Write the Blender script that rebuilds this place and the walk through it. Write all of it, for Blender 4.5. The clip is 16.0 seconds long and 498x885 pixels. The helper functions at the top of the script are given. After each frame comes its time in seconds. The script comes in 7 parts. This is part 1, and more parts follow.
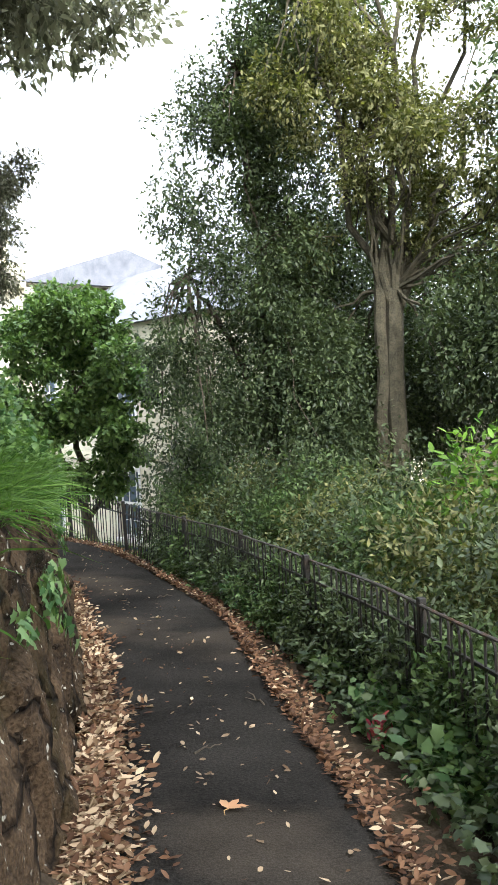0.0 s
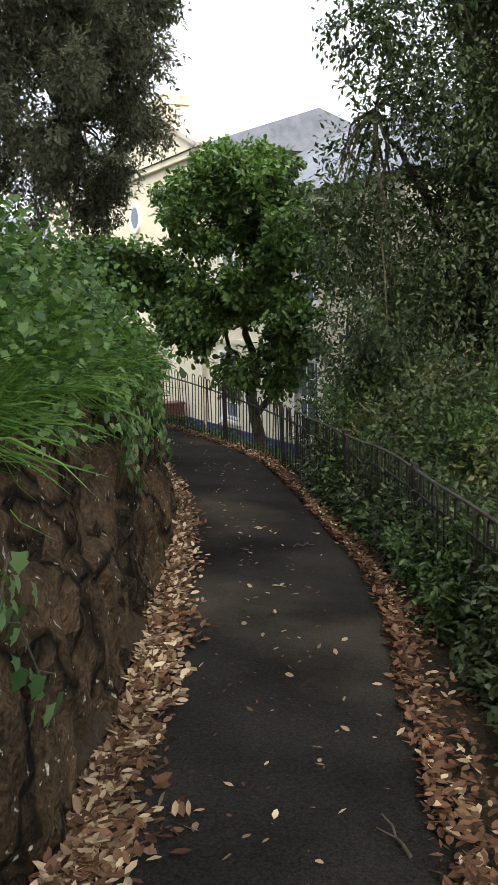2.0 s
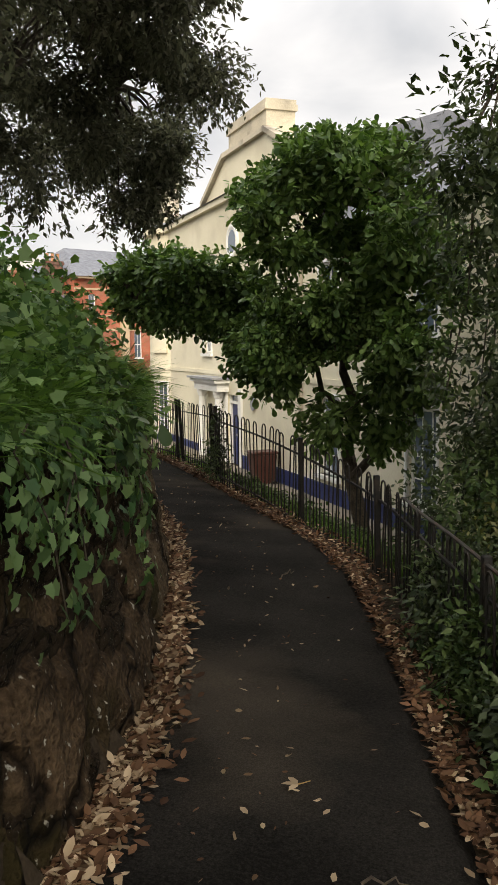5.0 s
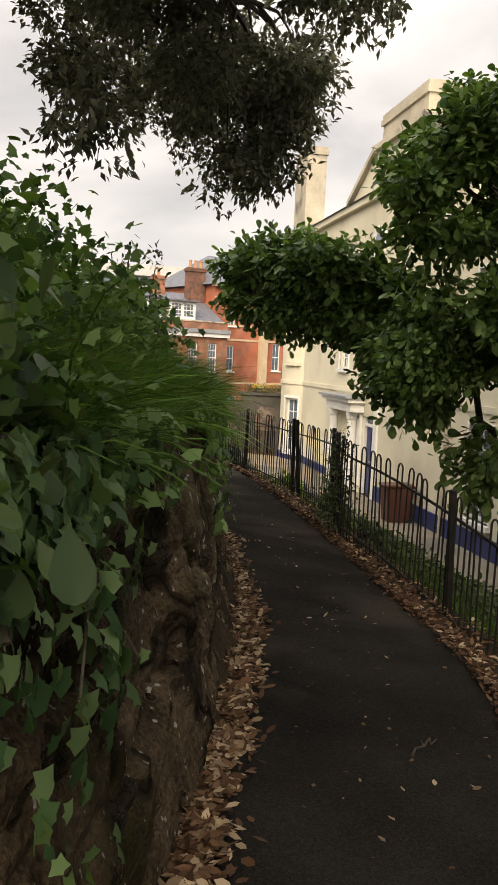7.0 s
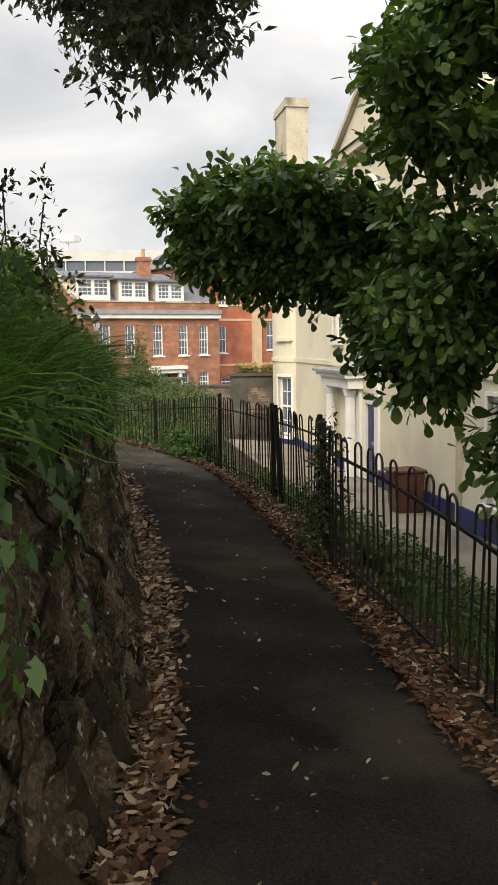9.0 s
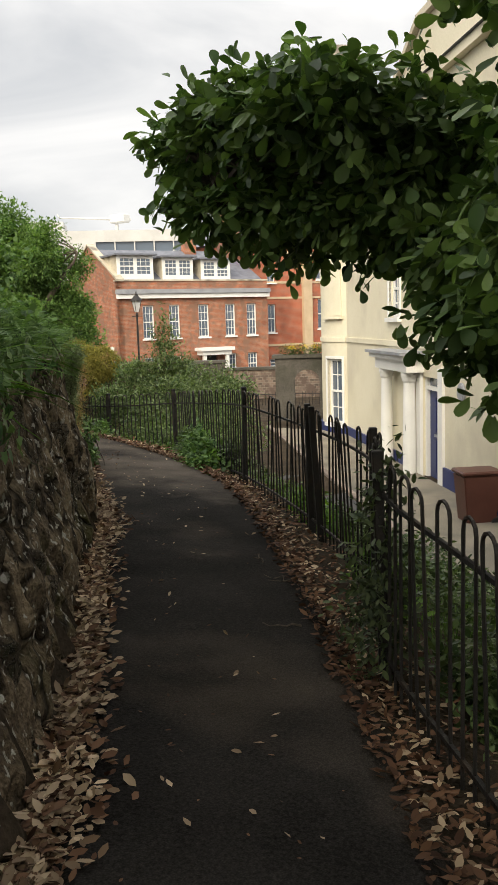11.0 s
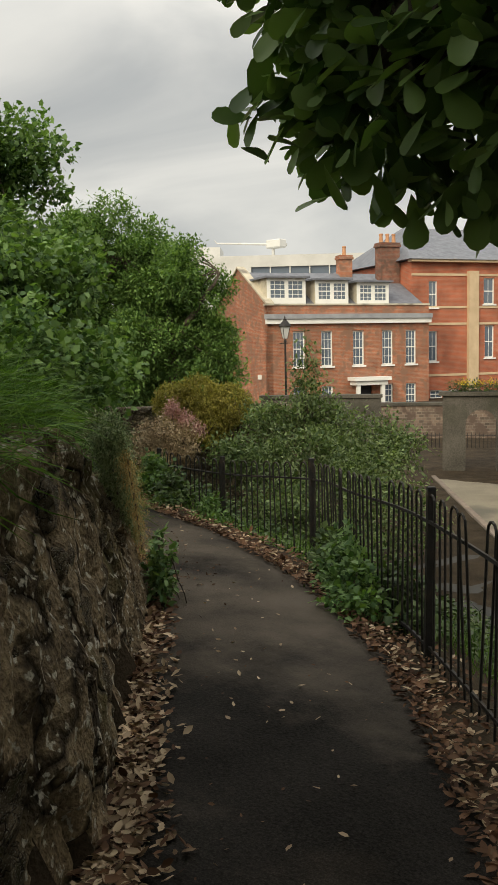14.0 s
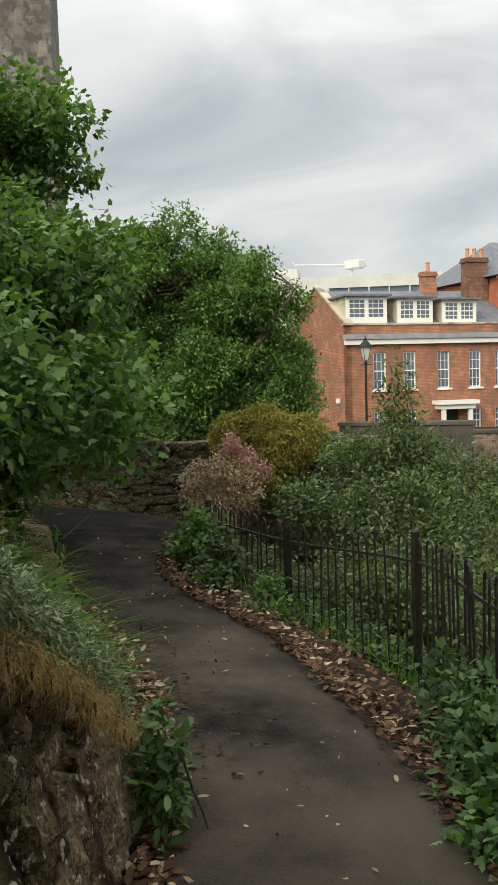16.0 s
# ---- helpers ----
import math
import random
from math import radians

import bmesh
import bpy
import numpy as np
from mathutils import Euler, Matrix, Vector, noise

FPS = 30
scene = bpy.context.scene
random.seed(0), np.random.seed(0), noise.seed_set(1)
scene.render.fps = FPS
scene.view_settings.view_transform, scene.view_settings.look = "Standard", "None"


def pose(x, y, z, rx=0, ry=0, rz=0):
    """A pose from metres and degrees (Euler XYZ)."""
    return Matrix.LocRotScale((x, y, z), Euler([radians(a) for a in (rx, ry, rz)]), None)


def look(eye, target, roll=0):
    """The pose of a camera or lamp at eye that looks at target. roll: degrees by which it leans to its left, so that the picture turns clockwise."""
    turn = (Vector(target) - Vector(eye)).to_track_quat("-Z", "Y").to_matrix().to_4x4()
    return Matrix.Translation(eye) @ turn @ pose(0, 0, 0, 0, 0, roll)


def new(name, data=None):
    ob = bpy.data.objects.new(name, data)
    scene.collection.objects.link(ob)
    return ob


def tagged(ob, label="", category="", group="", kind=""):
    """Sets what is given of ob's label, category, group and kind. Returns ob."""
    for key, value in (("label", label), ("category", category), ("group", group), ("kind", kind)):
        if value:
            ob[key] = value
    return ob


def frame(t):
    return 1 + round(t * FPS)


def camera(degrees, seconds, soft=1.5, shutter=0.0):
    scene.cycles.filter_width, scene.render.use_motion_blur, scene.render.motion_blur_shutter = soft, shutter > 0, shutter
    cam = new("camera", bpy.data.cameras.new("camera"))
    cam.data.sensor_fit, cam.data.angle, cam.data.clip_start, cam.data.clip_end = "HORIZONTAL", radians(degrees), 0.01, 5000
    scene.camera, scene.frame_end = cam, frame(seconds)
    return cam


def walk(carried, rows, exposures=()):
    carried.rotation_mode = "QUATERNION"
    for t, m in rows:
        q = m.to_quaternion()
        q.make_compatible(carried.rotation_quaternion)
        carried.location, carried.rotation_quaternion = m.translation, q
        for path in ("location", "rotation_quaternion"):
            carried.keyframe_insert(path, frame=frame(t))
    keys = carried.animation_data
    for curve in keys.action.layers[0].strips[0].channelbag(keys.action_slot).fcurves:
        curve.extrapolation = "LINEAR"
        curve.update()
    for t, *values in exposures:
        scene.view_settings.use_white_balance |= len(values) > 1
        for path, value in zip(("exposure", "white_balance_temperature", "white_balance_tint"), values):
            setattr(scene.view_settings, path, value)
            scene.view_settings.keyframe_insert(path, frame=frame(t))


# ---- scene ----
cam = camera(31.6, 16.0)
METRES, EYE, TILT, LEAN, TURN = 20.3, 1.5, -2.7, 2.8, 0.0
ROWS = [
    (0.0, 0.0, 0.0, 0.0, 0.0, 0.25, 0.17),
    (0.5, 0.0009, 0.032, 0.0005, -0.29, -5.12, 0.79),
    (1.0, 0.0033, 0.0651, 0.0012, 4.47, -7.1, -0.87),
    (1.5, 0.0039, 0.0963, 0.0016, 6.82, -6.35, -1.9),
    (2.0, 0.006, 0.1295, 0.0007, 13.05, -7.14, -1.68),
    (2.5, 0.0047, 0.1597, 0.0004, 14.65, -1.6, -2.27),
    (3.0, 0.001, 0.1891, -0.0006, 22.68, -2.47, -2.8),
    (3.5, -0.0044, 0.2216, -0.0015, 20.49, -4.39, -3.15),
    (4.0, -0.0089, 0.2514, -0.0014, 20.42, -5.59, -2.82),
    (6.5, -0.0522, 0.4001, -0.003, 24.97, -3.22, -4.48),
    (7.0, -0.0651, 0.4307, -0.0029, 29.88, -4.47, -6.42),
    (7.5, -0.0749, 0.4593, -0.0023, 28.4, -2.41, -4.18),
    (8.0, -0.0856, 0.4888, -0.0027, 30.05, -3.21, -2.9),
    (8.5, -0.0971, 0.5159, -0.0032, 29.77, -4.74, -2.6),
    (9.0, -0.1072, 0.5437, -0.0043, 29.91, -5.69, -2.94),
    (11.5, -0.1792, 0.6821, -0.0023, 35.5, -7.52, -2.21),
    (12.0, -0.2009, 0.7086, -0.0022, 37.69, -7.4, -2.88),
    (12.5, -0.2188, 0.7345, -0.0026, 36.78, -6.5, -2.48),
    (13.0, -0.2374, 0.76, -0.0014, 35.37, -6.0, -2.72),
    (13.5, -0.2568, 0.7835, 0.002, 37.91, -5.31, -1.25),
    (14.0, -0.2737, 0.8087, 0.0044, 43.31, -5.96, -2.67),
    (14.5, -0.2954, 0.8333, 0.0031, 45.56, -8.03, -3.74),
    (15.0, -0.3138, 0.858, 0.0023, 46.59, -7.44, -2.79),
    (15.5, -0.3334, 0.8754, 0.0033, 52.87, -6.41, -4.22),
    (16.0, -0.3557, 0.8972, 0.0047, 48.37, -4.72, -2.29),
]
EXPO = [(0.0, 1.82, 6050, 10), (0.4, 1.1, 6250, 11), (1.0, 1.0, 6250, 10), (2.0, 0.9, 6300, 10), (3.0, 0.55, 6450, 10), (4.0, 0.3, 6600, 10), (6.5, 0.3, 7600, 14), (8.0, 0.2, 7300, 12), (9.0, 0.25, 7000, 11), (11.5, 0.32, 7000, 10), (13.0, 0.18, 7200, 9), (13.5, 0.2, 7250, 8), (14.0, -0.1, 7300, 7), (14.5, 0.05, 7300, 7), (15.0, 0.18, 7150, 7), (15.5, 0.6, 7100, 5), (16.0, 0.0, 6800, 6)]
walk(cam, [(t, pose(0, 0, EYE, TILT, LEAN, TURN) @ pose(METRES * x, METRES * y, METRES * z, 90 + pitch, roll, yaw)) for t, x, y, z, yaw, pitch, roll in ROWS], EXPO)

# ---- light ----
world = bpy.data.worlds.new("overcast_sky")
scene.world = world
world.use_nodes = True
wn, wl = world.node_tree.nodes, world.node_tree.links
wn.clear()
w_out = wn.new("ShaderNodeOutputWorld")
w_bg = wn.new("ShaderNodeBackground")
w_sky = wn.new("ShaderNodeTexSky")
w_sky.sky_type, w_sky.sun_disc = "NISHITA", False
w_sky.sun_elevation, w_sky.sun_rotation = radians(32), radians(165)
w_tc = wn.new("ShaderNodeTexCoord")
w_map = wn.new("ShaderNodeMapping")
w_map.inputs["Scale"].default_value = (1.0, 1.0, 3.2)
w_noise = wn.new("ShaderNodeTexNoise")
w_noise.inputs["Scale"].default_value, w_noise.inputs["Detail"].default_value = 2.3, 6.0
w_noise.inputs["Distortion"].default_value = 0.5
w_ramp = wn.new("ShaderNodeValToRGB")
w_ramp.color_ramp.elements[0].position, w_ramp.color_ramp.elements[1].position = 0.32, 0.70
w_ramp.color_ramp.elements[0].color = (5.0, 5.35, 5.9, 1)
w_ramp.color_ramp.elements[1].color = (10.2, 10.3, 10.5, 1)
w_mix = wn.new("ShaderNodeMixRGB")
w_mix.inputs[0].default_value = 0.93
wl.new(w_tc.outputs["Generated"], w_map.inputs["Vector"])
wl.new(w_map.outputs[0], w_noise.inputs["Vector"])
wl.new(w_noise.outputs["Fac"], w_ramp.inputs[0])
wl.new(w_sky.outputs[0], w_mix.inputs[1])
wl.new(w_ramp.outputs[0], w_mix.inputs[2])
# an overcast sky is brighter overhead than towards the horizon
w_sep = wn.new("ShaderNodeSeparateXYZ")
wl.new(w_tc.outputs["Generated"], w_sep.inputs[0])
w_up = wn.new("ShaderNodeMapRange")
w_up.inputs["From Min"].default_value, w_up.inputs["From Max"].default_value = 0.3, 1.0
w_up.inputs["To Min"].default_value, w_up.inputs["To Max"].default_value = 1.0, 2.3
wl.new(w_sep.outputs[2], w_up.inputs["Value"])
w_mul = wn.new("ShaderNodeMixRGB")
w_mul.blend_type = "MULTIPLY"
w_mul.inputs[0].default_value = 1.0
wl.new(w_mix.outputs[0], w_mul.inputs[1])
wl.new(w_up.outputs[0], w_mul.inputs[2])
wl.new(w_mul.outputs[0], w_bg.inputs["Color"])
w_bg.inputs["Strength"].default_value = 0.1
wl.new(w_bg.outputs[0], w_out.inputs[0])
sun = new("sun", bpy.data.lights.new("sun", "SUN"))
sun.data.energy, sun.data.angle, sun.data.color = 3.4, radians(40), (1.0, 0.92, 0.78)
sun.matrix_world = look((0, 0, 30), (-13, 46, 0))

# ---- materials ----
MATS = {}


def material(name, low, high, rough=0.8, scale=6.0, bump=0.3, fine=40.0, metal=0.0, stain=None, stain_scale=1.2, spec=0.4, island=0.0, obj_random=0.0, coords="Object"):
    """Two-scale procedural surface: a broad and a fine noise between two colours, optional stains."""
    m = bpy.data.materials.new(name)
    m.use_nodes = True
    n, l = m.node_tree.nodes, m.node_tree.links
    b = n["Principled BSDF"]
    b.inputs["Roughness"].default_value, b.inputs["Metallic"].default_value = rough, metal
    b.inputs["Specular IOR Level"].default_value = spec
    tc = n.new("ShaderNodeTexCoord")
    big, small = n.new("ShaderNodeTexNoise"), n.new("ShaderNodeTexNoise")
    big.inputs["Scale"].default_value, big.inputs["Detail"].default_value = scale, 5.0
    small.inputs["Scale"].default_value, small.inputs["Detail"].default_value = fine, 4.0
    for k in (big, small):
        l.new(tc.outputs[coords], k.inputs["Vector"])
    add = n.new("ShaderNodeMath")
    add.operation = "MULTIPLY_ADD"
    add.inputs[1].default_value = 0.45
    l.new(small.outputs["Fac"], add.inputs[0])
    sc = n.new("ShaderNodeMath")
    sc.operation = "MULTIPLY"
    sc.inputs[1].default_value = 0.55
    l.new(big.outputs["Fac"], sc.inputs[0])
    l.new(sc.outputs[0], add.inputs[2])
    ramp = n.new("ShaderNodeValToRGB")
    ramp.color_ramp.elements[0].position, ramp.color_ramp.elements[1].position = 0.36, 0.64
    ramp.color_ramp.elements[0].color, ramp.color_ramp.elements[1].color = (*low, 1), (*high, 1)
    l.new(add.outputs[0], ramp.inputs[0])
    colour = ramp.outputs[0]
    if stain:
        st = n.new("ShaderNodeTexNoise")
        st.inputs["Scale"].default_value, st.inputs["Detail"].default_value = stain_scale, 7.0
        l.new(tc.outputs[coords], st.inputs["Vector"])
        sr = n.new("ShaderNodeValToRGB")
        sr.color_ramp.elements[0].position, sr.color_ramp.elements[1].position = 0.52, 0.66
        l.new(st.outputs["Fac"], sr.inputs[0])
        mx = n.new("ShaderNodeMixRGB")
        mx.inputs[2].default_value = (*stain, 1)
        l.new(sr.outputs[0], mx.inputs[0])
        l.new(colour, mx.inputs[1])
        colour = mx.outputs[0]
    if island or obj_random:
        hs = n.new("ShaderNodeHueSaturation")
        src = n.new("ShaderNodeNewGeometry").outputs["Random Per Island"] if island else n.new("ShaderNodeObjectInfo").outputs["Random"]
        k = island or obj_random
        mr = n.new("ShaderNodeMapRange")
        mr.inputs["To Min"].default_value, mr.inputs["To Max"].default_value = 1 - k, 1 + k
        l.new(src, mr.inputs["Value"])
        l.new(mr.outputs[0], hs.inputs["Value"])
        l.new(colour, hs.inputs["Color"])
        colour = hs.outputs[0]
    l.new(colour, b.inputs["Base Color"])
    if bump:
        bp = n.new("ShaderNodeBump")
        bp.inputs["Strength"].default_value, bp.inputs["Distance"].default_value = bump, 0.02
        l.new(add.outputs[0], bp.inputs["Height"])
        l.new(bp.outputs[0], b.inputs["Normal"])
    MATS[name] = m
    return m


def leaf_material(name, dark, light, rough=0.45, through_light=0.28, spread=0.35, glow=None, gloss=0.16):
    """A leaf: colour differs from leaf to leaf, and some light shines through."""
    m = bpy.data.materials.new(name)
    m.use_nodes = True
    n, l = m.node_tree.nodes, m.node_tree.links
    b, out = n["Principled BSDF"], n["Material Output"]
    geo = n.new("ShaderNodeNewGeometry")
    ramp = n.new("ShaderNodeValToRGB")
    ramp.color_ramp.elements[0].color, ramp.color_ramp.elements[1].color = (*dark, 1), (*light, 1)
    ramp.color_ramp.elements[0].position, ramp.color_ramp.elements[1].position = 0.5 - spread, 0.5 + spread
    l.new(geo.outputs["Random Per Island"], ramp.inputs[0])
    tc = n.new("ShaderNodeTexCoord")
    ns = n.new("ShaderNodeTexNoise")
    ns.inputs["Scale"].default_value, ns.inputs["Detail"].default_value = 1.3, 3.0
    l.new(tc.outputs["Object"], ns.inputs["Vector"])
    mr = n.new("ShaderNodeMapRange")
    mr.inputs["From Min"].default_value, mr.inputs["From Max"].default_value = 0.3, 0.7
    mr.inputs["To Min"].default_value, mr.inputs["To Max"].default_value = 0.7, 1.3
    l.new(ns.outputs["Fac"], mr.inputs["Value"])
    hs = n.new("ShaderNodeHueSaturation")
    l.new(mr.outputs[0], hs.inputs["Value"])
    l.new(ramp.outputs[0], hs.inputs["Color"])
    l.new(hs.outputs[0], b.inputs["Base Color"])
    b.inputs["Roughness"].default_value = rough
    b.inputs["Specular IOR Level"].default_value = gloss
    tr = n.new("ShaderNodeBsdfTranslucent")
    gm = n.new("ShaderNodeMixRGB")
    gm.blend_type = "MULTIPLY"
    gm.inputs[0].default_value = 1.0
    gm.inputs[2].default_value = (*(glow or (1.5, 1.7, 0.5)), 1)
    l.new(hs.outputs[0], gm.inputs[1])
    l.new(gm.outputs[0], tr.inputs["Color"])
    mix = n.new("ShaderNodeMixShader")
    mix.inputs[0].default_value = through_light
    l.new(b.outputs[0], mix.inputs[1])
    l.new(tr.outputs[0], mix.inputs[2])
    l.new(mix.outputs[0], out.inputs[0])
    MATS[name] = m
    return m


def brick_material(name, a, b2, mortar, width=0.225, height=0.075, rough=0.85, patch=None):
    m = bpy.data.materials.new(name)
    m.use_nodes = True
    n, l = m.node_tree.nodes, m.node_tree.links
    b = n["Principled BSDF"]
    b.inputs["Roughness"].default_value = rough
    tc = n.new("ShaderNodeTexCoord")
    sep, com = n.new("ShaderNodeSeparateXYZ"), n.new("ShaderNodeCombineXYZ")
    l.new(tc.outputs["Object"], sep.inputs[0])
    ad = n.new("ShaderNodeMath")
    l.new(sep.outputs[0], ad.inputs[0])
    l.new(sep.outputs[1], ad.inputs[1])
    l.new(ad.outputs[0], com.inputs[0])
    l.new(sep.outputs[2], com.inputs[1])
    bt = n.new("ShaderNodeTexBrick")
    bt.inputs["Color1"].default_value, bt.inputs["Color2"].default_value, bt.inputs["Mortar"].default_value = (*a, 1), (*b2, 1), (*mortar, 1)
    bt.inputs["Scale"].default_value, bt.inputs["Brick Width"].default_value, bt.inputs["Row Height"].default_value = 1.0, width, height
    bt.inputs["Mortar Size"].default_value = 0.008
    l.new(com.outputs[0], bt.inputs["Vector"])
    ns = n.new("ShaderNodeTexNoise")
    ns.inputs["Scale"].default_value, ns.inputs["Detail"].default_value = 0.9, 8.0
    l.new(tc.outputs["Object"], ns.inputs["Vector"])
    mr = n.new("ShaderNodeMapRange")
    mr.inputs["From Min"].default_value, mr.inputs["From Max"].default_value = 0.3, 0.7
    mr.inputs["To Min"].default_value, mr.inputs["To Max"].default_value = 0.65, 1.3
    l.new(ns.outputs["Fac"], mr.inputs["Value"])
    hs = n.new("ShaderNodeHueSaturation")
    l.new(mr.outputs[0], hs.inputs["Value"])
    l.new(bt.outputs[0], hs.inputs["Color"])
    colour = hs.outputs[0]
    if patch:
        st = n.new("ShaderNodeTexNoise")
        st.inputs["Scale"].default_value, st.inputs["Detail"].default_value = 2.6, 9.0
        l.new(tc.outputs["Object"], st.inputs["Vector"])
        sr = n.new("ShaderNodeValToRGB")
        sr.color_ramp.elements[0].position, sr.color_ramp.elements[1].position = 0.48, 0.6
        l.new(st.outputs["Fac"], sr.inputs[0])
        mx = n.new("ShaderNodeMixRGB")
        mx.inputs[2].default_value = (*patch, 1)
        l.new(sr.outputs[0], mx.inputs[0])
        l.new(colour, mx.inputs[1])
        colour = mx.outputs[0]
    l.new(colour, b.inputs["Base Color"])
    bp = n.new("ShaderNodeBump")
    bp.inputs["Strength"].default_value, bp.inputs["Distance"].default_value = 0.4, 0.01
    l.new(bt.outputs["Fac"], bp.inputs["Height"])
    bp.invert = True
    l.new(bp.outputs[0], b.inputs["Normal"])
    MATS[name] = m
    return m


ASPHALT = material("asphalt", (0.011, 0.010, 0.0092), (0.041, 0.037, 0.033), 0.97, 1.6, 0.9, 75.0, stain=(0.085, 0.070, 0.055), stain_scale=0.55, spec=0.06)
an, al = ASPHALT.node_tree.nodes, ASPHALT.node_tree.links
ab = an["Principled BSDF"]
a_geo, a_speck, a_patch = an.new("ShaderNodeNewGeometry"), an.new("ShaderNodeTexVoronoi"), an.new("ShaderNodeTexNoise")
a_speck.inputs["Scale"].default_value = 150.0
a_patch.inputs["Scale"].default_value, a_patch.inputs["Detail"].default_value, a_patch.inputs["Roughness"].default_value = 1.1, 8.0, 0.65
for k in (a_speck, a_patch):
    al.new(a_geo.outputs["Position"], k.inputs["Vector"])
a_grain = an.new("ShaderNodeHueSaturation")
a_sr = an.new("ShaderNodeMapRange")
a_sr.inputs["To Min"].default_value, a_sr.inputs["To Max"].default_value = 1.35, 0.7
a_sr.inputs["From Max"].default_value = 0.7
al.new(a_speck.outputs["Distance"], a_sr.inputs["Value"])
al.new(a_sr.outputs[0], a_grain.inputs["Value"])
al.new(ab.inputs["Base Color"].links[0].from_socket, a_grain.inputs["Color"])
# dusty patches grow paler round the bend, painting in its open light
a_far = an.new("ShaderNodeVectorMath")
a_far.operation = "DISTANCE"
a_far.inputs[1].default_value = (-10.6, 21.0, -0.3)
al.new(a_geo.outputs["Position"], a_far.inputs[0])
a_bend_light = an.new("ShaderNodeMapRange")
a_bend_light.inputs["From Min"].default_value, a_bend_light.inputs["From Max"].default_value = 0.5, 7.5
a_bend_light.inputs["To Min"].default_value, a_bend_light.inputs["To Max"].default_value = 0.13, -0.25
al.new(a_far.outputs["Value"], a_bend_light.inputs["Value"])
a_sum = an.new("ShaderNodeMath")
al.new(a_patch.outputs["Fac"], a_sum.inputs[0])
al.new(a_bend_light.outputs[0], a_sum.inputs[1])
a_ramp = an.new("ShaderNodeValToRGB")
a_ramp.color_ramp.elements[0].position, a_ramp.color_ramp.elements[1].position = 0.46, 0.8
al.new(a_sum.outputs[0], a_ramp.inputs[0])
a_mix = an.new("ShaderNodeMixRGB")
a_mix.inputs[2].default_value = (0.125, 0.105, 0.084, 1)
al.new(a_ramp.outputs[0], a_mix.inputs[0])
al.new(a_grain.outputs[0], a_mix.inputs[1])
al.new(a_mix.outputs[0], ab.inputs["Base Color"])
SOIL = material("soil", (0.025, 0.020, 0.014), (0.07, 0.052, 0.035), 0.95, 3.0, 0.8, 60.0, spec=0.1)
def rock_material(name, low, high, dark):
    """Weathered rock face: broad tone, cracks, damp streaks, pale lichen flecks, and tree shade painted along its
    length.
    """
    m = material(name, low, high, 0.93, 3.5, 1.0, 55.0, stain=dark, stain_scale=1.7, spec=0.15)
    n, l = m.node_tree.nodes, m.node_tree.links
    b = n["Principled BSDF"]
    tc = n.new("ShaderNodeTexCoord")
    mp = n.new("ShaderNodeMapping")
    mp.inputs["Scale"].default_value = (2.4, 2.4, 3.0)
    mp.inputs["Rotation"].default_value = (0.35, 0.25, 0)
    warp = n.new("ShaderNodeTexNoise")
    warp.inputs["Scale"].default_value = 2.5
    l.new(tc.outputs["Object"], warp.inputs["Vector"])
    wm = n.new("ShaderNodeMixRGB")
    wm.inputs[0].default_value = 0.45
    l.new(tc.outputs["Object"], wm.inputs[1])
    l.new(warp.outputs["Color"], wm.inputs[2])
    l.new(wm.outputs[0], mp.inputs["Vector"])
    vo = n.new("ShaderNodeTexVoronoi")
    vo.feature = "DISTANCE_TO_EDGE"
    vo.inputs["Scale"].default_value = 1.0
    l.new(mp.outputs[0], vo.inputs["Vector"])
    cr = n.new("ShaderNodeValToRGB")
    cr.color_ramp.elements[0].position, cr.color_ramp.elements[1].position = 0.0, 0.07
    cr.color_ramp.elements[0].color = (0.12, 0.11, 0.10, 1)
    l.new(vo.outputs["Distance"], cr.inputs[0])
    old = b.inputs["Base Color"].links[0].from_socket
    mu = n.new("ShaderNodeMixRGB")
    mu.blend_type = "MULTIPLY"
    mu.inputs[0].default_value = 1.0
    l.new(old, mu.inputs[1])
    l.new(cr.outputs[0], mu.inputs[2])
    fl = n.new("ShaderNodeTexNoise")
    fl.inputs["Scale"].default_value, fl.inputs["Detail"].default_value = 26.0, 5.0
    fm = n.new("ShaderNodeMapping")
    fm.inputs["Scale"].default_value = (1.0, 1.0, 0.9)
    l.new(tc.outputs["Object"], fm.inputs["Vector"])
    l.new(fm.outputs[0], fl.inputs["Vector"])
    fr = n.new("ShaderNodeValToRGB")
    fr.color_ramp.elements[0].position, fr.color_ramp.elements[1].position = 0.655, 0.70
    l.new(fl.outputs["Fac"], fr.inputs[0])
    # tree shade painted in: dark brown below y 9, paler grey rock past 18
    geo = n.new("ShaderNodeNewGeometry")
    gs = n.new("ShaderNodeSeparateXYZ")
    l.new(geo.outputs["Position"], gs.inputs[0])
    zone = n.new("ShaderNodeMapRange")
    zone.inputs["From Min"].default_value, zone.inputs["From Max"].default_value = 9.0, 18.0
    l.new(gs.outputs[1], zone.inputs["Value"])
    # dry holds both: greyer rock by the bend, and the open light there
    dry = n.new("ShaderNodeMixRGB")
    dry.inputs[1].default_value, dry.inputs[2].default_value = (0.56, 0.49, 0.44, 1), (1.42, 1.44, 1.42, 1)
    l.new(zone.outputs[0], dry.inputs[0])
    shade_tint = n.new("ShaderNodeMixRGB")
    shade_tint.blend_type = "MULTIPLY"
    shade_tint.inputs[0].default_value = 1.0
    l.new(mu.outputs[0], shade_tint.inputs[1])
    l.new(dry.outputs[0], shade_tint.inputs[2])
    mu = shade_tint
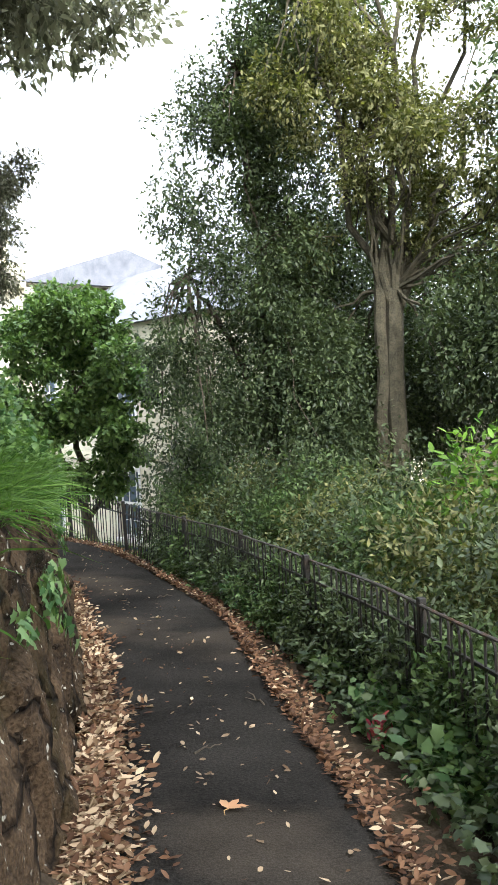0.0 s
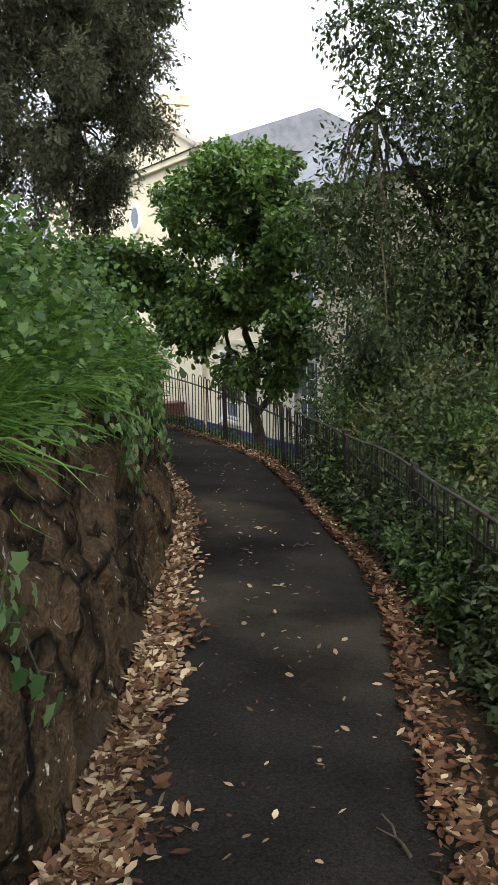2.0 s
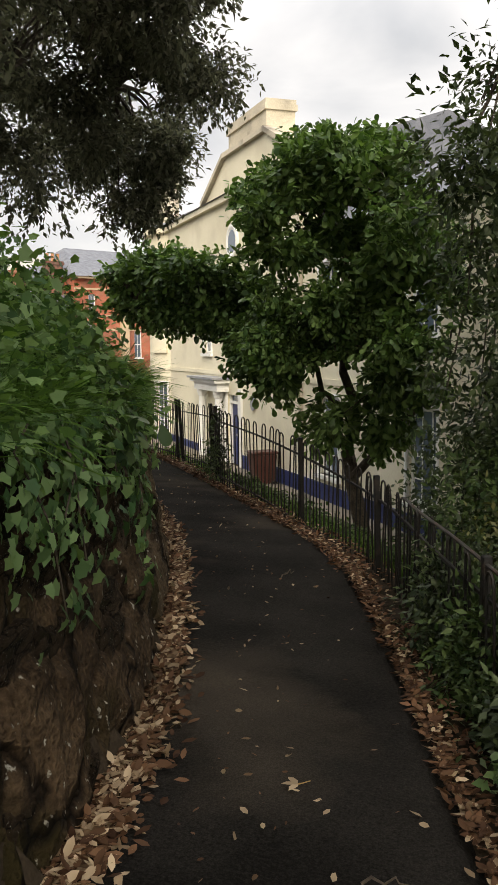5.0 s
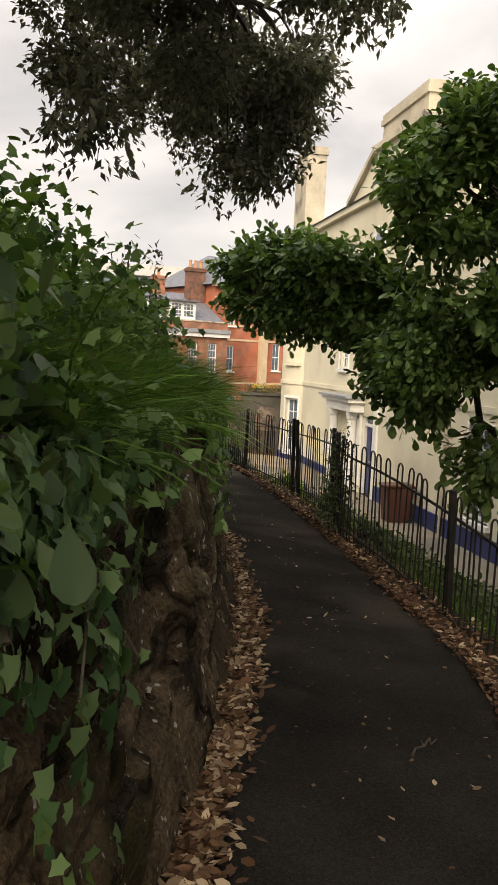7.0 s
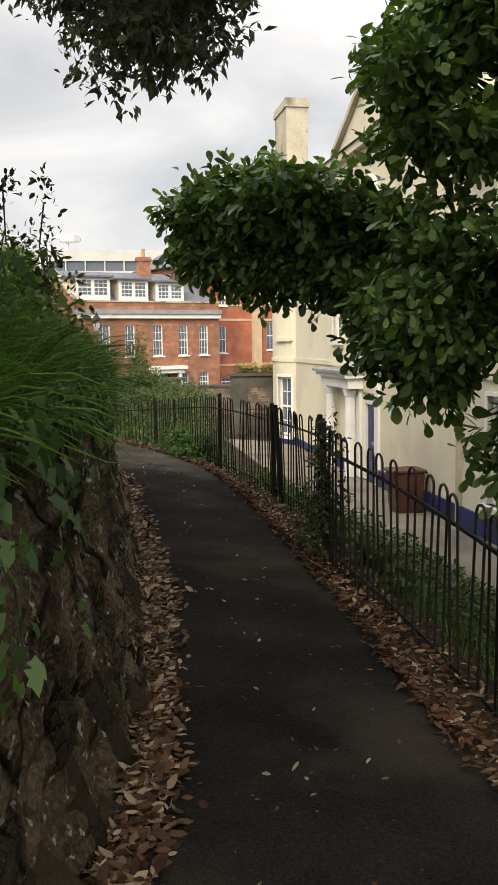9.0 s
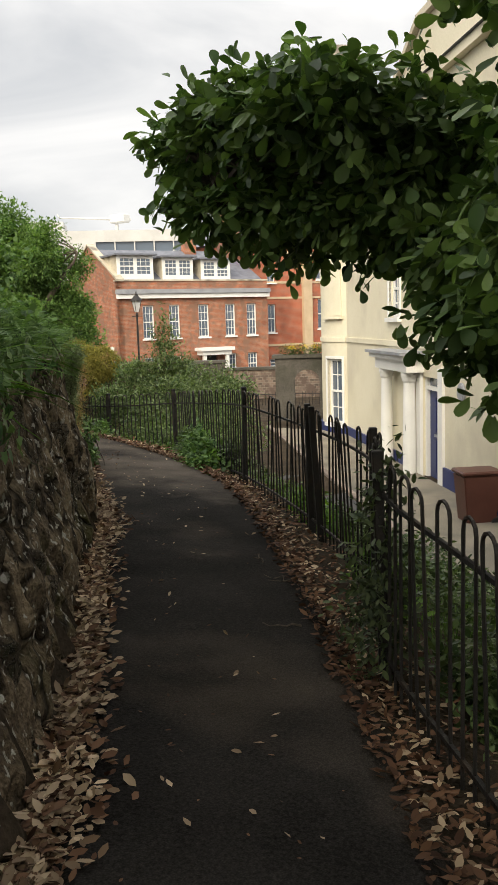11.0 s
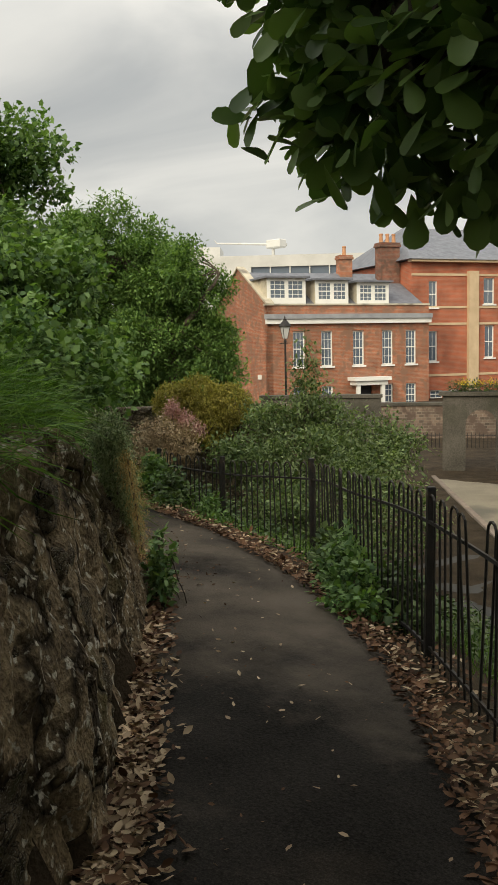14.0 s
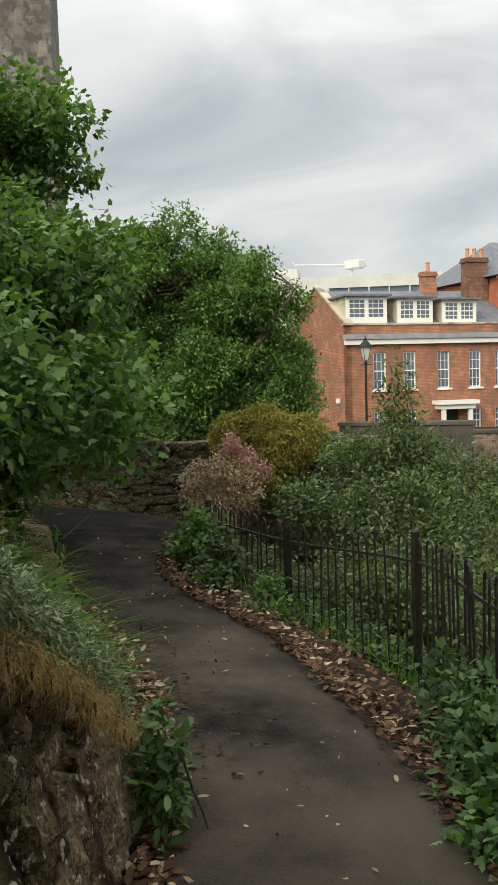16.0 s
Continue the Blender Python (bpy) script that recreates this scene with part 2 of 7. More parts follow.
    more = n.new("ShaderNodeMath")
    more.operation = "MULTIPLY_ADD"
    more.inputs[1].default_value = 0.075
    l.new(zone.outputs[0], more.inputs[0])
    l.new(fl.outputs["Fac"], more.inputs[2])
    l.new(more.outputs[0], fr.inputs[0])
    mx = n.new("ShaderNodeMixRGB")
    mx.inputs[2].default_value = (0.40, 0.38, 0.32, 1)
    l.new(fr.outputs[0], mx.inputs[0])
    l.new(mu.outputs[0], mx.inputs[1])
    l.new(mx.outputs[0], b.inputs["Base Color"])
    bp = b.inputs["Normal"].links[0].from_node
    bp.inputs["Distance"].default_value = 0.05
    ad = n.new("ShaderNodeMath")
    ad.operation = "MULTIPLY_ADD"
    ad.inputs[1].default_value = 0.7
    l.new(cr.outputs[0], ad.inputs[0])
    l.new(bp.inputs["Height"].links[0].from_socket, ad.inputs[2])
    l.new(ad.outputs[0], bp.inputs["Height"])
    return m


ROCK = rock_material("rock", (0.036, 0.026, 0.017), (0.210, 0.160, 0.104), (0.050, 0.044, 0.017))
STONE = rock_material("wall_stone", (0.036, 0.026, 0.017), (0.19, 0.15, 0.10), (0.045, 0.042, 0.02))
KERB = material("kerb_stone", (0.16, 0.13, 0.11), (0.30, 0.24, 0.20), 0.9, 4.0, 0.3, 40.0, obj_random=0.2)
BARK = material("bark", (0.045, 0.036, 0.028), (0.14, 0.115, 0.085), 0.95, 9.0, 0.9, 50.0)
BARK_GREEN = material("mossy_bark", (0.036, 0.034, 0.023), (0.10, 0.09, 0.062), 0.95, 7.0, 0.9, 45.0)
IRON = material("black_iron", (0.009, 0.009, 0.009), (0.022, 0.020, 0.019), 0.6, 12.0, 0.3, 90.0, stain=(0.035, 0.025, 0.018), stain_scale=9.0)
WORN_IRON = material("worn_iron", (0.035, 0.032, 0.029), (0.095, 0.085, 0.075), 0.55, 9.0, 0.3, 80.0, stain=(0.09, 0.05, 0.03), stain_scale=6.0)
RENDER_CREAM = material("cream_render", (0.64, 0.59, 0.44), (0.74, 0.69, 0.54), 0.85, 0.7, 0.12, 30.0, stain=(0.58, 0.53, 0.41), stain_scale=0.5)
CHIMNEY_RENDER = material("weathered_render", (0.40, 0.36, 0.28), (0.62, 0.56, 0.44), 0.9, 1.4, 0.25, 30.0, stain=(0.20, 0.18, 0.15), stain_scale=1.1)
WHITE = material("white_paint", (0.74, 0.74, 0.71), (0.84, 0.84, 0.81), 0.5, 2.0, 0.05, 50.0)
BLUE = material("blue_paint", (0.015, 0.025, 0.10), (0.025, 0.04, 0.15), 0.5, 2.0, 0.05, 40.0)
SLATE = material("slate", (0.10, 0.11, 0.135), (0.20, 0.21, 0.24), 0.6, 3.0, 0.3, 50.0)
LEAD = material("lead_grey", (0.22, 0.23, 0.25), (0.36, 0.37, 0.39), 0.6, 2.0, 0.15, 30.0)
PAVING = material("paving", (0.15, 0.13, 0.10), (0.27, 0.24, 0.185), 0.9, 1.1, 0.3, 60.0, stain=(0.13, 0.12, 0.10), stain_scale=0.7)
ROAD = material("road_asphalt", (0.055, 0.055, 0.058), (0.095, 0.094, 0.092), 0.95, 0.8, 0.2, 80.0, spec=0.15)
BRICK = brick_material("red_brick", (0.40, 0.135, 0.065), (0.29, 0.095, 0.05), (0.36, 0.27, 0.2), patch=(0.24, 0.13, 0.085))
OLD_BRICK = brick_material("sooty_brick", (0.24, 0.085, 0.05), (0.15, 0.06, 0.04), (0.22, 0.17, 0.13), patch=(0.12, 0.07, 0.05))
BRICK_BRIGHT = brick_material("bright_brick", (0.44, 0.12, 0.06), (0.36, 0.10, 0.05), (0.34, 0.2, 0.14))
STONE_BUFF = material("buff_stone", (0.48, 0.36, 0.23), (0.62, 0.48, 0.32), 0.85, 2.0, 0.2, 40.0)
CONCRETE = material("pale_concrete", (0.50, 0.50, 0.48), (0.62, 0.62, 0.60), 0.85, 0.4, 0.1, 20.0)
RUBBLE = brick_material("rubble_wall", (0.21, 0.15, 0.115), (0.085, 0.065, 0.05), (0.22, 0.185, 0.15), 0.23, 0.10, patch=(0.10, 0.07, 0.055))
TOWER_STONE = brick_material("tower_stone", (0.20, 0.185, 0.16), (0.12, 0.112, 0.10), (0.16, 0.145, 0.125), 0.5, 0.26, patch=(0.075, 0.07, 0.062))
ARCH_STONE = material("grey_arch_stone", (0.050, 0.046, 0.038), (0.125, 0.115, 0.098), 0.95, 1.5, 0.5, 30.0, stain=(0.05, 0.05, 0.035), stain_scale=1.0)
TERRACOTTA = material("terracotta", (0.42, 0.20, 0.10), (0.58, 0.32, 0.18), 0.8, 6.0, 0.2, 40.0)
BIN_PLASTIC = material("brown_plastic", (0.075, 0.028, 0.02), (0.105, 0.04, 0.03), 0.45, 3.0, 0.05, 60.0)
# near-black colour for the shade inside rooms; also on a door and louvre
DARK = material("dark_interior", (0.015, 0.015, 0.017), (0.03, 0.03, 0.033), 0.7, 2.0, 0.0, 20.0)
LAMP_GLASS = material("milky_lamp_glass", (0.55, 0.56, 0.55), (0.68, 0.68, 0.66), 0.3, 4.0, 0.0, 40.0)
SIGN_DARK = material("dark_sign", (0.03, 0.035, 0.04), (0.045, 0.05, 0.055), 0.6, 3.0, 0.0, 30.0)
glass = bpy.data.materials.new("window_glass")
glass.use_nodes = True
gb = glass.node_tree.nodes["Principled BSDF"]
gb.inputs["Base Color"].default_value = (0.10, 0.13, 0.17, 1)
gb.inputs["Roughness"].default_value, gb.inputs["Specular IOR Level"].default_value = 0.06, 0.9
GLASS = glass

OAK_LEAF = leaf_material("holm_oak_leaf", (0.095, 0.098, 0.068), (0.25, 0.25, 0.18), 0.5, 0.42, glow=(1.2, 1.25, 0.95))
EVERGREEN_LEAF = leaf_material("dark_evergreen_leaf", (0.032, 0.050, 0.026), (0.105, 0.140, 0.068), 0.45, 0.22, gloss=0.3)
OLIVE_LEAF = leaf_material("evergreen_olive_leaf", (0.065, 0.075, 0.034), (0.21, 0.21, 0.10), 0.5, 0.28)
SHRUB_LEAF = leaf_material("shrub_leaf", (0.034, 0.064, 0.024), (0.11, 0.16, 0.062), 0.35, 0.2)
BIG_LEAF = leaf_material("magnolia_leaf", (0.062, 0.118, 0.036), (0.205, 0.31, 0.10), 0.45, 0.22, glow=(1.2, 1.35, 0.55), gloss=0.25)
IVY_LEAF = leaf_material("ivy_leaf", (0.055, 0.115, 0.045), (0.20, 0.30, 0.13), 0.4, 0.24)
BRIGHT_LEAF = leaf_material("bright_leaf", (0.06, 0.14, 0.025), (0.17, 0.30, 0.06), 0.5, 0.32)
MID_LEAF = leaf_material("sycamore_leaf", (0.048, 0.098, 0.036), (0.165, 0.26, 0.10), 0.5, 0.3)
TREE_LEAF = leaf_material("lime_tree_leaf", (0.05, 0.105, 0.030), (0.165, 0.265, 0.085), 0.55, 0.3)
GRASS_BLADE = leaf_material("grass_blade", (0.045, 0.11, 0.018), (0.15, 0.26, 0.06), 0.5, 0.25)
SAGE_LEAF = leaf_material("sage_green_leaf", (0.05, 0.085, 0.035), (0.19, 0.25, 0.12), 0.5, 0.25)
STRAW = leaf_material("dry_grass", (0.40, 0.25, 0.09), (0.66, 0.46, 0.20), 0.7, 0.25, glow=(1.2, 1.1, 0.8))
YELLOW_LEAF = leaf_material("yellow_green_leaf", (0.17, 0.16, 0.04), (0.38, 0.33, 0.09), 0.55, 0.25)
BEIGE_LEAF = leaf_material("faded_blossom", (0.36, 0.28, 0.17), (0.64, 0.53, 0.37), 0.7, 0.2, glow=(1.2, 1.1, 0.9))
PINK_LEAF = leaf_material("pink_blossom", (0.42, 0.24, 0.2), (0.66, 0.44, 0.38), 0.6, 0.25, glow=(1.3, 1.0, 1.0))
GREY_LEAF = leaf_material("grey_green_leaf", (0.1, 0.15, 0.07), (0.32, 0.37, 0.24), 0.7, 0.15)
FLOWER = leaf_material("yellow_flower", (0.6, 0.45, 0.03), (0.8, 0.62, 0.06), 0.6, 0.2, glow=(1, 1, 0.6))
DEAD_LEAF = leaf_material("dead_leaf", (0.13, 0.08, 0.045), (0.60, 0.47, 0.32), 0.7, 0.08, spread=0.5, glow=(1.2, 1.0, 0.6))
DEAD_DARK = leaf_material("dark_dead_leaf", (0.045, 0.022, 0.013), (0.19, 0.105, 0.06), 0.75, 0.05, spread=0.5, glow=(1.2, 1.0, 0.6))
RED_LEAF = leaf_material("red_leaf", (0.13, 0.02, 0.03), (0.28, 0.06, 0.06), 0.5, 0.2, glow=(1.5, 0.8, 0.8))

# ---- builders ----
def link(name, me, mat, parent=None, label=""):
    ob = new(name, me)
    if mat:
        me.materials.append(mat)
    if parent:
        ob.parent = parent
    if label:
        tagged(ob, label)
    return ob


def part(name, bm, mat, parent=None, label=""):
    me = bpy.data.meshes.new(name)
    bm.to_mesh(me)
    bm.free()
    return link(name, me, mat, parent, label)


def thing(name, at=(0, 0, 0), label="", category="", group="", kind="", m=None):
    ob = new(name)
    ob.empty_display_size = 0.1
    ob.matrix_basis = m if m is not None else Matrix.Translation(at)
    return tagged(ob, label, category, group, kind)


def box(bm, x0, x1, y0, y1, z0, z1, bevel=0.0, m=None):
    made = bmesh.ops.create_cube(bm, size=1.0, matrix=Matrix.Translation(((x0 + x1) / 2, (y0 + y1) / 2, (z0 + z1) / 2)) @ Matrix.Diagonal((abs(x1 - x0), abs(y1 - y0), abs(z1 - z0), 1)))
    if bevel:
        es = list({e for v in made["verts"] for e in v.link_edges})
        made = bmesh.ops.bevel(bm, geom=es, offset=bevel, segments=1, affect="EDGES")
    if m is not None:
        bmesh.ops.transform(bm, matrix=m, verts=made["verts"])
    return made["verts"]


def one_box(*a, bevel=0.0, m=None):
    bm = bmesh.new()
    box(bm, *a, bevel=bevel, m=m)
    return bm


def lathe(profile, seg=16, m=None):
    """A turned solid from (radius, height) pairs."""
    bm = bmesh.new()
    rings = []
    for r, z in profile:
        rings.append([bm.verts.new((r * math.cos(2 * math.pi * i / seg), r * math.sin(2 * math.pi * i / seg), z)) for i in range(seg)])
    for a, b in zip(rings, rings[1:]):
        for i in range(seg):
            bm.faces.new((a[i], a[(i + 1) % seg], b[(i + 1) % seg], b[i]))
    bm.faces.new(rings[0][::-1])
    bm.faces.new(rings[-1])
    if m is not None:
        bmesh.ops.transform(bm, matrix=m, verts=bm.verts)
    return bm


def tube(bm, pts, radii, seg=7):
    """A tapered, bent round limb."""
    rings = []
    pts = [Vector(p) for p in pts]
    for i, p in enumerate(pts):
        d = (pts[min(i + 1, len(pts) - 1)] - pts[max(i - 1, 0)]).normalized()
        a = d.orthogonal().normalized()
        b = d.cross(a)
        if rings:
            ref = (rings[-1][0].co - pts[i - 1]).normalized()
            a = (ref - d * ref.dot(d)).normalized()
            b = d.cross(a)
        rings.append([bm.verts.new(p + (a * math.cos(2 * math.pi * k / seg) + b * math.sin(2 * math.pi * k / seg)) * radii[i]) for k in range(seg)])
    for a, b in zip(rings, rings[1:]):
        for k in range(seg):
            bm.faces.new((a[k], a[(k + 1) % seg], b[(k + 1) % seg], b[k]))
    bm.faces.new(rings[0][::-1])
    bm.faces.new(rings[-1])


def limb_points(a, b, n=6, sag=0.0, wobble=0.06, seed=0):
    rng = np.random.default_rng(seed)
    a, b = np.array(a, float), np.array(b, float)
    size = np.linalg.norm(b - a)
    out = []
    for i in range(n + 1):
        f = i / n
        p = a + (b - a) * f
        p[2] += sag * 4 * f * (1 - f)
        if 0 < i < n:
            p += rng.normal(0, wobble * size * 0.25, 3)
        out.append(tuple(p))
    return out


OVAL = (np.array([(0, 0, 0), (0.28, 0.20, 0.03), (0.28, -0.20, 0.03), (0.68, 0.19, 0.0), (0.68, -0.19, 0.0), (1.0, 0, -0.08), (0.3, 0, -0.02), (0.68, 0, -0.05)]),
        [(0, 6, 1), (0, 2, 6), (6, 7, 3, 1), (6, 2, 4, 7), (7, 5, 3), (7, 4, 5)])
SLIM = (np.array([(0, 0, 0), (0.45, 0.15, 0.02), (0.45, -0.15, 0.02), (1.0, 0, -0.05)]), [(0, 2, 3), (0, 3, 1)])
LEAF = (np.array([(0, 0, 0), (0.42, 0.23, 0.06), (0.42, -0.23, 0.06), (1.0, 0, -0.04)]), [(0, 2, 3), (0, 3, 1)])
ROUND = (np.array([(0, 0, 0), (0.25, 0.24, 0.03), (0.25, -0.24, 0.03), (0.72, 0.26, -0.01), (0.72, -0.26, -0.01), (1.0, 0.0, -0.10), (0.3, 0, -0.03), (0.7, 0, -0.06)]),
         [(0, 6, 1), (0, 2, 6), (6, 7, 3, 1), (6, 2, 4, 7), (7, 5, 3), (7, 4, 5)])
# a broad oval leaf with a smooth outline and a sunken midrib
BROAD = (np.array([(0, 0, 0), (0.12, 0.06, 0.015), (0.34, 0.18, 0.03), (0.60, 0.275, 0.02), (0.82, 0.255, 0.0), (0.96, 0.13, -0.05), (1.0, 0, -0.07), (0.96, -0.13, -0.05), (0.82, -0.255, 0.0), (0.60, -0.275, 0.02), (0.34, -0.18, 0.03), (0.12, -0.06, 0.015), (0.3, 0, -0.02), (0.62, 0, -0.04)]),
         [(0, 12, 2, 1), (12, 13, 3, 2), (13, 4, 3), (13, 6, 5, 4), (0, 11, 10, 12), (12, 10, 9, 13), (13, 9, 8), (13, 8, 7, 6)])
LOBED = (np.array([(0, 0, 0), (-0.05, 0.36, 0.0), (0.30, 0.30, 0.04), (0.46, 0.43, -0.04), (0.62, 0.27, 0.02), (1.0, 0, -0.08), (0.62, -0.27, 0.02), (0.46, -0.43, -0.04), (0.30, -0.30, 0.04), (-0.05, -0.36, 0.0), (0.35, 0, -0.03)]),
         [(10, 0, 1, 2), (10, 2, 3, 4), (10, 4, 5), (10, 5, 6), (10, 6, 7, 8), (10, 8, 9, 0)])
CURL = (np.array([(0, 0, 0.0), (0.3, 0.22, 0.10), (0.3, -0.20, 0.06), (0.7, 0.20, 0.14), (0.7, -0.17, 0.04), (1.0, 0.02, 0.12), (0.5, 0.0, 0.0)]),
        [(0, 6, 1), (0, 2, 6), (6, 3, 1), (6, 2, 4), (6, 5, 3), (6, 4, 5)])
BLADE = (np.array([(0, 0.012, 0), (0, -0.012, 0), (0.4, 0.011, 0.10), (0.4, -0.011, 0.10), (0.75, 0.007, 0.08), (0.75, -0.007, 0.08), (1.0, 0, -0.05)]), [(0, 1, 3, 2), (2, 3, 5, 4), (4, 5, 6)])


def leaves_mesh(name, C, D, U, S, shape):
    """One mesh of many leaves: base C, axis D, upper side U, length S."""
    tv, tf = shape
    D = D / np.linalg.norm(D, axis=1, keepdims=True)
    B = np.cross(U, D)
    B /= np.linalg.norm(B, axis=1, keepdims=True) + 1e-9
    N = np.cross(D, B)
    V = (C[:, None] + S[:, None, None] * (tv[None, :, 0:1] * D[:, None] + tv[None, :, 1:2] * B[:, None] + tv[None, :, 2:3] * N[:, None])).reshape(-1, 3)
    n, k = len(C), len(tv)
    sizes = np.array([len(f) for f in tf])
    flat = np.concatenate([np.array(f) for f in tf])
    loops = (flat[None] + (np.arange(n) * k)[:, None]).ravel()
    tot = np.tile(sizes, n)
    start = np.concatenate(([0], np.cumsum(tot)[:-1]))
    me = bpy.data.meshes.new(name)
    me.vertices.add(len(V))
    me.vertices.foreach_set("co", V.astype(np.float32).ravel())
    me.loops.add(len(loops))
    me.loops.foreach_set("vertex_index", loops.astype(np.int32))
    me.polygons.add(len(tot))
    me.polygons.foreach_set("loop_start", start.astype(np.int32))
    me.polygons.foreach_set("loop_total", tot.astype(np.int32))
    me.update(calc_edges=True)
    return me


def unit(v):
    return v / (np.linalg.norm(v, axis=-1, keepdims=True) + 1e-9)


def cloud(lobes, clumps, per, size, rng, spread=0.18, droop=0.25, shell=0.45, flat=0.5):
    """Leaves in sprigs through a set of ellipsoids (x, y, z, rx, ry, rz)."""
    L = np.array(lobes, float)
    w = (L[:, 3] * L[:, 4] * L[:, 5]) ** 0.7
    pick = rng.choice(len(L), clumps, p=w / w.sum())
    d = unit(rng.normal(size=(clumps, 3)))
    r = shell + (1 - shell) * rng.random(clumps) ** 0.6
    r *= 1 + 0.13 * np.sin(d[:, 0] * 7 + pick) * np.cos(d[:, 2] * 6 + d[:, 1] * 5 + pick * 2)
    centre = L[pick, :3] + d * L[pick, 3:] * r[:, None]
    out = unit(d * 0.9 + rng.normal(size=d.shape) * 0.45 + np.array([0, 0, -droop]))
    C = np.repeat(centre, per, axis=0)
    O = np.repeat(out, per, axis=0)
    along = rng.random(len(C)) * 2 - 1
    C = C + O * (along * spread)[:, None] + rng.normal(size=C.shape) * spread * 0.33
    D = unit(O * 0.7 + rng.normal(size=C.shape) * 0.6 + np.array([0, 0, -droop]))
    U = unit(rng.normal(size=C.shape) * (1 - flat) + np.array([0, 0, 1.0]))
    S = size * (0.6 + 0.8 * rng.random(len(C)))
    return C, D, U, S


def puffs(lobes, count, rmin, rmax, seed, squash=0.75):
    """Breaks large lobes into many small puffs near their outside, so that gaps show between them."""
    rng = np.random.default_rng(seed)
    L = np.array(lobes, float)
    w = (L[:, 3] * L[:, 4] * L[:, 5]) ** 0.67
    out = []
    for k in rng.choice(len(L), count, p=w / w.sum()):
        d = unit(rng.normal(size=3))
        c = L[k, :3] + d * L[k, 3:] * (0.25 + 0.7 * rng.random() ** 0.5)
        r = rmin + (rmax - rmin) * rng.random()
        out.append((*c, r, r, r * squash))
    return out


def shrub(name, lobes, clumps, per, size, mat, shape, seed, label, category="shrub", spread=0.15, droop=0.2, shell=0.35, flat=0.5, stems=None, bark=None, group=""):
    """A shrub: a spray of stems and a crown of single leaves."""
    rng = np.random.default_rng(seed)
    base = np.array(lobes)[:, :3].mean(0)
    low = min(l[2] - l[5] for l in lobes)
    t = thing(name, (base[0], base[1], low), label, category, group)
    inv = Matrix.Translation((-base[0], -base[1], -low))
    C, D, U, S = cloud(lobes, clumps, per, size, rng, spread, droop, shell, flat)
    me = leaves_mesh("crown", C, D, U, S, shape)
    me.transform(inv)
    link("crown", me, mat, t)
    bm = bmesh.new()
    for i, l in enumerate(stems or lobes):
        foot = (l[0], l[1], l[2] - l[5]) if mat in (GREY_LEAF, STRAW, FLOWER) else (base[0] + rng.normal(0, 0.1), base[1] + rng.normal(0, 0.1), low - 0.1)
        p = limb_points(foot, l[:3], 5, 0.1 if l[5] > 0.2 else 0.0, 0.1, seed + i)
        tube(bm, p, np.linspace(min(0.025, l[3] * 0.05), 0.006, 6), 5)
    bmesh.ops.transform(bm, matrix=inv, verts=bm.verts)
    tagged(part("stem", bm, bark or BARK, t), kind="stuff")
    return t


# ---- lie of the land ----
N_UP = (Matrix.Rotation(radians(LEAN), 3, "Y") @ Matrix.Rotation(radians(TILT), 3, "X")) @ Vector((0, 0, 1))
P_ON = Vector((0, 0, EYE)) - N_UP * EYE


def plane_z(x, y):
    """Height of the path's even slope."""
    return P_ON.z - (N_UP.x * (x - P_ON.x) + N_UP.y * (y - P_ON.y)) / N_UP.z


STATIONS = [(0.35, -9.0, 1.75, -9.0), (-0.05, -4.0, 1.2, -4.0), (-0.35, 0.0, 0.82, 0.0), (-0.72, 2.94, 0.53, 2.94), (-1.16, 5.65, 0.06, 5.7), (-1.65, 7.6, -0.27, 7.7), (-2.2, 9.6, -0.95, 9.7),
            (-2.95, 11.3, -1.6, 11.5), (-3.55, 12.5, -2.3, 13.1), (-4.2, 13.6, -3.0, 14.1), (-4.95, 14.6, -3.7, 15.0), (-5.9, 15.8, -4.55, 16.1), (-6.8, 16.8, -5.5, 17.3),
            (-7.8, 18.0, -6.5, 18.5), (-8.7, 18.85, -7.5, 19.6), (-9.6, 19.7, -8.4, 20.4), (-10.6, 20.4, -9.5, 21.1), (-11.7, 20.85, -11.0, 21.75), (-13.0, 21.35, -12.5, 22.1), (-14.3, 22.0, -13.7, 22.95), (-15.6, 22.0, -15.2, 23.6), (-17.2, 20.0, -18.0, 20.9)]


def smooth_line(points, step=0.1):
    """A smooth line through plan points, evenly stepped."""
    P = np.array(points, float)
    Q = np.vstack([2 * P[0] - P[1], P, 2 * P[-1] - P[-2]])
    out = []
    for i in range(1, len(Q) - 2):
        n = max(2, int(np.linalg.norm(Q[i + 1] - Q[i]) / 0.05))
        for f in np.arange(n) / n:
            a, b, c, d = Q[i - 1], Q[i], Q[i + 1], Q[i + 2]
            out.append(0.5 * (2 * b + (c - a) * f + (2 * a - 5 * b + 4 * c - d) * f * f + (3 * b - a - 3 * c + d) * f ** 3))
    out.append(P[-1])
    out = np.array(out)
    s = np.concatenate(([0], np.cumsum(np.linalg.norm(np.diff(out[:, :2], axis=0), axis=1))))
    t = np.arange(0, s[-1], step)
    return np.stack([np.interp(t, s, out[:, k]) for k in range(out.shape[1])], 1)


LEFT = smooth_line([s[:2] for s in STATIONS])
RIGHT = smooth_line([s[2:] for s in STATIONS])
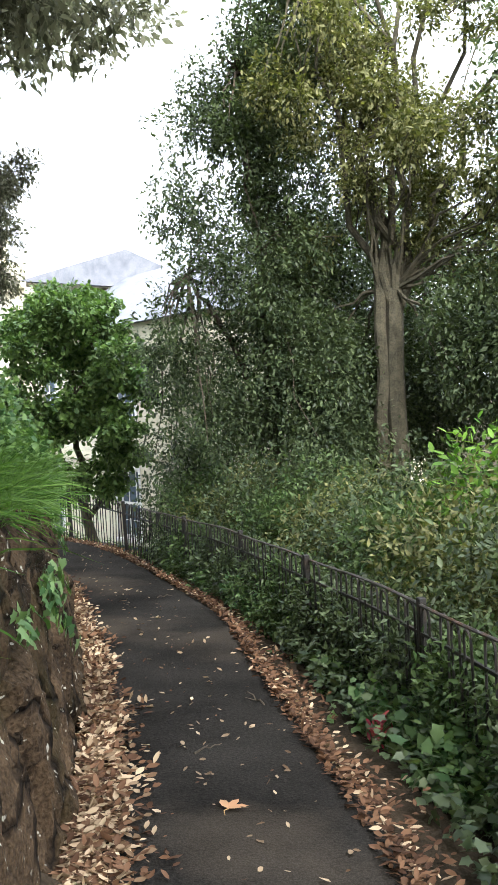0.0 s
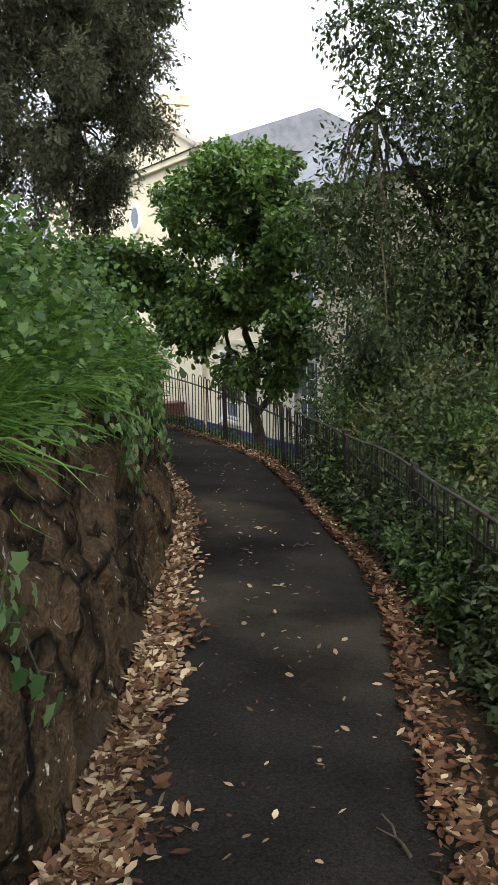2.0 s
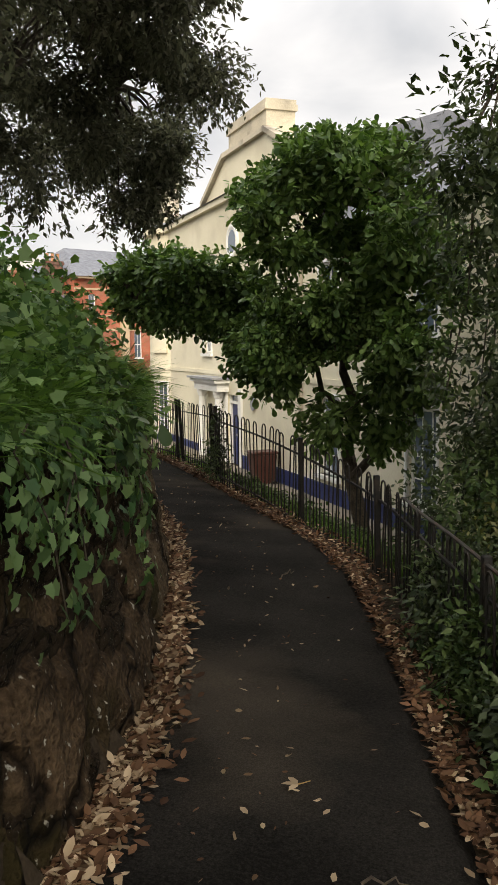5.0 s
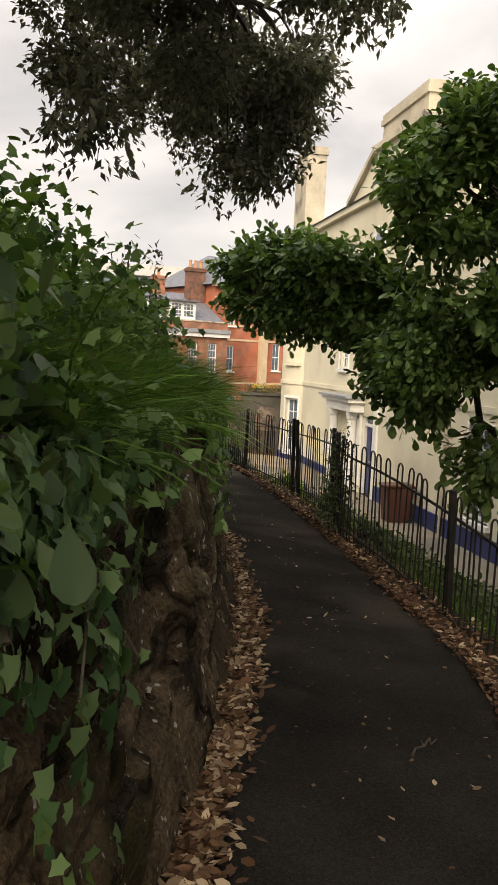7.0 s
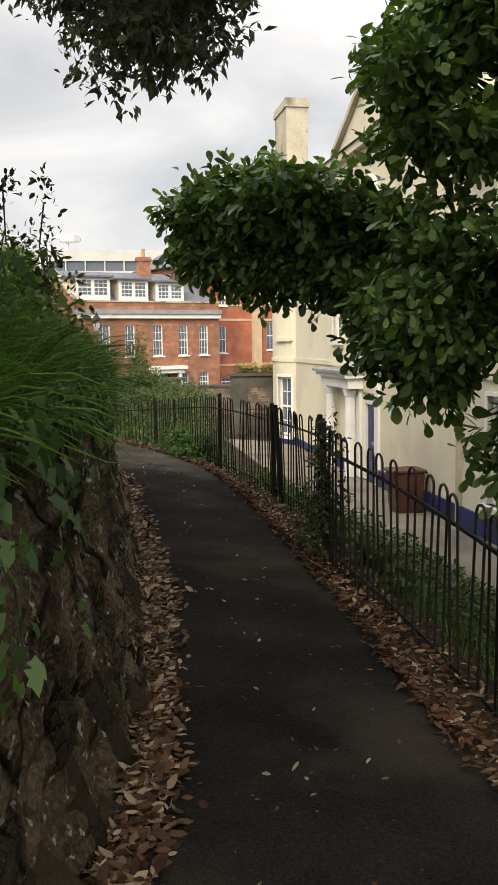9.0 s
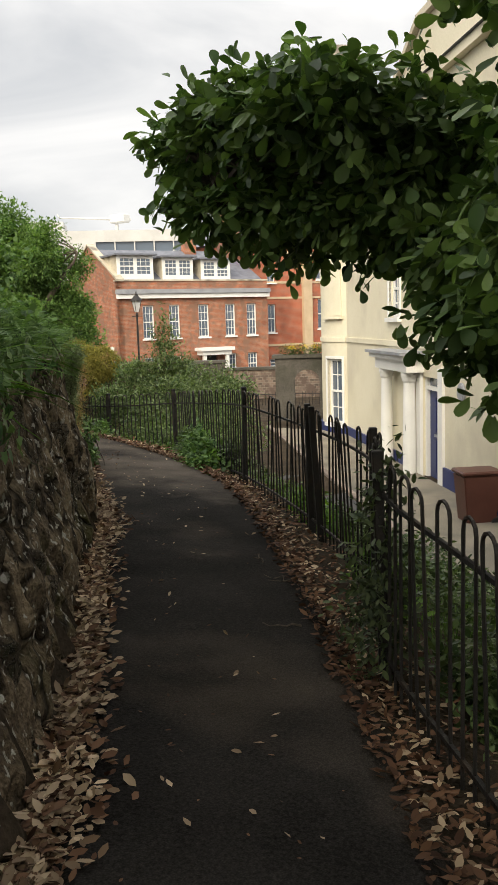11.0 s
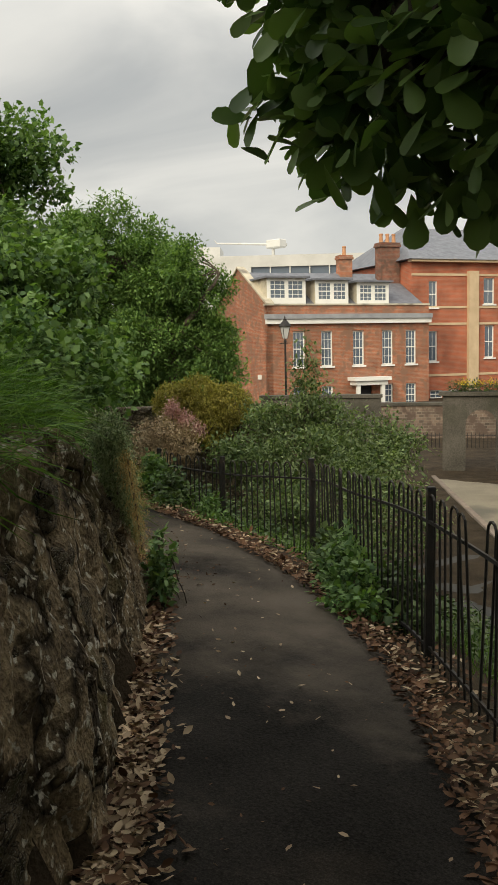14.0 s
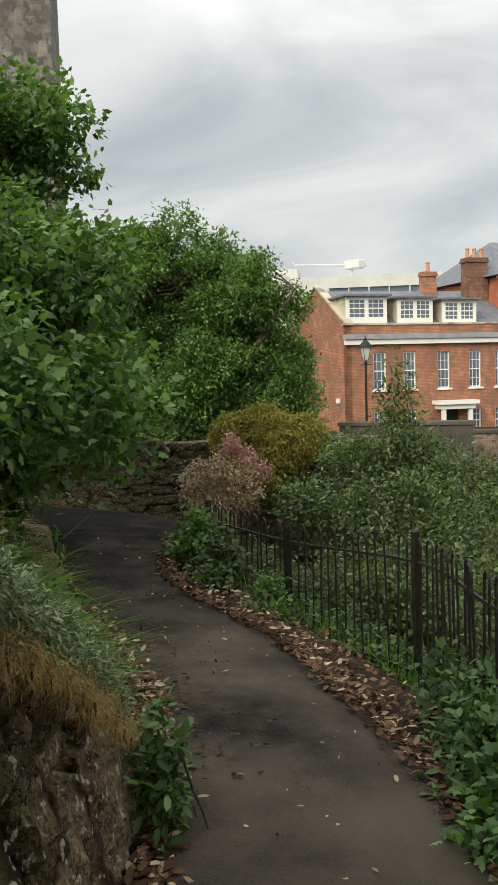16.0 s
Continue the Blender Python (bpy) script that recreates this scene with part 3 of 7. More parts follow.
# the fence: plan place, and how far its top stands above the path's slope
FENCE = smooth_line([(2.35, -5.0, 0.65), (1.6, 0.5, 0.65), (1.0, 3.9, 0.65), (0.68, 5.5, 0.65), (0.43, 6.4, 0.65), (-0.35, 9.1, 0.65), (-0.75, 10.05, 0.65), (-1.25, 11.3, 0.65), (-1.9, 12.9, 0.66), (-2.9, 14.4, 0.76),
                     (-3.9, 15.6, 0.87), (-4.8, 16.6, 0.93), (-5.35, 17.65, 0.91), (-6.4, 18.9, 0.89), (-8.12, 20.47, 0.87), (-9.4, 21.5, 0.75), (-10.55, 22.45, 0.62), (-12.1, 22.85, 0.44), (-13.7, 23.3, 0.33)], 0.05)


def nearest(line, X, Y):
    """Index of the nearest sample, its distance, and on which side (+: right of the way) points lie."""
    pts = np.stack([X.ravel(), Y.ravel()], 1)
    idx = np.empty(len(pts), int)
    for a in range(0, len(pts), 4000):
        d = ((pts[a:a + 4000, None] - line[None, :, :2]) ** 2).sum(2)
        idx[a:a + 4000] = d.argmin(1)
    t = np.gradient(line[:, :2], axis=0)[idx]
    v = pts - line[idx, :2]
    side = t[:, 1] * v[:, 0] - t[:, 0] * v[:, 1]
    dist = np.linalg.norm(v, axis=1) * np.sign(side)
    return idx.reshape(X.shape), dist.reshape(X.shape)


def low_ground(X, Y):
    """The street and yards below the path."""
    return -2.25 - 0.09 * np.clip(Y - 35, 0, 9) + 0.0 * X


def land(X, Y):
    """Height of the ground anywhere: bank at the left of the way, path, then a fall to the street."""
    X, Y = np.asarray(X, float), np.asarray(Y, float)
    far = np.clip((np.hypot(X + 6, Y - 12) - 25) / 15, 0, 1)
    li, ld = nearest(LEFT, X, Y)
    ri, rd = nearest(RIGHT, X, Y)
    zl = plane_z(LEFT[li, 0], LEFT[li, 1])
    zr = plane_z(RIGHT[ri, 0], RIGHT[ri, 1])
    on = plane_z(X, Y) - 0.05
    o = -ld
    edge = np.interp(-LEFT[li, 0], [0, 8.6, 8.95, 9.25, 9.5, 9.9, 10.5, 17], [1.0, 1.04, 0.92, 0.70, 0.48, 0.25, 0.16, 0.14])
    bank = zl - 0.05 + np.clip((o - 0.12) / 0.18, 0, 1) * (edge + 0.05) + np.clip((o - 0.3) / 1.2, 0, 1) * (1.35 - edge) + np.interp(o, [1.5, 4, 10], [0, 0.75, 1.25])
    fall_end = np.interp(rd, [0, 0.3, 0.75, 1.4, 3.4], [-0.05, -0.06, -0.34, -0.75, -1.75])
    right = np.maximum(zr + fall_end, low_ground(X, Y))
    z = np.where(ld < 0, bank, np.where(rd > 0, right, on))
    z = np.where(ld < 0, z * (1 - far) + np.minimum(z, -1.5) * far, z)
    return z


def land_at(x, y):
    return float(land(np.array([x]), np.array([y]))[0])


def grid_mesh(name, X, Y, Z):
    r, c = X.shape
    V = np.stack([X, Y, Z], 2).reshape(-1, 3)
    i = np.arange(r * c).reshape(r, c)
    F = np.stack([i[:-1, :-1], i[:-1, 1:], i[1:, 1:], i[1:, :-1]], 2).reshape(-1, 4)
    me = bpy.data.meshes.new(name)
    me.from_pydata(V.tolist(), [], F.tolist())
    return me


xs = np.concatenate([-2000 * np.linspace(1, 0.16, 8) ** 2 - 22, np.arange(-20, 6.01, 0.22), 8 + 2000 * np.linspace(0.03, 1, 9) ** 2])
ys = np.concatenate([-2000 * np.linspace(1, 0.1, 8) ** 2 - 12, np.arange(-10, 27, 0.22), np.arange(27, 72, 1.5), 75 + 2500 * np.linspace(0.03, 1, 9) ** 2])
GX, GY = np.meshgrid(np.unique(xs), np.unique(ys))
GZ = land(GX, GY) + np.array([0.03 * noise.noise((x * 1.7, y * 1.7, 0)) for x, y in zip(GX.ravel(), GY.ravel())]).reshape(GX.shape) - 0.02
ground = link("ground", grid_mesh("ground", GX, GY, GZ), SOIL)
tagged(ground, "dark bare soil under shrubs, ivy and leaves", "ground", kind="structure")

# path of asphalt between the wall's foot and the right-hand edge
rows_n = len(LEFT)
across = np.linspace(0, 1, 15)
ci = np.linspace(0, len(RIGHT) - 1, rows_n)
RL = np.stack([np.interp(ci, np.arange(len(RIGHT)), RIGHT[:, k]) for k in (0, 1)], 1)
PXY = LEFT[:, None, :] * (1 - across[None, :, None]) + RL[:, None, :] * across[None, :, None]
wob = np.array([0.05 * noise.noise((i * 0.21, 3.1, 0)) + 0.03 * noise.noise((i * 0.9, 1.1, 0)) for i in range(rows_n)])
PXY[:, -1, 0] += wob
PZ = plane_z(PXY[..., 0], PXY[..., 1]) + np.array([0.008 * noise.noise((x * 1.1, y * 1.1, 5)) for x, y in PXY.reshape(-1, 2)]).reshape(PXY.shape[:2])
PZ[:, 0] -= 0.05
PZ[:, -1] -= 0.05
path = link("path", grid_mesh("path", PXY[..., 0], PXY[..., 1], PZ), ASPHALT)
for p in path.data.polygons:
    p.use_smooth = True
tagged(path, "dark worn asphalt footpath strewn with dry leaves", "path", kind="structure")

# ---- retaining wall of rock and rubble at the left of the path ----
def wall_height(i):
    """Height of the wall's top above its foot along LEFT."""
    x = LEFT[i][0]
    return float(np.interp(-x, [0, 8.6, 8.95, 9.25, 9.5, 9.9, 10.5, 17], [1.2, 1.24, 1.1, 0.88, 0.66, 0.4, 0.28, 0.25])) + 0.07 * noise.noise((i * 0.11, 0, 7))


def wall_point(i, f, proud=0.0):
    """A place on the wall's face: sample i along it, share f of its height; it leans back."""
    i = min(max(i, 1), len(LEFT) - 2)
    a, b = int(i), min(int(i) + 1, len(LEFT) - 1)
    p = LEFT[a] * (1 - (i - a)) + LEFT[b] * (i - a)
    t = LEFT[min(a + 1, len(LEFT) - 1)] - LEFT[a - 1]
    t = t / np.linalg.norm(t)
    out = np.array((t[1], -t[0]))
    h = wall_height(a) * f
    q = p + out * (proud - 0.02 - 0.16 * h)
    return Vector((q[0], q[1], plane_z(p[0], p[1]) - 0.06 + h * 1.05)), Vector((out[0], out[1], 0.16))


verts, faces = [], []
cols, rows_w = int((len(LEFT) - 4) * 2.6), 38
for c in range(cols):
    i = 1 + c / 2.6
    for r in range(rows_w + 5):
        f = min(r / rows_w, 1.0)
        p, out = wall_point(i, f)
        q = Vector((p.x * 1.6, p.y * 1.6, p.z * 1.9)) + noise.noise_vector(p * 1.7) * 0.55
        cells, pts = noise.voronoi(q)
        edge = min((cells[1] - cells[0]) * 4.5, 1.0)
        c2, _p2 = noise.voronoi(q * 3.1)
        c3, p3_ = noise.voronoi(q * 2.05)
        e3 = min((c3[1] - c3[0]) * 4.5, 1.0)
        d = 0.055 * noise.noise(pts[0] * 9.7) + 0.045 * (edge ** 0.5 - 0.8) + 0.06 * noise.noise(p * 1.1) + 0.022 * noise.noise(p3_[0] * 7.3) + 0.022 * (e3 ** 0.5 - 0.8) + 0.012 * min((c2[1] - c2[0]) * 2, 0.8) + 0.025 * noise.noise(Vector((p.x * 7, p.y * 7, p.z * 4))) + 0.014 * noise.noise(p * 17)
        if r > rows_w:
            p = p - Vector((out.x, out.y, 0)) * (r - rows_w) * 0.12 + Vector((0, 0, 0.02 * (r - rows_w)))
        verts.append(p + out.normalized() * d)
n_r = rows_w + 5
faces = [(c * n_r + r, (c + 1) * n_r + r, (c + 1) * n_r + r + 1, c * n_r + r + 1) for c in range(cols - 1) for r in range(n_r - 1)]
me = bpy.data.meshes.new("wall_left")
me.from_pydata([tuple(v) for v in verts], [], faces)
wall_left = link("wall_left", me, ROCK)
me.polygons.foreach_set("use_smooth", [False] * len(me.polygons))
tagged(wall_left, "rough brown rock retaining wall with lichen beside the path", "wall", kind="structure")


# single stones that stand proud of the wall's face
STONES = []
srng = np.random.default_rng(21)
for k in range(9):
    bm = bmesh.new()
    bmesh.ops.create_icosphere(bm, subdivisions=2, radius=1.0)
    for v in bm.verts:
        c = v.co.copy()
        c = Vector((max(-0.78, min(0.78, c.x)), max(-0.7, min(0.7, c.y)), max(-0.74, min(0.74, c.z))))
        v.co = c * (1 + 0.28 * noise.noise(c * 1.4 + Vector((k * 7, 0, 0))))
    m2 = bpy.data.meshes.new("stone")
    bm.to_mesh(m2)
    bm.free()
    m2.materials.append(STONE)
    STONES.append(m2)
i_from, i_to = int(np.argmin(np.abs(LEFT[:, 1] - 1.0))), int(np.argmin(np.abs(LEFT[:, 1] - 20.2)))
for k in range(250):
    i = i_from + (i_to - i_from) * srng.random()
    f = 0.05 + 0.8 * srng.random()
    p, out = wall_point(i, f, -0.05)
    ob = link("stone", STONES[k % 9], None, wall_left)
    w_, h_ = 0.09 + 0.11 * srng.random(), 0.06 + 0.09 * srng.random()
    ob.matrix_basis = Matrix.Translation(p) @ Matrix.Rotation(math.atan2(out.y, out.x) - math.pi / 2, 4, "Z") @ pose(0, 0, 0, -9 + srng.normal(0, 6), srng.normal(0, 16), srng.normal(0, 8)) @ Matrix.Diagonal((w_, 0.072, h_, 1))


# ---- hooped iron fence ----
def hoop_mesh():
    bm = bmesh.new()
    pts = [(-0.05, 0, 0.0), (-0.05, 0, 0.45), (-0.05, 0, 0.86)] + [(-0.05 * math.cos(a), 0, 0.90 + 0.05 * math.sin(a)) for a in np.linspace(0.0, math.pi, 7)] + [(0.05, 0, 0.86), (0.05, 0, 0.45), (0.05, 0, 0.0)]
    tube(bm, pts, [0.0075] * len(pts), 5)
    m2 = bpy.data.meshes.new("hoop")
    bm.to_mesh(m2)
    bm.free()
    m2.materials.append(IRON)
    return m2


def fence_at(s):
    """Foot of the fence s metres along it, and its heading."""
    i = min(max(int(s / 0.05), 1), len(FENCE) - 2)
    x, y, top = FENCE[i]
    t = FENCE[i + 1][:2] - FENCE[i - 1][:2]
    return Vector((x, y, plane_z(x, y) + top - 0.95)), math.atan2(t[1], t[0])


fence = thing("metal_fence", fence_at(0.1)[0], "black hoop-topped iron fence, slightly rusted, along a path", "fence")
f_inv = fence.matrix_basis.inverted()
HOOP = hoop_mesh()
length = (len(FENCE) - 1) * 0.05
frng = np.random.default_rng(4)
s = 0.15
while s < length - 0.1:
    p, a = fence_at(s)
    ob = link("hoop", HOOP, None, fence)
    ob.matrix_basis = f_inv @ Matrix.Translation(p) @ Matrix.Rotation(a, 4, "Z") @ pose(0, 0, 0, frng.normal(0, 1.2), frng.normal(0, 0.9), frng.normal(0, 2))
    s += 0.2
post_spots = [i for i in np.arange(0.05, length, 1.95)]
# posts that the walk passes closely stand where they stand
near_posts = [(-1.9, 12.9), (-3.05, 14.6), (-4.85, 16.7), (-5.35, 17.65), (-6.4, 18.88), (-6.56, 19.03), (-8.12, 20.47), (-10.55, 22.45), (-12.1, 22.85)]
post_spots = [s for s in post_spots if FENCE[int(s / 0.05)][1] < 12] + [float(np.argmin(np.hypot(FENCE[:, 0] - x, FENCE[:, 1] - y)) * 0.05) for x, y in near_posts] + [length - 0.06]
bm = one_box(-0.022, 0.022, -0.022, 0.022, -0.25, 0.99, bevel=0.005)
POST = bpy.data.meshes.new("post")
bm.to_mesh(POST)
bm.free()
POST.materials.append(IRON)
for s in post_spots:
    p, a = fence_at(s)
    ob = link("post", POST, None, fence)
    ob.matrix_basis = f_inv @ Matrix.Translation(p) @ Matrix.Rotation(a, 4, "Z") @ pose(0, 0, 0, frng.normal(0, 1), frng.normal(0, 1.2), 0)
for s0 in np.arange(0.1, 17.0, 1.95):
    bm = bmesh.new()
    tube(bm, [f_inv @ (fence_at(s0 + q)[0] + Vector((0, 0, 0.955 + 0.006 * math.sin(q * 3)))) for q in np.linspace(0, 1.96, 8)], [0.010] * 8, 6)
    part("handrail", bm, WORN_IRON, fence, "worn grey handrail bar")
spots = sorted(post_spots)
for s0, s1 in zip(spots, spots[1:]):
    for h in (0.80, 0.10):
        bm = bmesh.new()
        n = max(2, int((s1 - s0) / 0.3))
        pts = []
        for k in range(n + 1):
            p, a = fence_at(s0 + (s1 - s0) * k / n)
            pts.append(p + Vector((0, 0, h)))
        tube(bm, [f_inv @ q for q in pts], [0.012] * len(pts), 4)
        part("rail", bm, IRON, fence)


# ---- houses: walls with real openings ----
def cut_wall(place, u0, u1, z0, z1, holes, thick=0.3, du=None):
    """A wall of a given thickness with rectangular openings. place(u, depth, z) lays it into the world; depth runs inwards."""
    us = {u0, u1}
    zs = {z0, z1}
    for a, b, c, d in holes:
        us |= {a, b}
        zs |= {c, d}
    us = sorted(us)
    if du:
        fine = []
        for a, b in zip(us, us[1:]):
            k = max(1, int(math.ceil((b - a) / du)))
            fine += [a + (b - a) * j / k for j in range(k)]
        us = fine + [us[-1]]
    zs = sorted(zs)
    bm = bmesh.new()
    cache = {}

    def v(u, d, z):
        key = (round(u, 4), d, round(z, 4))
        if key not in cache:
            cache[key] = bm.verts.new(place(u, d, z))
        return cache[key]

    def solid(i, j):
        if not (0 <= i < len(us) - 1 and 0 <= j < len(zs) - 1):
            return False
        cu, cz = (us[i] + us[i + 1]) / 2, (zs[j] + zs[j + 1]) / 2
        return not any(a < cu < b and c < cz < d for a, b, c, d in holes)

    for i in range(len(us) - 1):
        for j in range(len(zs) - 1):
            if not solid(i, j):
                continue
            a, b, c, d = us[i], us[i + 1], zs[j], zs[j + 1]
            bm.faces.new((v(a, 0, c), v(b, 0, c), v(b, 0, d), v(a, 0, d)))
            bm.faces.new((v(a, thick, d), v(b, thick, d), v(b, thick, c), v(a, thick, c)))
            if not solid(i - 1, j):
                bm.faces.new((v(a, 0, d), v(a, thick, d), v(a, thick, c), v(a, 0, c)))
            if not solid(i + 1, j):
                bm.faces.new((v(b, 0, c), v(b, thick, c), v(b, thick, d), v(b, 0, d)))
            if not solid(i, j - 1):
                bm.faces.new((v(a, 0, c), v(a, thick, c), v(b, thick, c), v(b, 0, c)))
            if not solid(i, j + 1):
                bm.faces.new((v(a, 0, d), v(b, 0, d), v(b, thick, d), v(a, thick, d)))
    return bm


def slab(place, u0, u1, d0, d1, z0, z1, du=None, bm=None):
    """A block between two depths, bent with the wall."""
    bm = bm or bmesh.new()
    k = max(1, int(math.ceil((u1 - u0) / du))) if du else 1
    us = [u0 + (u1 - u0) * j / k for j in range(k + 1)]
    ring = [[bm.verts.new(place(u, d, z)) for d, z in ((d0, z0), (d1, z0), (d1, z1), (d0, z1))] for u in us]
    for a, b in zip(ring, ring[1:]):
        for q in range(4):
            bm.faces.new((a[q], b[q], b[(q + 1) % 4], a[(q + 1) % 4]))
    bm.faces.new(ring[0])
    bm.faces.new(ring[-1][::-1])
    return bm


def sash(house, place, u0, u1, z0, z1, nx=3, ny=4, sill=True, du=None, surround=0.0, back=None):
    """A sash window in an opening: frame, bars, panes and sill. Each house has its own dark sheet for room shade."""
    w = thing("window")
    w.parent = house
    inv = house.matrix_basis.inverted()

    def put(u, d, z):
        return inv @ Vector(place(u, d, z))
    bm = bmesh.new()
    t = 0.07
    for a, b, c, d in ((u0, u0 + t, z0, z1), (u1 - t, u1, z0, z1), (u0 + t, u1 - t, z0, z0 + t), (u0 + t, u1 - t, z1 - t, z1), (u0 + t, u1 - t, (z0 + z1) / 2 - 0.03, (z0 + z1) / 2 + 0.03)):
        slab(put, a, b, 0.09, 0.16, c, d, du, bm)
    part("frame", bm, WHITE, w)
    bm = bmesh.new()
    for k in range(1, nx):
        u = u0 + (u1 - u0) * k / nx
        slab(put, u - 0.012, u + 0.012, 0.11, 0.145, z0 + t, z1 - t, None, bm)
    for k in range(1, ny):
        if k * 2 == ny:
            continue
        z = z0 + (z1 - z0) * k / ny
        slab(put, u0 + t, u1 - t, 0.112, 0.143, z - 0.012, z + 0.012, du, bm)
    part("glazing_grid", bm, WHITE, w)
    part("pane", slab(put, u0 + 0.03, u1 - 0.03, 0.125, 0.13, z0 + 0.03, z1 - 0.03, du), GLASS, w)
    if sill:
        part("sill", slab(put, u0 - 0.08, u1 + 0.08, -0.09, 0.1, z0 - 0.09, z0, du), WHITE, w)
    if surround:
        bm = bmesh.new()
        slab(put, u0 - surround, u0, -0.03, 0.05, z0, z1 + surround, du, bm)
        slab(put, u1, u1 + surround, -0.03, 0.05, z0, z1 + surround, du, bm)
        slab(put, u0, u1, -0.03, 0.05, z1, z1 + surround, du, bm)
        part("surround", bm, WHITE, w)
    return w


# ---- cream house with a round end, below the path ----
HC, HD, HN = Vector((-7.86, 27.04, 0)), Vector((0.645, -0.764, 0)), Vector((0.764, 0.645, 0))
HB = -2.35


def house_flat(u, d, z):
    p = HC + HD * u + HN * d
    return Vector((p.x, p.y, z))


BOW_U, BOW_D, BOW_R = -11.0, 1.75, 2.15


def house_bow(u, d, z):
    """u runs along the curve from the flat wall round the end."""
    a = u / BOW_R
    p = HC + HD * (BOW_U - (BOW_R - d) * math.sin(a)) + HN * (BOW_D - (BOW_R - d) * math.cos(a))
    return Vector((p.x, p.y, z))


house = thing("house", HC + HD * -3 + Vector((0, 0, HB)), "cream rendered house with a round end, blue plinth and slate roof", "house")
h_inv = house.matrix_basis.inverted()


def hp(fn):
    return lambda u, d, z: h_inv @ Vector(fn(u, d, z))


EAVE = 5.15
flat_holes = [(-3.25, -2.2, HB + 0.12, -0.2), (3.2, 4.2, -1.6, 0.1), (3.2, 4.2, 1.3, 2.9), (7.0, 8.0, -1.6, 0.1), (7.0, 8.0, 1.3, 2.9), (-5.6, -4.75, 0.95, 2.2)]
part("wall", cut_wall(hp(house_flat), -9.75, 2.62, HB - 0.4, EAVE, [h for h in flat_holes if h[0] < 2.6]), RENDER_CREAM, house)
part("wall", cut_wall(hp(house_flat), 2.62, 11.0, HB - 0.4, 3.55, [h for h in flat_holes if h[0] > 2.6]), RENDER_CREAM, house)
arc0, arc1 = -0.62 * BOW_R, 2.6 * BOW_R
bow_holes = [(-1.15, -0.4, -1.9, -0.12), (1.6, 2.4, -1.9, -0.12)]
bow = part("round_wall", cut_wall(hp(house_bow), arc0, arc1, HB - 0.4, EAVE + 0.1, bow_holes, 0.3, 0.25), RENDER_CREAM, house)
for a, b, c, d in bow_holes:
    sash(house, house_bow, a, b, c, d, 2, 4, True, 0.25, 0.07)
for a, b in ((-1.15, -0.4), (1.6, 2.4)):
    bp_ = part("blind_panel", slab(hp(house_bow), a, b, -0.03, 0.0, 1.05, 2.6, 0.25), RENDER_CREAM, house, "blind window panel in cream render")
    part("sill", slab(hp(house_bow), a - 0.06, b + 0.06, -0.10, 0.0, 0.95, 1.04, 0.25), RENDER_CREAM, bp_)
for a, b, c, d in flat_holes[1:]:
    sash(house, house_flat, a, b, c, d, 3, 4, True, None, 0.06)
part("plinth", slab(hp(house_flat), -9.74, -3.3, -0.05, 0.0, HB - 0.4, HB + 0.42), BLUE, house, "dark blue painted plinth")
part("plinth", slab(hp(house_flat), -2.15, 11.0, -0.05, 0.0, HB - 0.4, HB + 0.55), BLUE, house, "dark blue painted plinth")
part("plinth", slab(hp(house_bow), arc0 + 0.03, arc1, -0.05, 0.0, HB - 0.4, HB + 0.42, 0.25), BLUE, house, "dark blue painted plinth")
part("string_course", slab(hp(house_flat), -9.74, 11.0, -0.035, 0.0, 0.34, 0.46), RENDER_CREAM, house)
part("string_course", slab(hp(house_bow), arc0 + 0.03, arc1, -0.035, 0.0, 0.34, 0.46, 0.25), RENDER_CREAM, house)
part("cornice", slab(hp(house_bow), arc0, arc1, -0.16, 0.02, EAVE - 0.05, EAVE + 0.16, 0.25), RENDER_CREAM, house)
part("cornice", slab(hp(house_flat), -9.7, 2.7, -0.14, 0.02, EAVE - 0.02, EAVE + 0.14), RENDER_CREAM, house)
# cone of slate over the round end
bm = bmesh.new()
tip = bm.verts.new(h_inv @ (HC + HD * BOW_U + HN * BOW_D + Vector((0, 0, EAVE + 1.15))))
ring = [bm.verts.new(h_inv @ house_bow(arc0 + (arc1 - arc0) * k / 24, -0.2, EAVE + 0.17)) for k in range(25)]
for a, b in zip(ring, ring[1:]):
    bm.faces.new((a, b, tip))
part("round_roof", bm, SLATE, house)
# main roof, gable with a round window, wide chimney
bm = bmesh.new()
for pts in (((-10.6, -0.2, EAVE + 0.15), (2.7, -0.2, EAVE + 0.15), (2.7, 3.4, EAVE + 1.3), (-10.6, 3.4, EAVE + 1.3), (2.7, 7.0, EAVE + 0.15), (-10.6, 7.0, EAVE + 0.15)),
            ((2.6, -0.2, 3.55), (11.2, -0.2, 3.55), (8.6, 3.4, 5.6), (2.6, 3.4, 5.6), (11.2, 7.0, 3.55), (2.6, 7.0, 3.55))):
    vs = [bm.verts.new(h_inv @ Vector(house_flat(*p))) for p in pts]
    for f in ((0, 1, 2, 3), (3, 2, 4, 5), (0, 3, 5), (1, 4, 2), (0, 5, 4, 1)):
        bm.faces.new([vs[k] for k in f])
part("roof", bm, SLATE, house)
bm = bmesh.new()
gv = [(-5.0, EAVE + 0.12), (-2.9, EAVE + 1.1), (0.4, EAVE + 1.1), (2.6, EAVE + 0.12)]
fr = [bm.verts.new(h_inv @ Vector(house_flat(u, -0.10, z))) for u, z in gv]
bk = [bm.verts.new(h_inv @ Vector(house_flat(u, 3.5, z))) for u, z in gv]
bm.faces.new(fr)
bm.faces.new(bk[::-1])
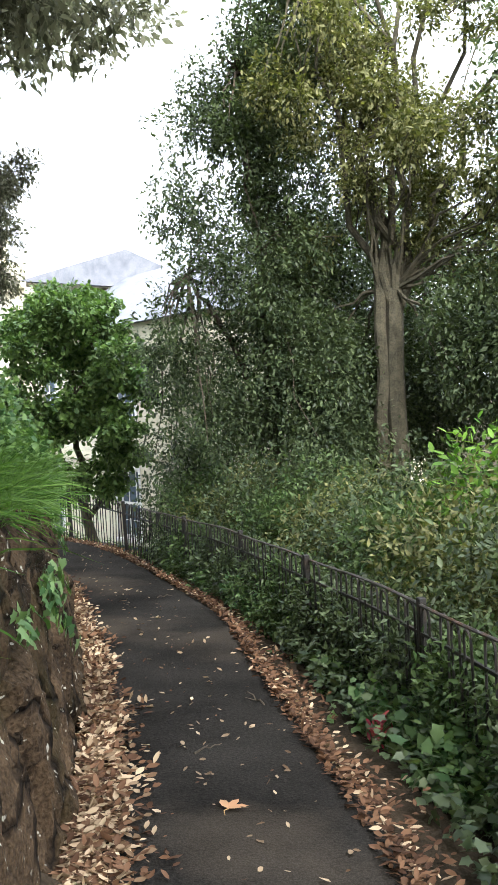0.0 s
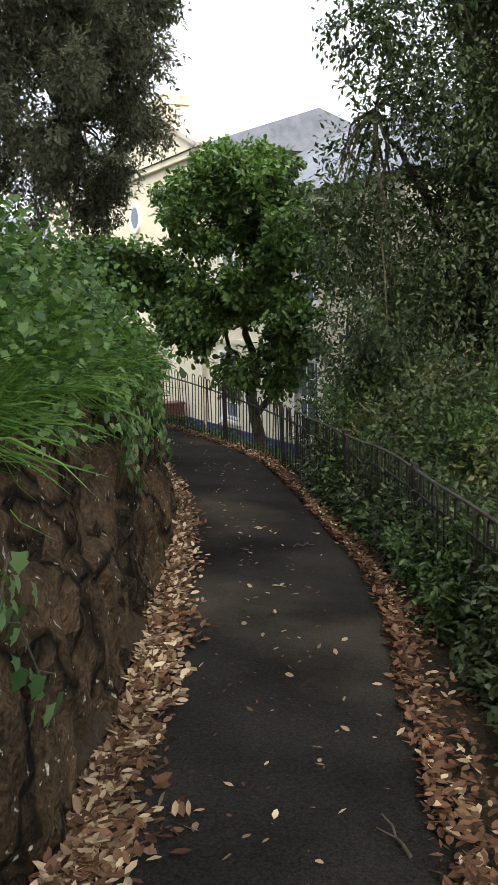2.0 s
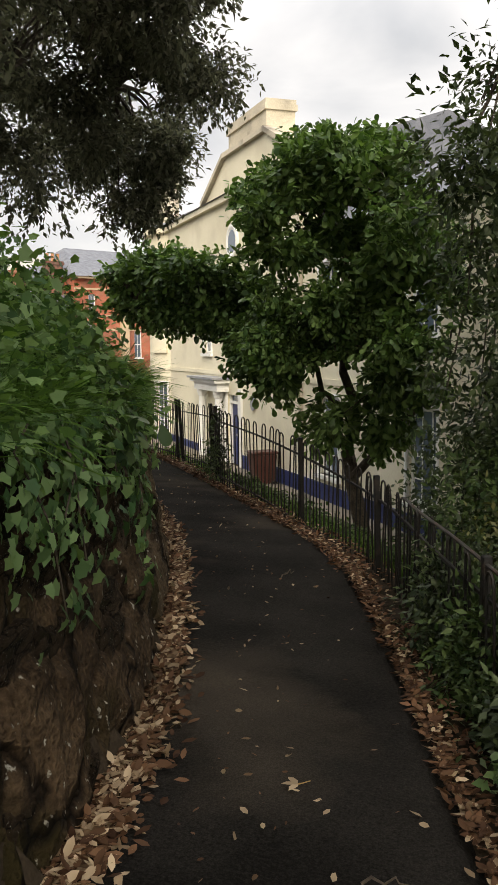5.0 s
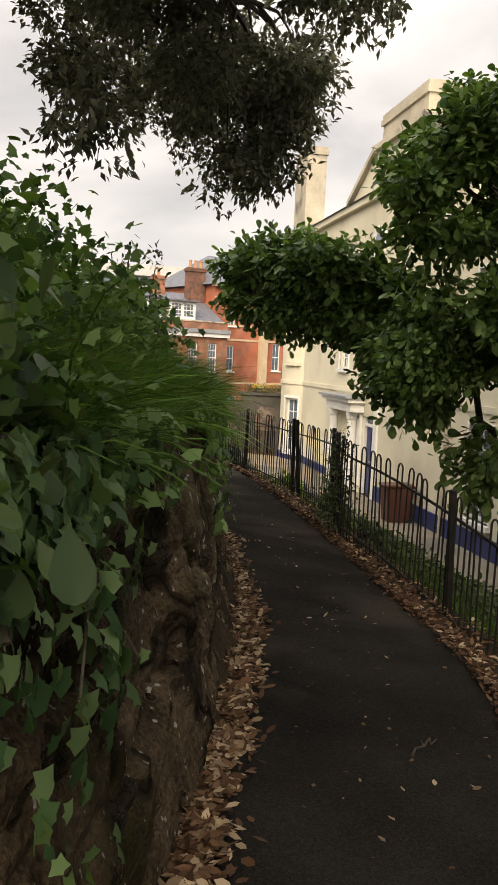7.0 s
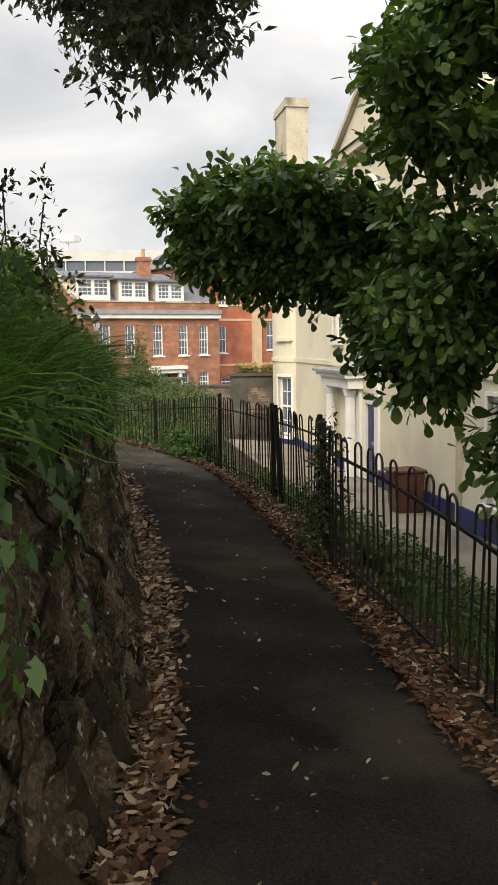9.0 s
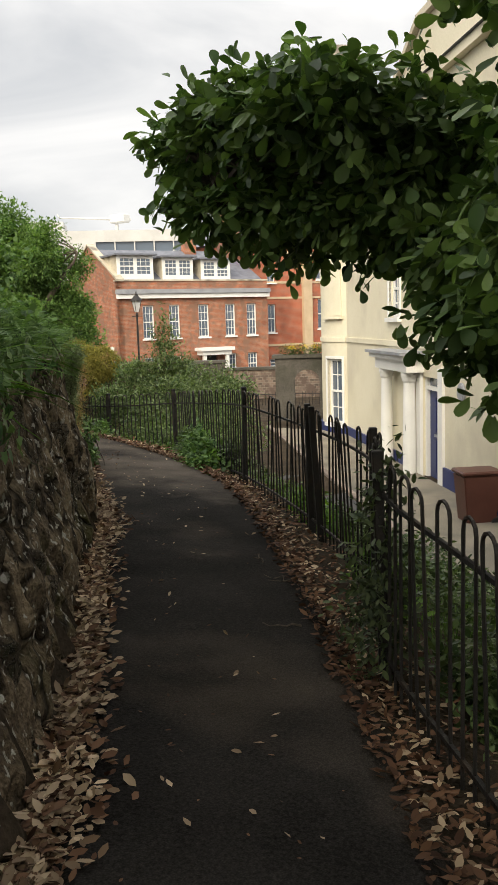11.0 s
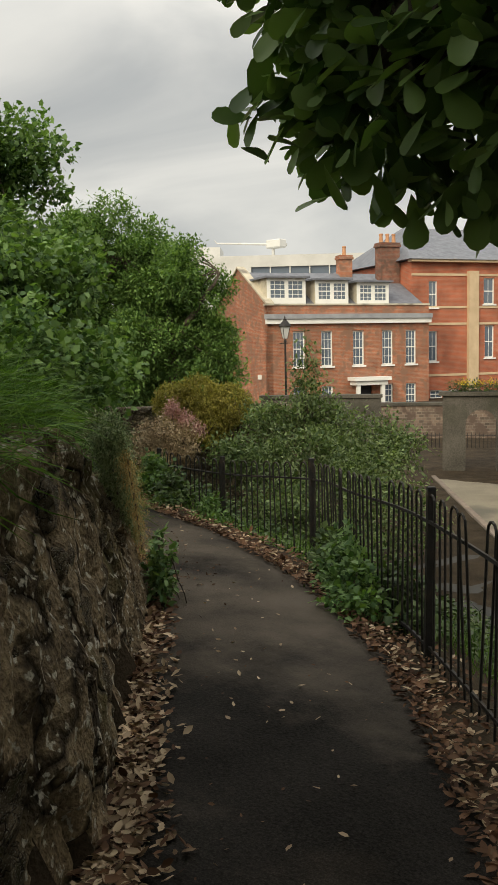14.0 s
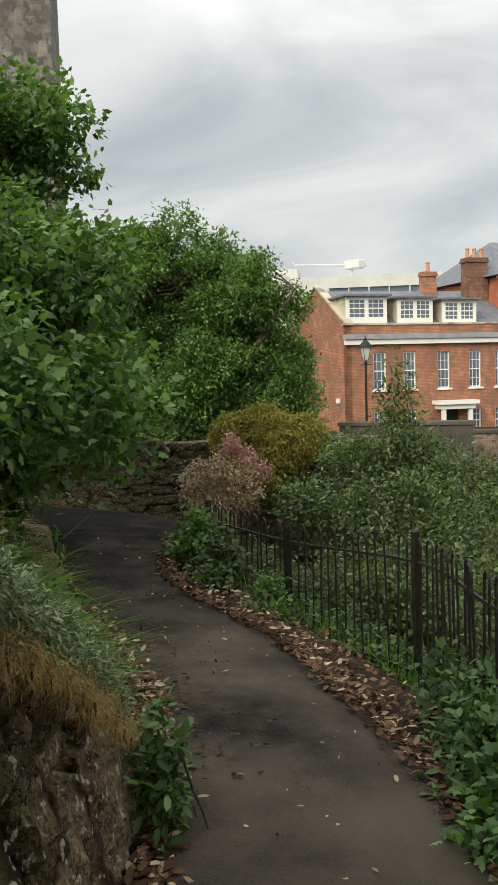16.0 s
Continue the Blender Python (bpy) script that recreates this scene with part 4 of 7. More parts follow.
for k in range(4):
    bm.faces.new((fr[k], bk[k], bk[(k + 1) % 4], fr[(k + 1) % 4]))
part("gable", bm, RENDER_CREAM, house)
bm = bmesh.new()
for (ua, za), (ub, zb) in zip(gv, gv[1:]):
    vv = [bm.verts.new(h_inv @ Vector(house_flat(u, d, z))) for u, d, z in ((ua - 0.05, -0.22, za), (ub, -0.22, zb), (ub, 0.1, zb), (ua - 0.05, 0.1, za), (ua - 0.05, -0.22, za + 0.13), (ub, -0.22, zb + 0.13), (ub, 0.1, zb + 0.13), (ua - 0.05, 0.1, za + 0.13))]
    for f in ((0, 1, 5, 4), (1, 2, 6, 5), (2, 3, 7, 6), (3, 0, 4, 7), (4, 5, 6, 7), (3, 2, 1, 0)):
        bm.faces.new([vv[k] for k in f])
part("gable_coping", bm, CHIMNEY_RENDER, house)


def chimney(parent, fn, inv, u0, u1, d0, d1, z0, z1, mat, cap=0.06, pots=0, name="chimney"):
    ch = part(name, slab(lambda u, d, z: inv @ Vector(fn(u, d, z)), u0, u1, d0, d1, z0, z1), mat, parent)
    part("cap", slab(lambda u, d, z: inv @ Vector(fn(u, d, z)), u0 - cap, u1 + cap, d0 - cap, d1 + cap, z1 - 0.2, z1 - 0.06), mat, ch)
    part("cap", slab(lambda u, d, z: inv @ Vector(fn(u, d, z)), u0 - cap * 0.5, u1 + cap * 0.5, d0 - cap * 0.5, d1 + cap * 0.5, z1 - 0.062, z1 + 0.06), mat, ch)
    for k in range(pots):
        u = u0 + (u1 - u0) * (k + 0.5) / pots
        c = inv @ Vector(fn(u, (d0 + d1) / 2, z1 + 0.05))
        part("chimney_pot", lathe([(0.13, 0), (0.12, 0.1), (0.10, 0.45), (0.125, 0.5), (0.12, 0.56), (0.08, 0.56)], 10, Matrix.Translation(c)), TERRACOTTA, ch)
    return ch


chimney(house, house_flat, h_inv, -2.9, 0.05, 0.0, 0.75, EAVE + 0.6, 7.05, CHIMNEY_RENDER, 0.05)
chimney(house, house_flat, h_inv, -11.9, -10.3, -0.1, 0.55, EAVE + 0.1, 8.0, CHIMNEY_RENDER, 0.04)
# round window in the upper wall
rm = Matrix.Translation(h_inv @ Vector(house_flat(-2.58, -0.02, 4.0))) @ Matrix(((HD.x, HN.x, 0, 0), (HD.y, HN.y, 0, 0), (0, 0, 1, 0), (0, 0, 0, 1)))
ow = part("round_window", lathe([(0.30, -0.05), (0.46, -0.05), (0.46, 0.05), (0.40, 0.06), (0.30, 0.03)], 28, rm @ pose(0, 0, 0, 90)), WHITE, house, "round white framed window")
part("pane", lathe([(0.32, 0.0), (0.32, 0.035)], 24, rm @ pose(0, 0, 0, 90)), GLASS, ow)
# door in its case
dr = part("door", slab(hp(house_flat), -3.15, -2.3, 0.12, 0.17, HB + 0.12, -0.45), BLUE, house, "dark blue panelled door")
for c, d in ((HB + 0.3, HB + 0.95), (HB + 1.1, -0.6)):
    for a, b in ((-3.05, -2.78), (-2.67, -2.4)):
        part("panel", slab(hp(house_flat), a, b, 0.105, 0.125, c, d), BLUE, dr)
part("letter_plate", slab(hp(house_flat), -2.86, -2.58, 0.10, 0.122, HB + 1.0, HB + 1.05), LEAD, dr)
bm = slab(hp(house_flat), -3.25, -3.15, 0.05, 0.18, HB + 0.12, -0.2)
slab(hp(house_flat), -2.3, -2.2, 0.05, 0.18, HB + 0.12, -0.2, None, bm)
slab(hp(house_flat), -3.15, -2.3, 0.05, 0.18, -0.45, -0.38, None, bm)
part("door_frame", bm, WHITE, house)
part("fanlight", slab(hp(house_flat), -3.15, -2.3, 0.12, 0.13, -0.38, -0.2), GLASS, house)
bm = slab(hp(house_flat), -3.5, -3.25, -0.06, 0.0, HB, 0.0)
slab(hp(house_flat), -2.2, -1.95, -0.06, 0.0, HB, 0.0, None, bm)
part("door_surround", bm, WHITE, house)
part("step", slab(hp(house_flat), -3.6, -1.9, -0.45, 0.0, HB - 0.3, HB + 0.1), PAVING, house)
# porch of two columns carrying a flat hood
porch = part("porch", slab(hp(house_flat), -5.5, -3.15, -0.36, 0.0, -0.12, 0.12), WHITE, house, "white classical porch on columns")
part("porch_cornice", slab(hp(house_flat), -5.62, -3.05, -0.46, 0.0, 0.12, 0.22), WHITE, porch)
part("porch_roof", slab(hp(house_flat), -5.7, -3.0, -0.54, 0.0, 0.22, 0.28), LEAD, porch)
for u in (-5.15, -3.5):
    c = h_inv @ Vector(house_flat(u, -0.2, HB))
    part("column", lathe([(0.19, -0.1), (0.19, 0.08), (0.165, 0.1), (0.155, 0.17), (0.135, 0.2), (0.13, 0.9), (0.112, 2.02), (0.135, 2.05), (0.15, 2.12), (0.165, 2.16), (0.165, 2.24)], 20, Matrix.Translation(c)), WHITE, porch)
part("plaque", lathe([(0.17, 0), (0.17, 0.03), (0.14, 0.045)], 20, Matrix.Translation(h_inv @ Vector(house_flat(-1.0, -0.03, -0.35))) @ Matrix(((HD.x, HN.x, 0, 0), (HD.y, HN.y, 0, 0), (0, 0, 1, 0), (0, 0, 0, 1))) @ pose(0, 0, 0, 90)), LEAD, house, "small round grey plaque")
part("downpipe", slab(hp(house_flat), 2.2, 2.28, -0.09, -0.01, HB, EAVE), CHIMNEY_RENDER, house)
# back and far end close the house
part("wall", slab(hp(house_flat), 10.7, 11.0, 0.3, 7.0, HB - 0.4, 3.55), RENDER_CREAM, house)
part("wall", slab(hp(house_flat), -10.0, 10.7, 6.7, 7.0, HB - 0.4, 3.5), RENDER_CREAM, house)
# added dark sheet stands in for the shade of the rooms
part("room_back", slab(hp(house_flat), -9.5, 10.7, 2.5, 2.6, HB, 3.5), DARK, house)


# ---- red brick house across the street ----
BL = Vector((-38.42, 50.43, 0))
BD = Vector((0.443, 0.897, 0)).normalized()
BN = Vector((-BD.y, BD.x, 0))
BB = -3.4


def brick_flat(u, d, z):
    p = BL + BD * u + BN * d
    return Vector((p.x, p.y, z))


def brick_side(u, d, z):
    """The gable end: u runs back from the front corner."""
    p = BL + BD * (1.62 + d) + BN * u
    return Vector((p.x, p.y, z))


brick = thing("brick_house", BL + BD * 6 + Vector((0, 0, BB)), "red brick terrace house with sash windows and three dormers", "house")
b_inv = brick.matrix_basis.inverted()


def bp_(fn):
    return lambda u, d, z: b_inv @ Vector(fn(u, d, z))


cols_u = [(3.1, 3.82), (4.8, 5.5), (6.75, 7.46), (8.6, 9.3), (10.13, 10.82)]
b_holes = [(a, b, 0.1, 2.05) for a, b in cols_u] + [(a, b, -2.35, -1.0) for a, b in (cols_u[0], cols_u[1], cols_u[3], cols_u[4])] + [(7.05, 7.95, BB, -1.05)]
part("wall", cut_wall(bp_(brick_flat), 1.62, 11.65, BB - 1, 3.45, b_holes), BRICK, brick)
for a, b, c, d in b_holes[:-1]:
    sash(brick, brick_flat, a, b, c, d, 3, 4, True)
part("cornice", slab(bp_(brick_flat), 1.5, 11.7, -0.22, 0.0, 2.45, 2.72), WHITE, brick)
part("cornice_top", slab(bp_(brick_flat), 1.45, 11.72, -0.32, 0.0, 2.72, 2.98), LEAD, brick)
part("coping", slab(bp_(brick_flat), 1.5, 11.7, -0.05, 0.32, 3.45, 3.54), CHIMNEY_RENDER, brick)
part("door_hood", slab(bp_(brick_flat), 6.4, 8.7, -0.9, 0.0, -0.75, -0.55), WHITE, brick, "white pedimented door hood")
part("door_hood", slab(bp_(brick_flat), 6.55, 8.55, -0.75, 0.0, -1.0, -0.75), WHITE, brick)
for u in (6.75, 8.3):
    part("door_column", slab(bp_(brick_flat), u - 0.1, u + 0.1, -0.7, -0.5, BB, -1.0), WHITE, brick)
part("door", slab(bp_(brick_flat), 7.05, 7.95, 0.15, 0.2, BB, -1.05), DARK, brick)
# gable end with raking top
bm = bmesh.new()
pts = [(0.0, BB - 1), (9.0, BB - 1), (9.0, 3.4), (4.5, 5.75), (0.0, 3.4)]
fr = [bm.verts.new(b_inv @ Vector(brick_side(u, 0.0, z))) for u, z in pts]
bk = [bm.verts.new(b_inv @ Vector(brick_side(u, 0.3, z))) for u, z in pts]
bm.faces.new(fr[::-1])
bm.faces.new(bk)
for k in range(5):
    bm.faces.new((fr[k], fr[(k + 1) % 5], bk[(k + 1) % 5], bk[k]))
part("gable_wall", bm, BRICK, brick)
bm = bmesh.new()
for (ua, za), (ub, zb) in (((-0.1, 3.45), (4.5, 5.82)), ((4.5, 5.82), (9.1, 3.45))):
    vv = [bm.verts.new(b_inv @ Vector(brick_side(u, d, z))) for u, d, z in ((ua, -0.08, za), (ub, -0.08, zb), (ub, 0.38, zb), (ua, 0.38, za), (ua, -0.08, za + 0.12), (ub, -0.08, zb + 0.12), (ub, 0.38, zb + 0.12), (ua, 0.38, za + 0.12))]
    for f in ((0, 1, 5, 4), (1, 2, 6, 5), (2, 3, 7, 6), (3, 0, 4, 7), (4, 5, 6, 7), (3, 2, 1, 0)):
        bm.faces.new([vv[k] for k in f])
part("gable_coping", bm, CHIMNEY_RENDER, brick)
bm = bmesh.new()
q = [b_inv @ Vector(brick_flat(u, d, z)) for u, d, z in ((1.8, 0.3, 3.4), (11.65, 0.3, 3.4), (11.65, 4.5, 5.6), (1.8, 4.5, 5.6), (11.65, 9.0, 3.3), (1.8, 9.0, 3.3))]
vs = [bm.verts.new(p) for p in q]
for f in ((0, 1, 2, 3), (3, 2, 4, 5), (0, 3, 5), (1, 4, 2), (0, 5, 4, 1)):
    bm.faces.new([vs[k] for k in f])
part("roof", bm, SLATE, brick)
for a, b, c, d in ((1.95, 3.98, 3.82, 4.85), (4.82, 6.6, 3.75, 4.75), (7.4, 9.17, 3.68, 4.65)):
    dm = part("dormer", cut_wall(bp_(lambda u, d2, z: brick_flat(u, d2 + 0.45, z)), a - 0.12, b + 0.12, c - 0.25, d + 0.1, [(a, b, c, d)], 0.08), WHITE, brick, "dormer with paired white sashes")
    part("dormer_roof", slab(bp_(brick_flat), a - 0.3, b + 0.3, 0.2, 3.6, d + 0.1, d + 0.2), SLATE, dm)
    for s0, s1 in ((a - 0.12, a - 0.04), (b + 0.04, b + 0.12)):
        part("dormer_cheek", slab(bp_(brick_flat), s0, s1, 0.53, 3.2, c - 0.25, d + 0.1), CHIMNEY_RENDER, dm)
    mid = (a + b) / 2
    for s0, s1 in ((a, mid - 0.04), (mid + 0.04, b)):
        sash(brick, lambda u, d2, z: brick_flat(u, d2 + 0.36, z), s0, s1, c, d, 3, 4, False)
    part("dormer_mullion", slab(bp_(brick_flat), mid - 0.04, mid + 0.04, 0.45, 0.53, c, d), WHITE, dm)
chimney(brick, brick_flat, b_inv, 8.0, 8.8, 4.0, 4.6, 5.0, 6.6, BRICK, 0.06, 1)
chimney(brick, brick_flat, b_inv, 10.3, 11.6, 3.2, 3.9, 4.6, 7.3, OLD_BRICK, 0.07, 3)
# one near-black sheet in place of unlit rooms
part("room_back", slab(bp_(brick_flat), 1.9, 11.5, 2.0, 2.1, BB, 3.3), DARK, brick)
part("alarm_box", slab(bp_(brick_side), 1.0, 1.3, -0.12, 0.0, -0.55, -0.3), WHITE, brick)
# wing of brighter brick with pale stone bands
red = thing("banded_brick_house", brick_flat(16, 2, BB), "tall bright red brick house with pale stone bands", "house")
r_inv = red.matrix_basis.inverted()


def rp(fn):
    return lambda u, d, z: r_inv @ Vector(fn(u, d, z))


def red_flat(u, d, z):
    return brick_flat(u, d + 2.0, z)


r_holes = [(12.0, 12.45, 0.15, 2.0), (12.9, 13.5, 0.15, 2.0), (12.9, 13.5, 3.4, 5.0), (16.9, 17.6, 0.3, 2.3), (16.8, 17.6, 3.6, 5.2), (13.0, 13.9, -2.1, -1.6), (14.3, 15.1, -2.1, -1.6), (19.5, 20.3, 0.3, 2.3), (19.5, 20.3, 3.6, 5.2)]
part("wall", cut_wall(rp(red_flat), 11.7, 26, BB - 1, 6.2, r_holes), BRICK_BRIGHT, red)
for a, b, c, d in r_holes:
    sash(red, red_flat, a, b, c, d, 1 if b - a < 0.5 else 2, 2, True)
for z in (-0.75, 2.35, 3.35, 5.3):
    part("stone_band", slab(rp(red_flat), 11.7, 26, -0.04, 0.0, z, z + 0.14), STONE_BUFF, red)
part("stone_bay", slab(rp(red_flat), 15.6, 16.3, -0.25, 0.0, BB, 5.6), STONE_BUFF, red)
part("eave", slab(rp(red_flat), 11.5, 26.2, -0.4, 0.1, 6.1, 6.3), STONE_BUFF, red)
bm = bmesh.new()
q = [r_inv @ Vector(red_flat(u, d, z)) for u, d, z in ((11.3, -0.5, 6.25), (26.4, -0.5, 6.25), (26.4, 5, 8.8), (14.0, 5, 8.8), (26.4, 10, 6.25), (11.3, 10, 6.25))]
vs = [bm.verts.new(p) for p in q]
for f in ((0, 1, 2, 3), (3, 2, 4, 5), (0, 3, 5), (1, 4, 2), (0, 5, 4, 1)):
    bm.faces.new([vs[k] for k in f])
part("roof", bm, SLATE, red)
# room shade here too is a dark sheet, not a real wall
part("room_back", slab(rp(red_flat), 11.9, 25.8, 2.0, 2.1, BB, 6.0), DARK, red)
part("wall", slab(rp(red_flat), 11.7, 26, 9.2, 9.5, BB, 6.2), BRICK_BRIGHT, red)
part("wall", slab(rp(red_flat), 11.7, 12.0, 0.3, 9.2, BB, 6.2), BRICK_BRIGHT, red)

# ---- street below: pavement, road, archway, walls, lamp ----
ux = np.linspace(-17, 16, 70)
ud = np.linspace(0.05, 1.75, 9)
PX = np.array([[house_flat(u, -d, 0).x for d in ud] for u in ux])
PY = np.array([[house_flat(u, -d, 0).y for d in ud] for u in ux])
pave = link("pavement", grid_mesh("pavement", PX, PY, low_ground(PX, PY) + 0.10), PAVING)
tagged(pave, "buff worn stone paving before the cream house", "pavement", kind="structure")
sol = pave.modifiers.new("thick", "SOLIDIFY")
sol.thickness, sol.offset = 0.14, -1
rd_ = np.linspace(1.70, 9.0, 8)
RX = np.array([[house_flat(u, -d, 0).x for d in rd_] for u in np.linspace(-42, 2.5, 70)])
RY = np.array([[house_flat(u, -d, 0).y for d in rd_] for u in np.linspace(-42, 2.5, 70)])
road = link("road", grid_mesh("road", RX, RY, low_ground(RX, RY) + 0.06), ROAD)
tagged(road, "grey asphalt street below the path", "road", kind="structure")
# kerb stones along the paving's edge
kb = bmesh.new()
box(kb, -0.44, 0.44, -0.06, 0.06, -0.12, 0.125, bevel=0.012)
KERB_STONE = bpy.data.meshes.new("kerb_stone")
kb.to_mesh(KERB_STONE)
kb.free()
KERB_STONE.materials.append(KERB)
for k in range(36):
    p = house_flat(-16.5 + 0.9 * k, -1.80, 0)
    ob = link("kerb_stone", KERB_STONE, None, pave)
    ob.matrix_basis = Matrix.Translation((p.x, p.y, float(low_ground(np.array(p.x), np.array(p.y))))) @ Matrix.Rotation(math.atan2(HD.y, HD.x), 4, "Z")


def arch_wall():
    """A stone gateway with a round-headed opening."""
    t = thing("stone_archway", (-17.2, 36.7, -2.9), "weathered grey stone archway with plants on top", "archway")
    ax = Vector((0.87, 0.49, 0)).normalized()
    an = Vector((-ax.y, ax.x, 0))
    o = Vector((-17.55, 36.45, 0))
    inv = t.matrix_basis.inverted()

    def w(u, d, z):
        p = o + ax * u + an * d
        return inv @ Vector((p.x, p.y, z))
    for name, u0, u1 in (("pier", -0.08, 0.5), ("pier", 1.28, 2.4)):
        part(name, slab(w, u0, u1, 0, 0.6, -3.2, -0.95), ARCH_STONE, t)
    # head of the arch: one block for each wedge of stone
    seg = 11
    um, ur, ztop = 0.89, 0.39, -0.2
    ang = [math.pi * k / seg for k in range(seg + 1)]
    for a0, a1 in zip(ang, ang[1:]):
        bm = bmesh.new()
        pts = [(um - ur * math.cos(a0), -0.95 + ur * math.sin(a0)), (um - ur * math.cos(a1), -0.95 + ur * math.sin(a1)), (um - (ur + 0.2) * math.cos(a1), -0.95 + (ur + 0.2) * math.sin(a1)), (um - (ur + 0.2) * math.cos(a0), -0.95 + (ur + 0.2) * math.sin(a0))]
        vv = [bm.verts.new(w(u, d, z)) for d in (-0.012, 0.612) for u, z in pts]
        for f in ((0, 1, 2, 3), (7, 6, 5, 4), (0, 4, 5, 1), (1, 5, 6, 2), (2, 6, 7, 3), (3, 7, 4, 0)):
            bm.faces.new([vv[k] for k in f])
        part("voussoir", bm, ARCH_STONE, t)
    bm = bmesh.new()
    outer = [(um - (ur + 0.19) * math.cos(a_), -0.95 + (ur + 0.19) * math.sin(a_)) for a_ in ang]
    rows_ = [[bm.verts.new(w(u, d, z)) for u, z in outer] for d in (0, 0.6)]
    tops = [[bm.verts.new(w(u, d, ztop)) for u, z in outer] for d in (0, 0.6)]
    for k in range(seg):
        bm.faces.new((rows_[0][k], rows_[0][k + 1], tops[0][k + 1], tops[0][k]))
        bm.faces.new((rows_[1][k + 1], rows_[1][k], tops[1][k], tops[1][k + 1]))
    part("spandrel", bm, ARCH_STONE, t)
    part("spandrel", slab(w, -0.08, um - ur - 0.19, 0, 0.6, -0.95, ztop), ARCH_STONE, t)
    part("spandrel", slab(w, um + ur + 0.19, 2.4, 0, 0.6, -0.95, ztop), ARCH_STONE, t)
    part("coping", slab(w, -0.18, 2.5, -0.08, 0.68, -0.2, -0.1), ARCH_STONE, t)
    return t


arch_wall()


def straight_wall(name, a, b, z0, z1, thick, mat, label, cap=None):
    t = thing(name, ((a[0] + b[0]) / 2, (a[1] + b[1]) / 2, z0), label, "wall", kind="structure")
    inv = t.matrix_basis.inverted()
    d = Vector((b[0] - a[0], b[1] - a[1], 0))
    n = Vector((-d.y, d.x, 0)).normalized()
    size = d.length
    d.normalize()

    def w(u, dd, z):
        p = Vector((a[0], a[1], 0)) + d * u + n * dd
        return inv @ Vector((p.x, p.y, z))
    part("masonry", slab(w, 0, size, 0, thick, z0, z1, 1.0), mat, t)
    if cap:
        part("coping", slab(w, -0.05, size + 0.05, -0.06, thick + 0.06, z1, z1 + 0.1, 1.0), cap, t)
    return t


straight_wall("wall_street", (-27.0, 40.1), (-16.2, 47.0), -4.2, -0.98, 0.4, RUBBLE, "old rubble stone and brick wall along the street", ARCH_STONE)
straight_wall("wall_garden", (-25.5, 38.0), (-22.2, 40.2), -4.0, -0.55, 0.5, ARCH_STONE, "grey stone garden wall with overgrown coping", ARCH_STONE)
we = straight_wall("wall_end", (-18.2, 23.2), (-15.0, 27.47), -1.6, 0.2, 0.4, STONE, "low rubble wall behind the shrubs")
wd, wn_ = Vector((0.6, 0.8, 0)), Vector((0.8, -0.6, 0))
erng = np.random.default_rng(17)
for k in range(270):
    u, z = 0.15 + 0.27 * (k % 19) + erng.normal(0, 0.05), -1.35 + 0.117 * (k // 19) + erng.normal(0, 0.015)
    p = Vector((-18.2, 23.2, 0)) + wd * u + wn_ * 0.0
    ob = link("stone", STONES[k % 9], None, we)
    ob.matrix_basis = we.matrix_basis.inverted() @ Matrix.Translation((p.x, p.y, z)) @ Matrix.Rotation(math.atan2(0.8, 0.6), 4, "Z") @ pose(0, 0, 0, erng.normal(0, 6), erng.normal(0, 8), 0) @ Matrix.Diagonal((0.15 + 0.07 * erng.random(), 0.09, 0.07 + 0.02 * erng.random(), 1))

# iron railing on the far side of the street
railing = thing("street_railing", (-20.8, 40.2, -2.8), "low black iron railing along the street", "railing")
ra, rb = Vector((-24.5, 38.6, -2.75)), Vector((-17.6, 42.6, -2.75))
bm = bmesh.new()
tube(bm, [ra + Vector((0, 0, 1.0)) - railing.location, rb + Vector((0, 0, 1.0)) - railing.location], [0.02, 0.02], 4)
tube(bm, [ra + Vector((0, 0, 0.12)) - railing.location, rb + Vector((0, 0, 0.12)) - railing.location], [0.02, 0.02], 4)
part("rail", bm, IRON, railing)
bm = bmesh.new()
tube(bm, [(0, 0, -0.1), (0, 0, 1.08)], [0.011, 0.009], 4)
bar = bpy.data.meshes.new("bar")
bm.to_mesh(bar)
bm.free()
bar.materials.append(IRON)
for k in range(64):
    link("bar", bar, None, railing).location = ra.lerp(rb, (k + 0.5) / 64) - railing.location


